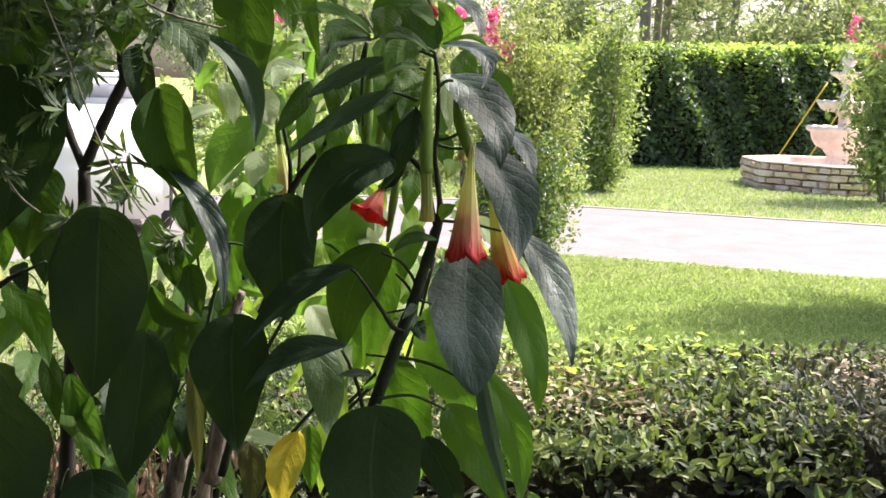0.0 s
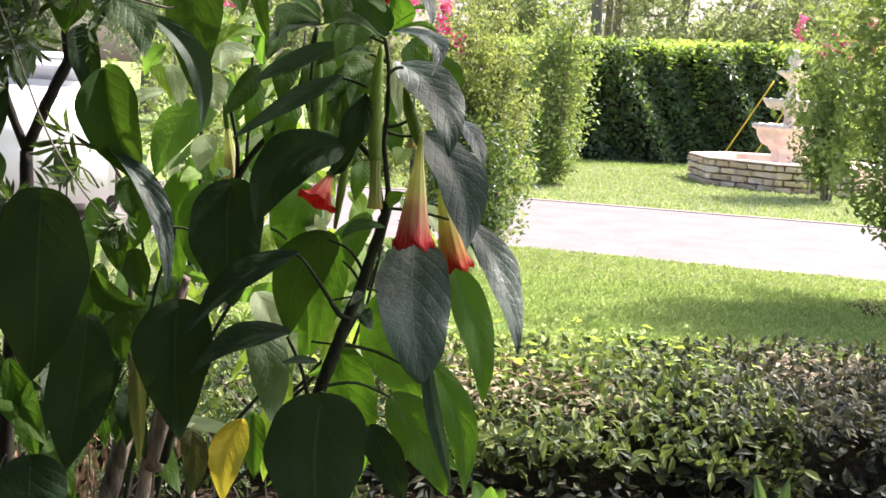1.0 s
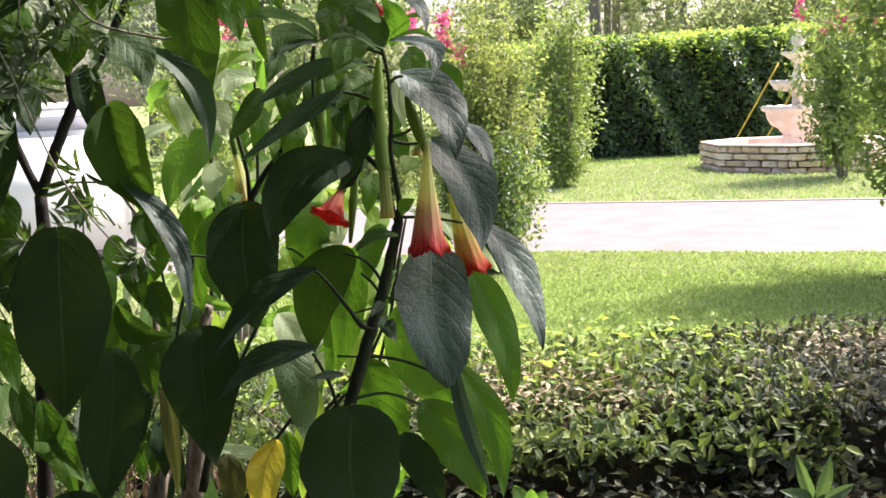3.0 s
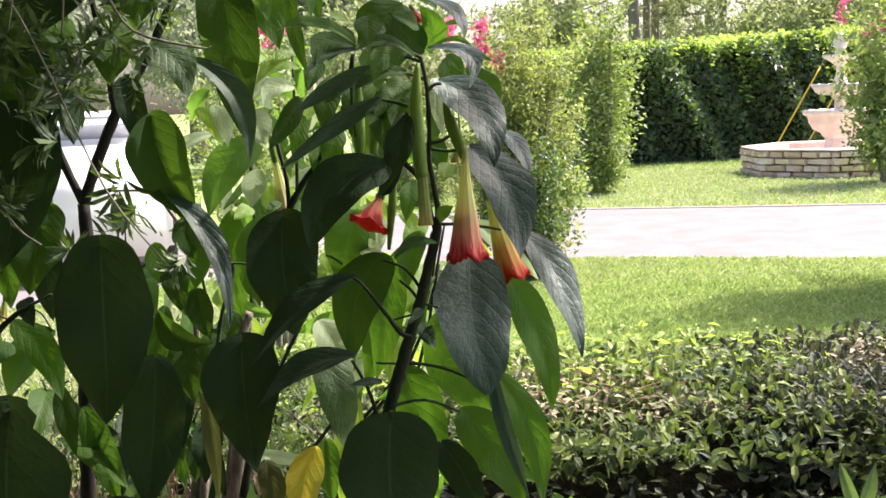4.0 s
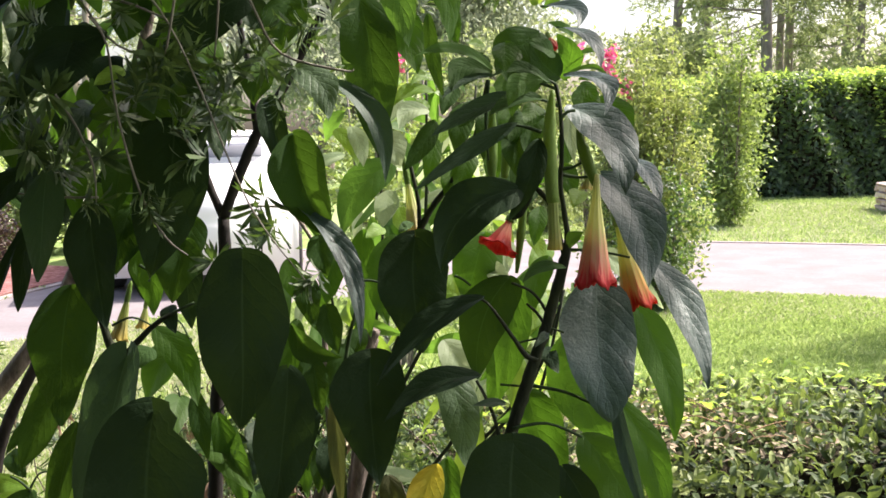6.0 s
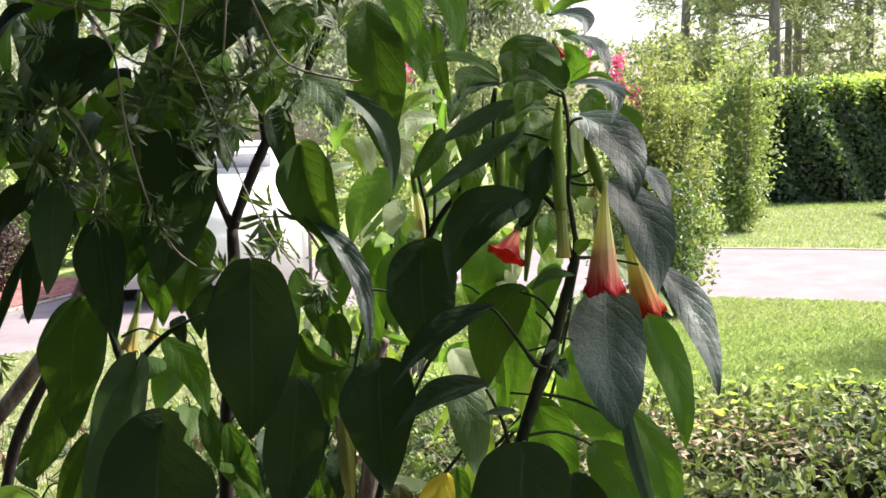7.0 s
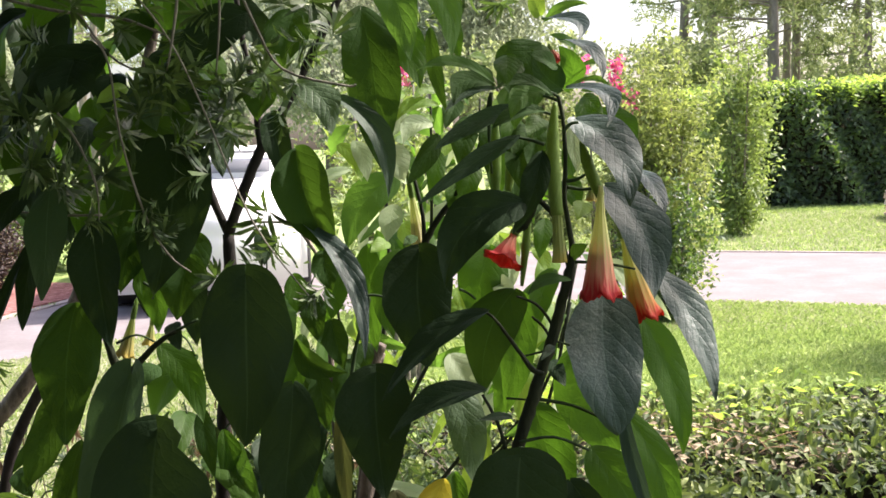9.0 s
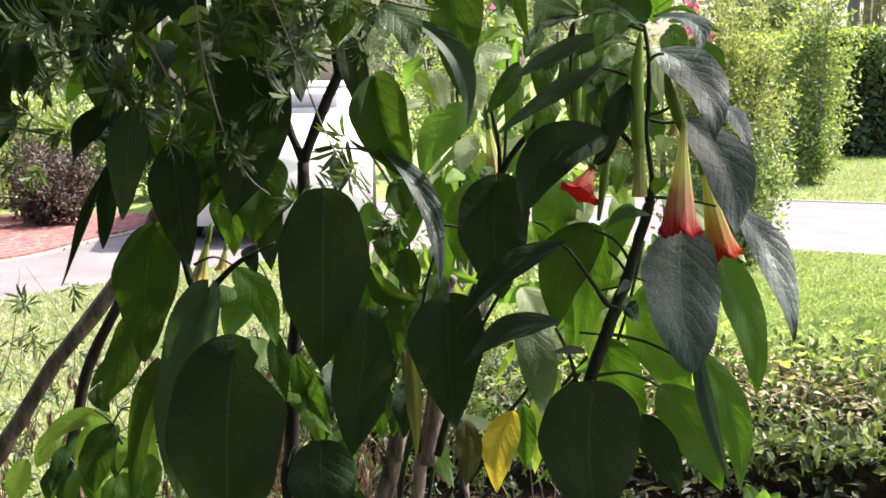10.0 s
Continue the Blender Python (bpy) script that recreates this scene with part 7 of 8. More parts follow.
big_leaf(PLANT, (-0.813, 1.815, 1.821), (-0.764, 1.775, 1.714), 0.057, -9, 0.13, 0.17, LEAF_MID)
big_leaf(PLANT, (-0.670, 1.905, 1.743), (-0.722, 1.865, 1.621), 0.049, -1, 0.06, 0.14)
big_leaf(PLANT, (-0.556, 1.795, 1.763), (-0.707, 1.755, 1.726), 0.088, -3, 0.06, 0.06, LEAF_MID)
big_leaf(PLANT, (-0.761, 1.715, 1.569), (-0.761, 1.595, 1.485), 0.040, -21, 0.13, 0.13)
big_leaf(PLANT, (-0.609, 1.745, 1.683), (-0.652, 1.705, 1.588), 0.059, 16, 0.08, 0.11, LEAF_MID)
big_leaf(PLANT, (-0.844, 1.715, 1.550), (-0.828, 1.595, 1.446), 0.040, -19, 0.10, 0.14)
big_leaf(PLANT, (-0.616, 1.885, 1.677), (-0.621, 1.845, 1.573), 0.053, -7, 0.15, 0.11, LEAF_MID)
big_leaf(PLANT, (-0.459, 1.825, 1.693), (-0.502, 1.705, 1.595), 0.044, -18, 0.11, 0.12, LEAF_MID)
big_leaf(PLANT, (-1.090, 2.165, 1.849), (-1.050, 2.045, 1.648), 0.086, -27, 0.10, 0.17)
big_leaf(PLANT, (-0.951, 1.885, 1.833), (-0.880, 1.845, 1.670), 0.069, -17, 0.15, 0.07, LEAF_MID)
big_leaf(PLANT, (-0.613, 1.735, 1.761), (-0.545, 1.695, 1.655), 0.058, -11, 0.10, 0.11, LEAF_LIT)
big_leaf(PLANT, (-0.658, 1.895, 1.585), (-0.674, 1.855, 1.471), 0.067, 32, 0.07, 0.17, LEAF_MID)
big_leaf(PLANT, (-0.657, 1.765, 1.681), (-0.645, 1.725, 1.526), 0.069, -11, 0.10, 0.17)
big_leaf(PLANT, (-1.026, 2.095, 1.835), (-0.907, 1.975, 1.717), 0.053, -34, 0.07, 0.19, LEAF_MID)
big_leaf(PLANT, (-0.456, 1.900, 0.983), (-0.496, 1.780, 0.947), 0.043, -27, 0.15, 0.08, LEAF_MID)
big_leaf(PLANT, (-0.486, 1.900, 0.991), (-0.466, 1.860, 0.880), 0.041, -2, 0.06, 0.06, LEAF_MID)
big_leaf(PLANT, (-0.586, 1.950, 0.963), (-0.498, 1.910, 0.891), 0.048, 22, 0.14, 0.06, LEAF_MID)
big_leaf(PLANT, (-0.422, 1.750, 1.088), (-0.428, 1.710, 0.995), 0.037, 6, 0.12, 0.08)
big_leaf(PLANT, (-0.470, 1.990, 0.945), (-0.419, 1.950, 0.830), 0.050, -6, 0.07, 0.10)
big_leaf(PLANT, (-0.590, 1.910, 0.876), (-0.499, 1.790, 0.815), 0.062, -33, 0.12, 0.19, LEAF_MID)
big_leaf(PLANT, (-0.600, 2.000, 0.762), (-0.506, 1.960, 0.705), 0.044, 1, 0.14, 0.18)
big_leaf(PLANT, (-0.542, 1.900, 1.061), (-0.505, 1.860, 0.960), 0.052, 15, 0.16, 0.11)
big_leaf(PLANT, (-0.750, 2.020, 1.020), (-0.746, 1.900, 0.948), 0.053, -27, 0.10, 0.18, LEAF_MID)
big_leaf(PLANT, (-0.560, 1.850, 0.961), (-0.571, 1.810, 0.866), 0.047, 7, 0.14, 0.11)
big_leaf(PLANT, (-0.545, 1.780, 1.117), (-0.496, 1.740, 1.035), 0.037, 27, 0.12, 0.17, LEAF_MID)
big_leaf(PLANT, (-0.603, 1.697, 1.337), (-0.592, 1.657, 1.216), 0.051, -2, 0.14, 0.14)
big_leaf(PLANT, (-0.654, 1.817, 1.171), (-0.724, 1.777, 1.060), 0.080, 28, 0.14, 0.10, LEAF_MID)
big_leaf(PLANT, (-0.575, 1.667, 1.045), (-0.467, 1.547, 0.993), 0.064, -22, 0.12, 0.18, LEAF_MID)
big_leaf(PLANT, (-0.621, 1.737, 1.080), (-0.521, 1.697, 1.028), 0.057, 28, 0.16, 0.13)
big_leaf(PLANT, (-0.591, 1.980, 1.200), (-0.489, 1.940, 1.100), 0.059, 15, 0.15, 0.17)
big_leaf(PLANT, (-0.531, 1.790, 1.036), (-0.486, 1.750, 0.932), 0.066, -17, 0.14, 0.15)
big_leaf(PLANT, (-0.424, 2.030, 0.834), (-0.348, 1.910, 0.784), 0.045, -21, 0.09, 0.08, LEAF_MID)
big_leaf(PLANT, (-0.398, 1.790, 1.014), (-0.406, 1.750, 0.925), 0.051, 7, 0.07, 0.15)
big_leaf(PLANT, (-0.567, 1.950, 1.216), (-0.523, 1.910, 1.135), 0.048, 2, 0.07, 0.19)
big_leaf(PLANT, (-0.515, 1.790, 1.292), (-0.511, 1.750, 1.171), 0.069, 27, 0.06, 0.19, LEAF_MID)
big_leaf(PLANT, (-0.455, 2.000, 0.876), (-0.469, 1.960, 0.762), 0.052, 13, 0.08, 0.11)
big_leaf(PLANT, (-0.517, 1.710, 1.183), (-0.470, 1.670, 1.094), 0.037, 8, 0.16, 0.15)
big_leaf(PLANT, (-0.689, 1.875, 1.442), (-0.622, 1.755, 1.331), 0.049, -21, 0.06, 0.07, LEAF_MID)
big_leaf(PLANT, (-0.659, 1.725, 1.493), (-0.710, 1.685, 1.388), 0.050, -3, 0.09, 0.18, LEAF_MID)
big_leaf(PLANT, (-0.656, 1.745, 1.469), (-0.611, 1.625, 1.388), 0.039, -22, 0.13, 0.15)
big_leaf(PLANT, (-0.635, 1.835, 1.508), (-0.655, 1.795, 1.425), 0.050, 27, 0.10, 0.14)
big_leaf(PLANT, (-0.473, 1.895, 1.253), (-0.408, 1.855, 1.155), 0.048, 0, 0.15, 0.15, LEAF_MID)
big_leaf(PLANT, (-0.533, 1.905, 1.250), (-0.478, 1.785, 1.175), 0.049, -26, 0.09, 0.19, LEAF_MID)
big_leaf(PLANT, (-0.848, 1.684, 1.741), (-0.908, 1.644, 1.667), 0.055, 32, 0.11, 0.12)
big_leaf(PLANT, (-0.873, 1.704, 1.745), (-0.884, 1.664, 1.632), 0.056, 34, 0.14, 0.17, LEAF_MID)
big_leaf(PLANT, (-0.806, 1.684, 1.744), (-0.812, 1.644, 1.605), 0.074, -11, 0.13, 0.15)
big_leaf(PLANT, (-0.807, 1.724, 1.714), (-0.767, 1.684, 1.604), 0.051, 21, 0.13, 0.08)
big_leaf(PLANT, (-0.647, 1.715, 1.794), (-0.621, 1.675, 1.681), 0.045, 33, 0.09, 0.14, LEAF_MID)
big_leaf(PLANT, (-0.689, 1.765, 1.638), (-0.608, 1.725, 1.531), 0.053, 0, 0.10, 0.12, LEAF_MID)
big_leaf(PLANT, (-0.615, 1.715, 1.638), (-0.543, 1.675, 1.544), 0.053, 10, 0.06, 0.12, LEAF_MID)
big_leaf(PLANT, (-0.619, 1.665, 1.654), (-0.545, 1.625, 1.566), 0.054, 4, 0.11, 0.06)
big_leaf(PLANT, (-0.638, 1.695, 1.611), (-0.672, 1.655, 1.495), 0.050, -14, 0.06, 0.08)
big_leaf(PLANT, (-0.913, 1.875, 1.717), (-0.927, 1.755, 1.590), 0.055, -34, 0.08, 0.16)
stalk(PLANT, (-0.456, 1.900, 0.983), (-0.434, 1.913, 1.011), 0.0016, 0.008)
stalk(PLANT, (-0.486, 1.900, 0.991), (-0.481, 1.928, 1.012), 0.0016, 0.008)
stalk(PLANT, (-0.586, 1.950, 0.963), (-0.598, 1.976, 0.993), 0.0016, 0.008)
stalk(PLANT, (-0.658, 2.000, 0.933), (-0.673, 2.011, 0.973), 0.0016, 0.008)
stalk(PLANT, (-0.615, 1.770, 0.858), (-0.603, 1.779, 0.892), 0.0016, 0.008)
stalk(PLANT, (-0.433, 1.820, 0.972), (-0.464, 1.825, 0.995), 0.0016, 0.008)
stalk(PLANT, (-0.422, 1.750, 1.088), (-0.433, 1.759, 1.109), 0.0016, 0.008)
stalk(PLANT, (-0.470, 1.990, 0.945), (-0.484, 1.995, 0.973), 0.0016, 0.008)
stalk(PLANT, (-0.590, 1.910, 0.876), (-0.612, 1.929, 0.906), 0.0016, 0.008)
stalk(PLANT, (-0.600, 2.000, 0.762), (-0.598, 2.023, 0.783), 0.0016, 0.008)
stalk(PLANT, (-0.542, 1.900, 1.061), (-0.516, 1.920, 1.087), 0.0016, 0.008)
stalk(PLANT, (-0.750, 2.020, 1.020), (-0.759, 2.022, 1.041), 0.0016, 0.008)
stalk(PLANT, (-0.560, 1.850, 0.961), (-0.575, 1.858, 0.988), 0.0016, 0.008)
stalk(PLANT, (-0.545, 1.780, 1.117), (-0.545, 1.780, 1.166), 0.0016, 0.008)
stalk(PLANT, (-0.603, 1.697, 1.337), (-0.625, 1.714, 1.386), 0.0016, 0.008)
stalk(PLANT, (-0.654, 1.817, 1.171), (-0.687, 1.838, 1.204), 0.0016, 0.008)
stalk(PLANT, (-0.575, 1.667, 1.045), (-0.550, 1.684, 1.094), 0.0016, 0.008)
stalk(PLANT, (-0.621, 1.737, 1.080), (-0.606, 1.738, 1.106), 0.0016, 0.008)
stalk(PLANT, (-0.591, 1.980, 1.200), (-0.568, 1.999, 1.231), 0.0016, 0.008)
stalk(PLANT, (-0.531, 1.790, 1.036), (-0.531, 1.805, 1.072), 0.0016, 0.008)
stalk(PLANT, (-0.424, 2.030, 0.834), (-0.420, 2.050, 0.866), 0.0016, 0.008)
stalk(PLANT, (-0.398, 1.790, 1.014), (-0.389, 1.793, 1.043), 0.0016, 0.008)
stalk(PLANT, (-0.567, 1.950, 1.216), (-0.589, 1.978, 1.255), 0.0016, 0.008)
stalk(PLANT, (-0.515, 1.790, 1.292), (-0.519, 1.809, 1.337), 0.0016, 0.008)
stalk(PLANT, (-0.455, 2.000, 0.876), (-0.470, 2.009, 0.917), 0.0016, 0.008)
stalk(PLANT, (-0.517, 1.710, 1.183), (-0.575, 1.721, 1.206), 0.0016, 0.008)
stalk(PLANT, (-0.689, 1.875, 1.442), (-0.718, 1.881, 1.487), 0.0016, 0.008)
stalk(PLANT, (-0.473, 1.895, 1.253), (-0.462, 1.912, 1.296), 0.0016, 0.008)
stalk(PLANT, (-0.472, 1.855, 1.237), (-0.461, 1.859, 1.282), 0.0016, 0.008)
stalk(PLANT, (-0.487, 1.875, 1.319), (-0.520, 1.880, 1.351), 0.0016, 0.008)
stalk(PLANT, (-0.533, 1.905, 1.250), (-0.482, 1.913, 1.273), 0.0016, 0.008)


# ---- the bottlebrush tree: trunks, twigs and tufts of narrow leaves ----
BRUSH = thing("bottlebrush_tree", (-1.05, 2.1, 0.018), "bottlebrush tree with dark trunks and narrow leaf tufts", "tree")


def tuft_arrays(at, n, length, rng):
    """A whorl of narrow leaves round the last centimetres of a twig."""
    axis = rng.normal(0, 1, 3) * np.array([1.0, 0.7, 0.6]) + np.array([0.0, -0.35, -0.25])
    axis /= np.linalg.norm(axis)
    side = spread(rng, n)
    side -= axis * (side @ axis)[:, None]
    side /= np.linalg.norm(side, axis=1, keepdims=True)
    u = rng.uniform(0, 1, n)[:, None]
    way = side + axis * (0.25 + 0.9 * u ** 2)
    start = np.asarray(at) + axis * (u - 0.8) * length * 0.9
    L = length * rng.uniform(0.65, 1.1, n)
    return leaf_cloud(start, way, axis + spread(rng, n) * 0.35, L, L * 0.165, 0.3, True)


def tuft(tree_ob, at, n, length, seed):
    rng = np.random.default_rng(900 + seed)
    v, f = tuft_arrays(np.array(at) - np.array(tree_ob.location), int(n * 1.2), length * 0.8, rng)
    return part("leaf_tuft", quick_mesh("leaf_tuft", v, f, NARROW), tree_ob, "tuft of narrow leaves")


def brush_crown(tree_ob, n, xr, yr, zr, seed, length=0.07, per=20):
    """One mass of many tufts; overhead it is an unseen crown that shades the plants."""
    rng = np.random.default_rng(seed)
    vs, fs, k = [], [], 0
    o = np.array(tree_ob.location)
    for i in range(n):
        q = rng.normal(0, 1, 3)
        q *= rng.random() ** 0.4 / np.linalg.norm(q) * 0.56
        c = np.array([(r[0] + r[1]) / 2 + (r[1] - r[0]) * w for r, w in zip((xr, yr, zr), q)]) - o
        v, f = tuft_arrays(c, per, length * rng.uniform(0.8, 1.4), rng)
        vs.append(v)
        fs.append(f + k)
        k += len(v)
    return tagged(part("crown", quick_mesh("crown", np.concatenate(vs), np.concatenate(fs), NARROW), tree_ob, "mass of narrow leaf tufts, unseen and added for shade where overhead"), kind="stuff")


tube("trunk", ((-0.607, 1.960, 0.018), (-0.667, 1.940, 0.703), (-0.662, 1.940, 0.825), (-0.657, 1.940, 0.946), (-0.647, 1.940, 1.064), (-0.635, 1.940, 1.180), (-0.627, 1.940, 1.252), (-0.625, 1.940, 1.368)), (0.020, 0.0145, 0.0138, 0.0135, 0.0132, 0.0128, 0.012, 0.011), DARK_BARK, BRUSH, "", 10, 0.12, random.Random(0))
tube("branch", ((-0.625, 1.940, 1.368), (-0.650, 1.940, 1.430), (-0.671, 1.940, 1.502), (-0.692, 1.940, 1.632), (-0.698, 1.940, 1.809)), (0.008, 0.0075, 0.007, 0.006, 0.005), DARK_BARK, BRUSH, "", 10, 0.12, random.Random(1))
tube("branch", ((-0.625, 1.940, 1.368), (-0.592, 1.940, 1.448), (-0.556, 1.940, 1.521), (-0.498, 1.940, 1.612), (-0.419, 1.940, 1.753), (-0.373, 1.940, 1.846)), (0.01, 0.0095, 0.009, 0.008, 0.007, 0.006), DARK_BARK, BRUSH, "", 10, 0.12, random.Random(2))
tube("branch", ((-0.556, 1.940, 1.521), (-0.561, 1.940, 1.556), (-0.564, 1.940, 1.616), (-0.583, 1.940, 1.715), (-0.594, 1.940, 1.841)), (0.008, 0.007, 0.006, 0.005, 0.004), DARK_BARK, BRUSH, "", 10, 0.12, random.Random(3))
tube("trunk", ((-1.98, 2.330, 0.018), (-1.615, 2.330, 0.518), (-1.484, 2.330, 0.694), (-1.356, 2.330, 0.877), (-1.206, 2.330, 1.051), (-1.095, 2.330, 1.217), (-1.013, 2.330, 1.386), (-0.938, 2.330, 1.617), (-0.879, 2.330, 1.828)), (0.0260, 0.0224, 0.0206, 0.0189, 0.0181, 0.0163, 0.0146, 0.0120, 0.0103), WOODY, BRUSH, "", 10, 0.12, random.Random(4))
tube("trunk", ((-1.53, 2.480, 0.018), (-1.452, 2.480, 0.455), (-1.389, 2.480, 0.723), (-1.344, 2.480, 0.854), (-1.238, 2.480, 1.039)), (0.020, 0.016, 0.0145, 0.0135, 0.012), DARK_BARK, BRUSH, "", 10, 0.12, random.Random(5))
tube("twig", ((-0.471, 1.325, 1.750), (-0.478, 1.325, 1.684), (-0.493, 1.325, 1.614)), (0.0019250000000000003, 0.0019250000000000003, 0.00105), TWIG, BRUSH, "", 10, 0.12, random.Random(6))
tube("twig", ((-0.438, 1.375, 1.756), (-0.441, 1.375, 1.674), (-0.449, 1.375, 1.608)), (0.0016500000000000002, 0.0016500000000000002, 0.0009), TWIG, BRUSH, "", 10, 0.12, random.Random(7))
tube("twig", ((-0.428, 1.375, 1.749), (-0.396, 1.375, 1.672), (-0.363, 1.375, 1.615), (-0.286, 1.375, 1.592), (-0.272, 1.375, 1.593)), (0.0016500000000000002, 0.0016500000000000002, 0.0016500000000000002, 0.0016500000000000002, 0.0009), TWIG, BRUSH, "", 10, 0.12, random.Random(8))
tube("twig", ((-0.578, 1.305, 1.660), (-0.558, 1.305, 1.626), (-0.548, 1.305, 1.538), (-0.524, 1.305, 1.446), (-0.496, 1.305, 1.394), (-0.469, 1.305, 1.372)), (0.00143, 0.00143, 0.00143, 0.00143, 0.00143, 0.00078), TWIG, BRUSH, "", 10, 0.12, random.Random(9))
tube("twig", ((-0.635, 1.325, 1.569), (-0.609, 1.325, 1.527), (-0.591, 1.325, 1.478), (-0.590, 1.325, 1.436)), (0.00143, 0.00143, 0.00143, 0.00078), TWIG, BRUSH, "", 10, 0.12, random.Random(10))
tube("twig", ((-0.541, 1.345, 1.717), (-0.495, 1.345, 1.653), (-0.457, 1.345, 1.569), (-0.401, 1.345, 1.428), (-0.335, 1.345, 1.336)), (0.0012100000000000001, 0.0012100000000000001, 0.0012100000000000001, 0.0012100000000000001, 0.00066), TWIG, BRUSH, "", 10, 0.12, random.Random(11))
tube("twig", ((-0.447, 1.525, 1.416), (-0.414, 1.525, 1.415), (-0.382, 1.525, 1.410)), (0.0016500000000000002, 0.0016500000000000002, 0.0009), TWIG, BRUSH, "", 10, 0.12, random.Random(12))
tube("twig", ((-0.743, 1.425, 1.723), (-0.667, 1.425, 1.704), (-0.591, 1.425, 1.693), (-0.531, 1.425, 1.669)), (0.0022, 0.0022, 0.0022, 0.0012), TWIG, BRUSH, "", 10, 0.12, random.Random(13))
tube("twig", ((-0.678, 1.425, 1.763), (-0.637, 1.425, 1.688), (-0.594, 1.425, 1.635), (-0.535, 1.425, 1.618)), (0.0016500000000000002, 0.0016500000000000002, 0.0016500000000000002, 0.0009), TWIG, BRUSH, "", 10, 0.12, random.Random(14))
tube("twig", ((-0.653, 1.475, 1.434), (-0.726, 1.475, 1.436), (-0.807, 1.475, 1.446)), (0.0016500000000000002, 0.0016500000000000002, 0.0009), TWIG, BRUSH, "", 10, 0.12, random.Random(15))
tube("twig", ((-0.979, 1.530, 1.452), (-0.898, 1.530, 1.438), (-0.845, 1.530, 1.426)), (0.0016500000000000002, 0.0016500000000000002, 0.0009), TWIG, BRUSH, "", 10, 0.12, random.Random(16))
tuft(BRUSH, (-0.493, 1.325, 1.612), 21, 0.056, 0)
tuft(BRUSH, (-0.449, 1.375, 1.606), 18, 0.048, 1)
tuft(BRUSH, (-0.425, 1.375, 1.600), 21, 0.048, 2)
tuft(BRUSH, (-0.515, 1.305, 1.428), 21, 0.044, 3)
tuft(BRUSH, (-0.524, 1.305, 1.449), 14, 0.040, 4)
tuft(BRUSH, (-0.469, 1.325, 1.487), 21, 0.052, 5)
tuft(BRUSH, (-0.474, 1.325, 1.528), 19, 0.048, 6)
tuft(BRUSH, (-0.428, 1.475, 1.419), 15, 0.060, 7)
tuft(BRUSH, (-0.441, 1.475, 1.389), 10, 0.056, 8)
tuft(BRUSH, (-0.397, 1.625, 1.296), 31, 0.044, 9)
tuft(BRUSH, (-0.461, 1.375, 1.356), 24, 0.044, 10)
tuft(BRUSH, (-0.643, 1.325, 1.569), 19, 0.056, 11)
tuft(BRUSH, (-0.590, 1.325, 1.436), 19, 0.040, 12)
tuft(BRUSH, (-0.296, 1.425, 1.600), 10, 0.032, 13)
tuft(BRUSH, (-0.297, 1.375, 1.660), 14, 0.056, 14)
tuft(BRUSH, (-0.353, 1.425, 1.653), 18, 0.056, 15)
tuft(BRUSH, (-0.335, 1.425, 1.702), 18, 0.056, 16)
tuft(BRUSH, (-0.405, 1.425, 1.648), 18, 0.048, 17)
tuft(BRUSH, (-0.372, 1.425, 1.711), 17, 0.048, 18)
tuft(BRUSH, (-0.571, 1.375, 1.673), 18, 0.048, 19)
tuft(BRUSH, (-0.627, 1.375, 1.711), 17, 0.048, 20)
tuft(BRUSH, (-0.544, 1.425, 1.713), 17, 0.048, 21)
tuft(BRUSH, (-0.477, 1.425, 1.695), 17, 0.048, 22)
tuft(BRUSH, (-0.716, 1.425, 1.670), 18, 0.048, 23)
tuft(BRUSH, (-0.712, 1.425, 1.507), 18, 0.048, 24)
tuft(BRUSH, (-0.708, 1.475, 1.459), 18, 0.044, 25)
tuft(BRUSH, (-0.761, 1.525, 1.751), 19, 0.056, 26)
tuft(BRUSH, (-0.464, 1.475, 1.542), 18, 0.048, 27)
tuft(BRUSH, (-0.414, 1.475, 1.600), 17, 0.040, 28)
tuft(BRUSH, (-0.421, 1.575, 1.549), 15, 0.048, 29)
tuft(BRUSH, (-0.893, 1.480, 1.594), 18, 0.056, 30)
tuft(BRUSH, (-0.876, 1.530, 1.508), 18, 0.056, 31)
tuft(BRUSH, (-0.923, 1.530, 1.467), 18, 0.056, 32)
tuft(BRUSH, (-0.860, 1.580, 1.615), 18, 0.056, 33)
tuft(BRUSH, (-1.008, 1.630, 1.385), 18, 0.052, 34)
tuft(BRUSH, (-0.891, 1.580, 1.558), 18, 0.056, 35)
tuft(BRUSH, (-0.834, 1.524, 1.609), 18, 0.056, 36)
tuft(BRUSH, (-0.760, 1.524, 1.666), 17, 0.056, 37)
tuft(BRUSH, (-0.715, 1.380, 1.571), 21, 0.056, 38)
tuft(BRUSH, (-0.741, 1.380, 1.536), 18, 0.056, 39)
tuft(BRUSH, (-0.839, 1.430, 1.575), 18, 0.056, 40)
tuft(BRUSH, (-0.688, 1.430, 1.506), 18, 0.048, 41)
tuft(BRUSH, (-1.136, 1.930, 1.510), 21, 0.064, 42)
tuft(BRUSH, (-1.237, 2.030, 1.423), 21, 0.064, 43)
tuft(BRUSH, (-1.141, 2.030, 1.423), 21, 0.064, 44)
tuft(BRUSH, (-1.177, 1.930, 1.573), 21, 0.064, 45)
tuft(BRUSH, (-1.325, 2.230, 1.318), 21, 0.064, 46)
tuft(BRUSH, (-1.581, 2.830, 0.938), 15, 0.072, 47)
tuft(BRUSH, (-1.860, 3.030, 0.876), 18, 0.072, 48)
tuft(BRUSH, (-1.951, 3.230, 0.705), 18, 0.072, 49)
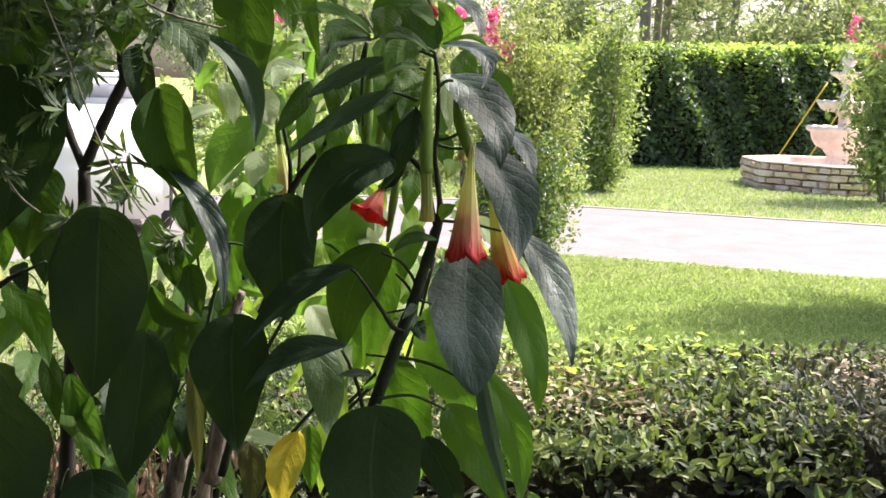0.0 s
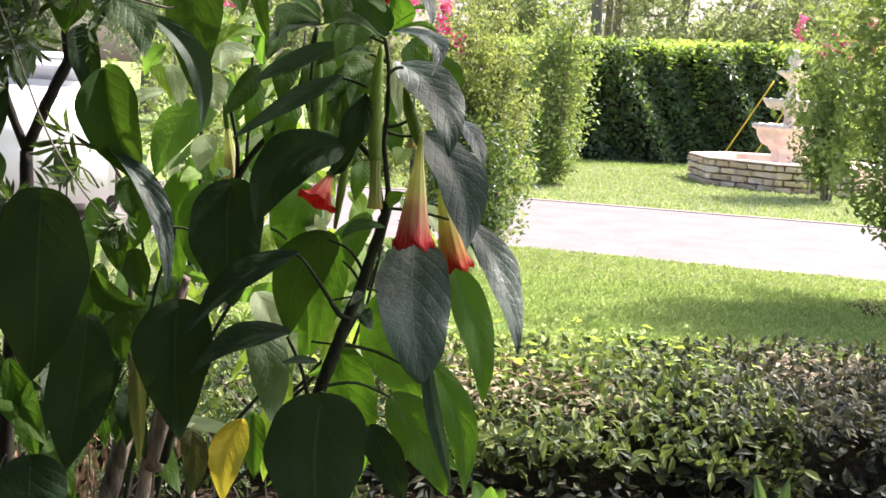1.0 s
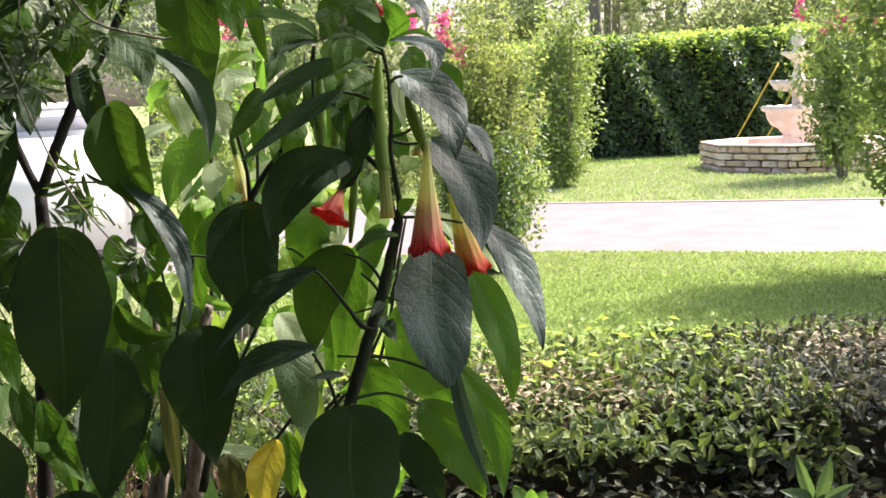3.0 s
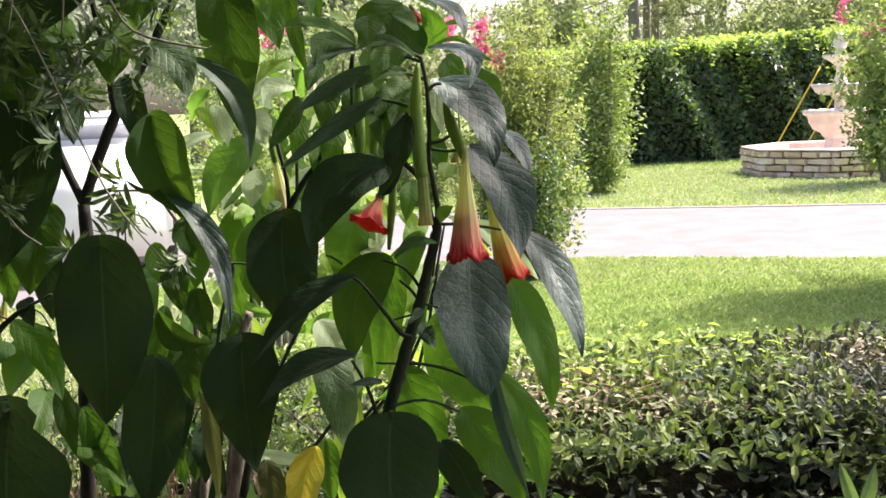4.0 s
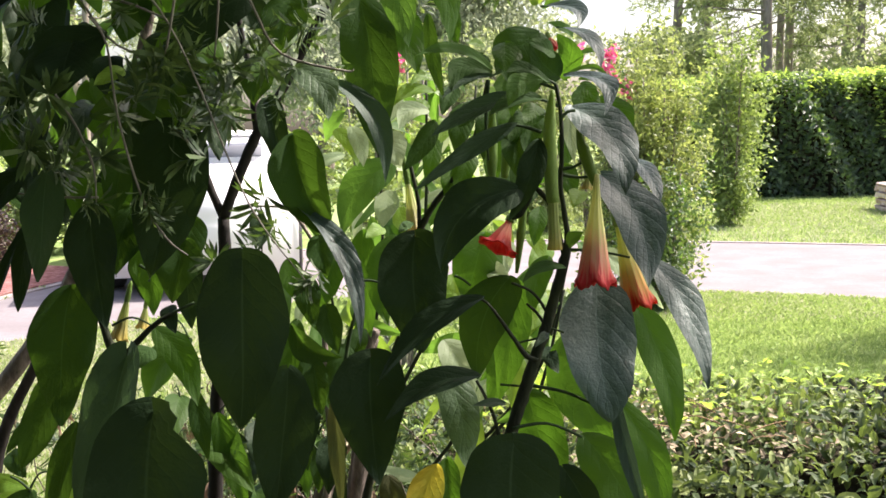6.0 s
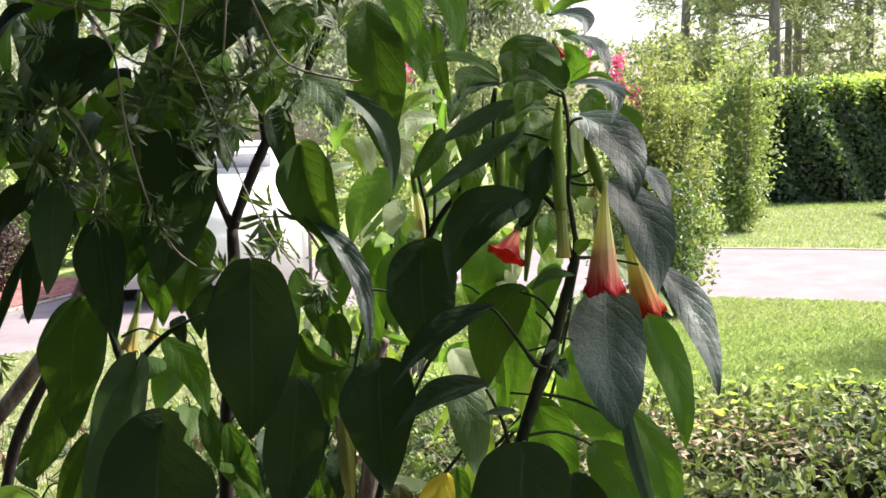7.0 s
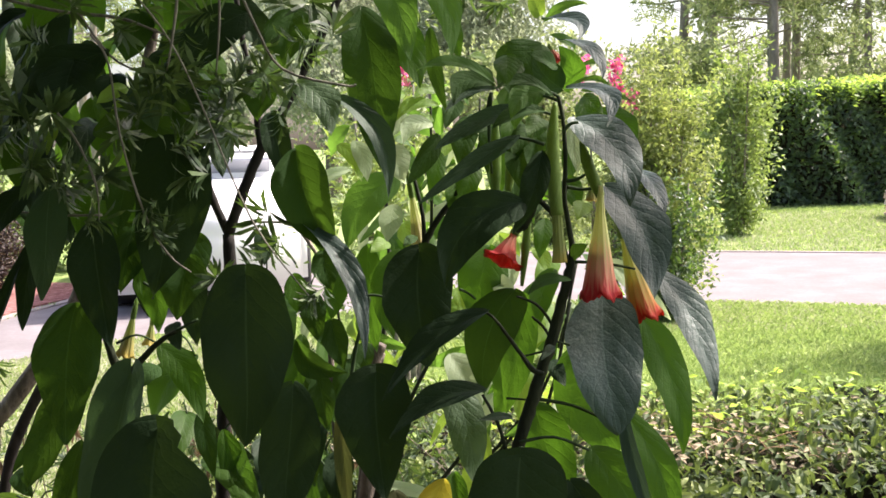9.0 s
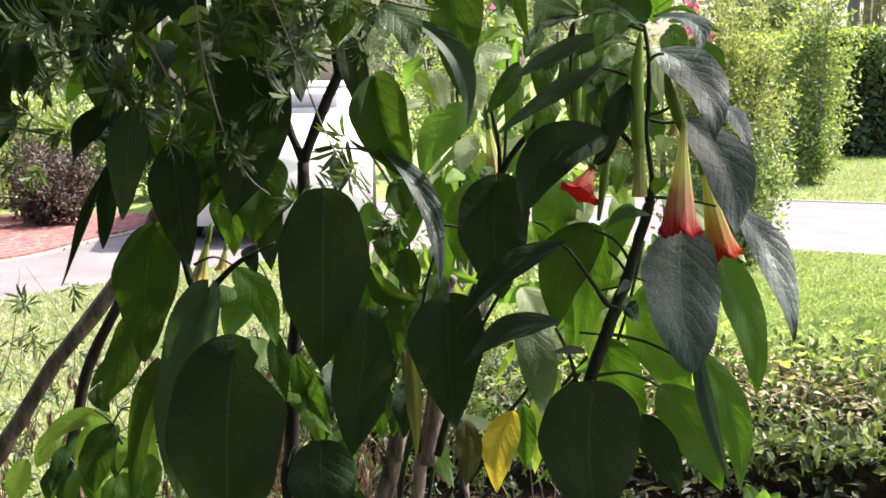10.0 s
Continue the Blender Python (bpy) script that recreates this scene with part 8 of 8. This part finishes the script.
tuft(BRUSH, (-1.787, 3.030, 0.580), 18, 0.072, 50)
tuft(BRUSH, (-1.666, 2.630, 0.463), 18, 0.064, 51)
tuft(BRUSH, (-0.297, 1.925, 1.711), 18, 0.056, 52)
tuft(BRUSH, (-0.247, 1.925, 1.737), 18, 0.056, 53)
tuft(BRUSH, (-0.280, 1.925, 1.652), 17, 0.056, 54)
tuft(BRUSH, (-0.133, 1.975, 1.756), 17, 0.056, 55)
tuft(BRUSH, (-0.187, 1.925, 1.772), 18, 0.056, 56)
tuft(BRUSH, (-0.508, 1.347, 1.600), 19, 0.056, 57)
tuft(BRUSH, (-0.487, 1.397, 1.538), 18, 0.048, 58)
tuft(BRUSH, (-0.518, 1.347, 1.417), 19, 0.040, 59)
tuft(BRUSH, (-0.483, 1.447, 1.580), 17, 0.048, 60)
tuft(BRUSH, (-0.400, 1.397, 1.383), 17, 0.048, 61)
tuft(BRUSH, (-0.503, 1.330, 1.599), 16, 0.066, 62)
tuft(BRUSH, (-0.481, 1.400, 1.612), 18, 0.058, 63)
tuft(BRUSH, (-0.446, 1.400, 1.568), 18, 0.056, 64)
tuft(BRUSH, (-0.428, 1.450, 1.635), 18, 0.056, 65)
tuft(BRUSH, (-0.402, 1.450, 1.612), 18, 0.056, 66)
tuft(BRUSH, (-0.394, 1.500, 1.596), 18, 0.056, 67)
tuft(BRUSH, (-0.460, 1.380, 1.533), 20, 0.056, 68)
tuft(BRUSH, (-0.654, 1.380, 1.481), 20, 0.058, 69)
tuft(BRUSH, (-0.595, 1.360, 1.491), 20, 0.056, 70)
tuft(BRUSH, (-0.709, 1.400, 1.500), 20, 0.058, 71)
tuft(BRUSH, (-0.501, 1.420, 1.643), 18, 0.056, 72)
tuft(BRUSH, (-0.562, 1.400, 1.576), 18, 0.056, 73)
tuft(BRUSH, (-0.690, 1.330, 1.578), 12, 0.075, 74)
tuft(BRUSH, (-0.337, 1.450, 1.639), 16, 0.050, 75)
tuft(BRUSH, (-0.612, 1.450, 1.542), 18, 0.056, 76)
# Unseen continuation of the crown, widened rightward to shade the plants.
brush_crown(BRUSH, 2100, (-2.6, 0.15), (0.8, 2.3), (2.12, 3.2), 71, 0.12)
# Unseen second clump, added only to dapple the sun on the front shrub.
brush_crown(BRUSH, 115, (1.2, 2.75), (1.75, 2.6), (3.1, 3.9), 73, 0.12)
# Limb added to hold the unseen clump.
tube("branch", ((-0.55, 2.0, 2.25), (0.3, 2.2, 3.0), (1.3, 2.35, 3.4), (2.5, 2.5, 3.7)), (0.03, 0.025, 0.018, 0.008), DARK_BARK, BRUSH, "", 8, 0.1, random.Random(5))


# ---- the sunlit leaves behind: a second shrub, sunlight put into its leaf colours ----
BACK = thing("angels_trumpet", (-0.53, 2.35, 0.018), "angel's trumpet shrub behind the front one, sunlight put into its leaf colours", "shrub")
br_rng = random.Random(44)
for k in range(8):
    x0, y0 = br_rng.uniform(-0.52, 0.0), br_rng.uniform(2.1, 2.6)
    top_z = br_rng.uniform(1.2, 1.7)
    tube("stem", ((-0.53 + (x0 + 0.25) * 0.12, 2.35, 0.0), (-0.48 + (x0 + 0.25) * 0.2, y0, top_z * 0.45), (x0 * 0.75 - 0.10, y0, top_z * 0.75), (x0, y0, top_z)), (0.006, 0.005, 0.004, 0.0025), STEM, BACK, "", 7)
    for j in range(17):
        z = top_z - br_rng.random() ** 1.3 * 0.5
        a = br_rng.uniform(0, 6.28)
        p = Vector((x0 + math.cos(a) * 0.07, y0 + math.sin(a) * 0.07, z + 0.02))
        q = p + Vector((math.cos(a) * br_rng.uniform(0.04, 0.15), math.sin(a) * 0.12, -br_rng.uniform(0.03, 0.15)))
        big_leaf(BACK, p, q, br_rng.uniform(0.026, 0.048), br_rng.uniform(-50, 50), 0.12, 0.12, br_rng.choice((LEAF_YOUNG_LIT, LEAF_YOUNG_LIT, LEAF_LIT, LEAF_MID, LEAF_PALE)), shape=(0.58, 1.0))

car(-4.15, 12.35, radians(107))


# ---- unseen house block behind the camera, added to darken the front leaves ----
house = thing("house", (0, -1.9, 0), "plain walls and roof, unseen, added to block light behind the camera", "house")
for nm, size, at in (("wall", (10.2, 0.25, 6.0), (-3.4, 0, 3.0)), ("side_wall", (0.25, 6.0, 6.0), (1.6, -3.1, 3.0)), ("eave", (10.8, 0.9, 0.14), (-3.4, 0.4, 6.05)), ("porch_roof", (10.4, 2.5, 0.14), (-3.3, 1.35, 2.75)), ("porch_floor", (10.2, 2.5, 0.12), (-3.4, 1.3, 0.06))):
    bm = bmesh.new()
    box_bm(bm, size, Matrix.Translation(at), 0.01)
    part(nm, bm_mesh(nm, bm, LIGHT_BLOCK), house)


# ---- weedy undergrowth on the bed ----
weeds = thing("undergrowth", (-0.7, 2.6, 0.018), "wispy twigs and narrow leaves on the bed", "undergrowth", kind="stuff")
wr = random.Random(6)
for k in range(60):
    x0, y0 = wr.uniform(-2.3, -0.1), wr.uniform(2.35, 3.5)
    hz = wr.uniform(0.4, 0.95)
    tube("twig", ((x0, y0, 0.0), (x0 + wr.uniform(-0.08, 0.08), y0, hz * 0.35), (x0 + wr.uniform(-0.14, 0.14), y0 + wr.uniform(-0.05, 0.05), hz * 0.7), (x0 + wr.uniform(-0.25, 0.25), y0 + wr.uniform(-0.1, 0.1), hz)), (0.003, 0.0025, 0.0018, 0.0008), WOODY, weeds, "", 5)
brush_crown(weeds, 560, (-1.35, -0.05), (2.4, 3.3), (0.1, 1.0), 72, 0.032, 14)
brush_crown(weeds, 170, (-2.3, -1.2), (2.5, 3.5), (0.1, 0.75), 74, 0.045, 9)

def dry_weed(x, y, height, seed):
    """A withered weed: bent stalks with limp brown leaves."""
    r = random.Random(seed)
    w = thing("dry_weed", (x, y, 0.02), "withered weed with limp brown leaves on thin stalks", "weed", "withered weeds on the bed")
    for k in range(5):
        dx, dy = r.uniform(-0.16, 0.16), r.uniform(-0.1, 0.1)
        top = height * r.uniform(0.7, 1.05)
        line = [Vector((x + dx * s * s, y + dy * s, 0.02 + top * s)) for s in (0, 0.35, 0.7, 1.0)]
        tube("stalk", line, (0.0022, 0.0018, 0.0014, 0.0008), DEAD_STALK, w, "", 5)
        for j in range(7):
            s = r.uniform(0.4, 1.0)
            p = Vector((x + dx * s * s, y + dy * s, 0.02 + top * s))
            out = Vector((r.uniform(-1, 1), r.uniform(-0.6, 0.4), 0)) * 0.025
            big_leaf(w, p, p + out + Vector((0, 0, -r.uniform(0.03, 0.075))), r.uniform(0.008, 0.018), r.uniform(-60, 60), 0.2, 0.3, LEAF_DEAD, shape=(0.6, 0.9))
    return w


for k, (x, y, h) in enumerate([(-1.28, 2.62, 0.92), (-1.42, 2.85, 0.80), (-1.12, 2.70, 0.95), (-1.62, 2.95, 0.72), (-0.98, 2.9, 0.85), (-1.85, 2.8, 0.66), (-0.88, 2.6, 0.80), (-0.72, 2.75, 0.92), (-0.62, 2.95, 0.85), (-0.80, 3.05, 0.9)]):
    dry_weed(x, y, h, 500 + k)

fallen = thing("leaf_litter", (-0.6, 2.8, 0.02), "dry fallen leaves scattered on the soil bed", "leaf litter", kind="stuff")
litter(fallen, 1500, (-1.7, 0.6), (1.9, 3.7), (0.024, 0.05), 0.05, DRY, 81, "dry_leaves", "dry brown fallen leaves")
litter(fallen, 1300, (-2.4, 1.8), (1.2, 4.0), (0.022, 0.04), 0.05, DRY, 82, "dry_leaves", "dry brown fallen leaves")
litter(fallen, 300, (0.5, 4.1), (0.8, 3.6), (0.022, 0.04), 0.05, DRY, 83, "dry_leaves", "dry brown fallen leaves")


# ---- small plants at the hedge ----
def sprout(base, height, blades, length, width, mat, seed, label):
    """A young plant: a short stem with a fan of upright lance-shaped leaves."""
    r = random.Random(seed)
    s = thing("young_plant", base, label, "plant")
    top = Vector(base) + Vector((0, 0, height))
    tube("stem", (Vector(base), (Vector(base) + top) / 2, top), (0.006, 0.005, 0.004), STALK, s, "", 6)
    for k in range(blades):
        a = math.pi * (0.12 + 0.76 * k / max(1, blades - 1))
        tip = top + Vector((math.cos(a) * length * 0.75, r.uniform(-0.04, 0.04), math.sin(a) * length))
        big_leaf(s, top, tip, width, r.uniform(-30, 30), 0.08, 0.2, mat, shape=(0.6, 0.8))
    return s


sprout((1.20, 3.24, 0.0), 0.234, 4, 0.17, 0.040, LEAF_SOFT, 3, "young light green plant before the low hedge")
sprout((0.27, 2.64, 0.0), 0.47, 5, 0.09, 0.05, LEAF_LIT, 4, "young yellow-green shoots before the low hedge")
for k in range(7):
    a = 2 * math.pi * k / 7
    big_leaf(dark_low, (1.195, 3.990, 0.186), (1.195 + 0.03 * math.cos(a), 3.990 - 0.01, 0.186 + 0.025 * math.sin(a)), 0.022, 0, 0.1, 0.1, PINK_PETAL, "pale pink petal", name="petal")
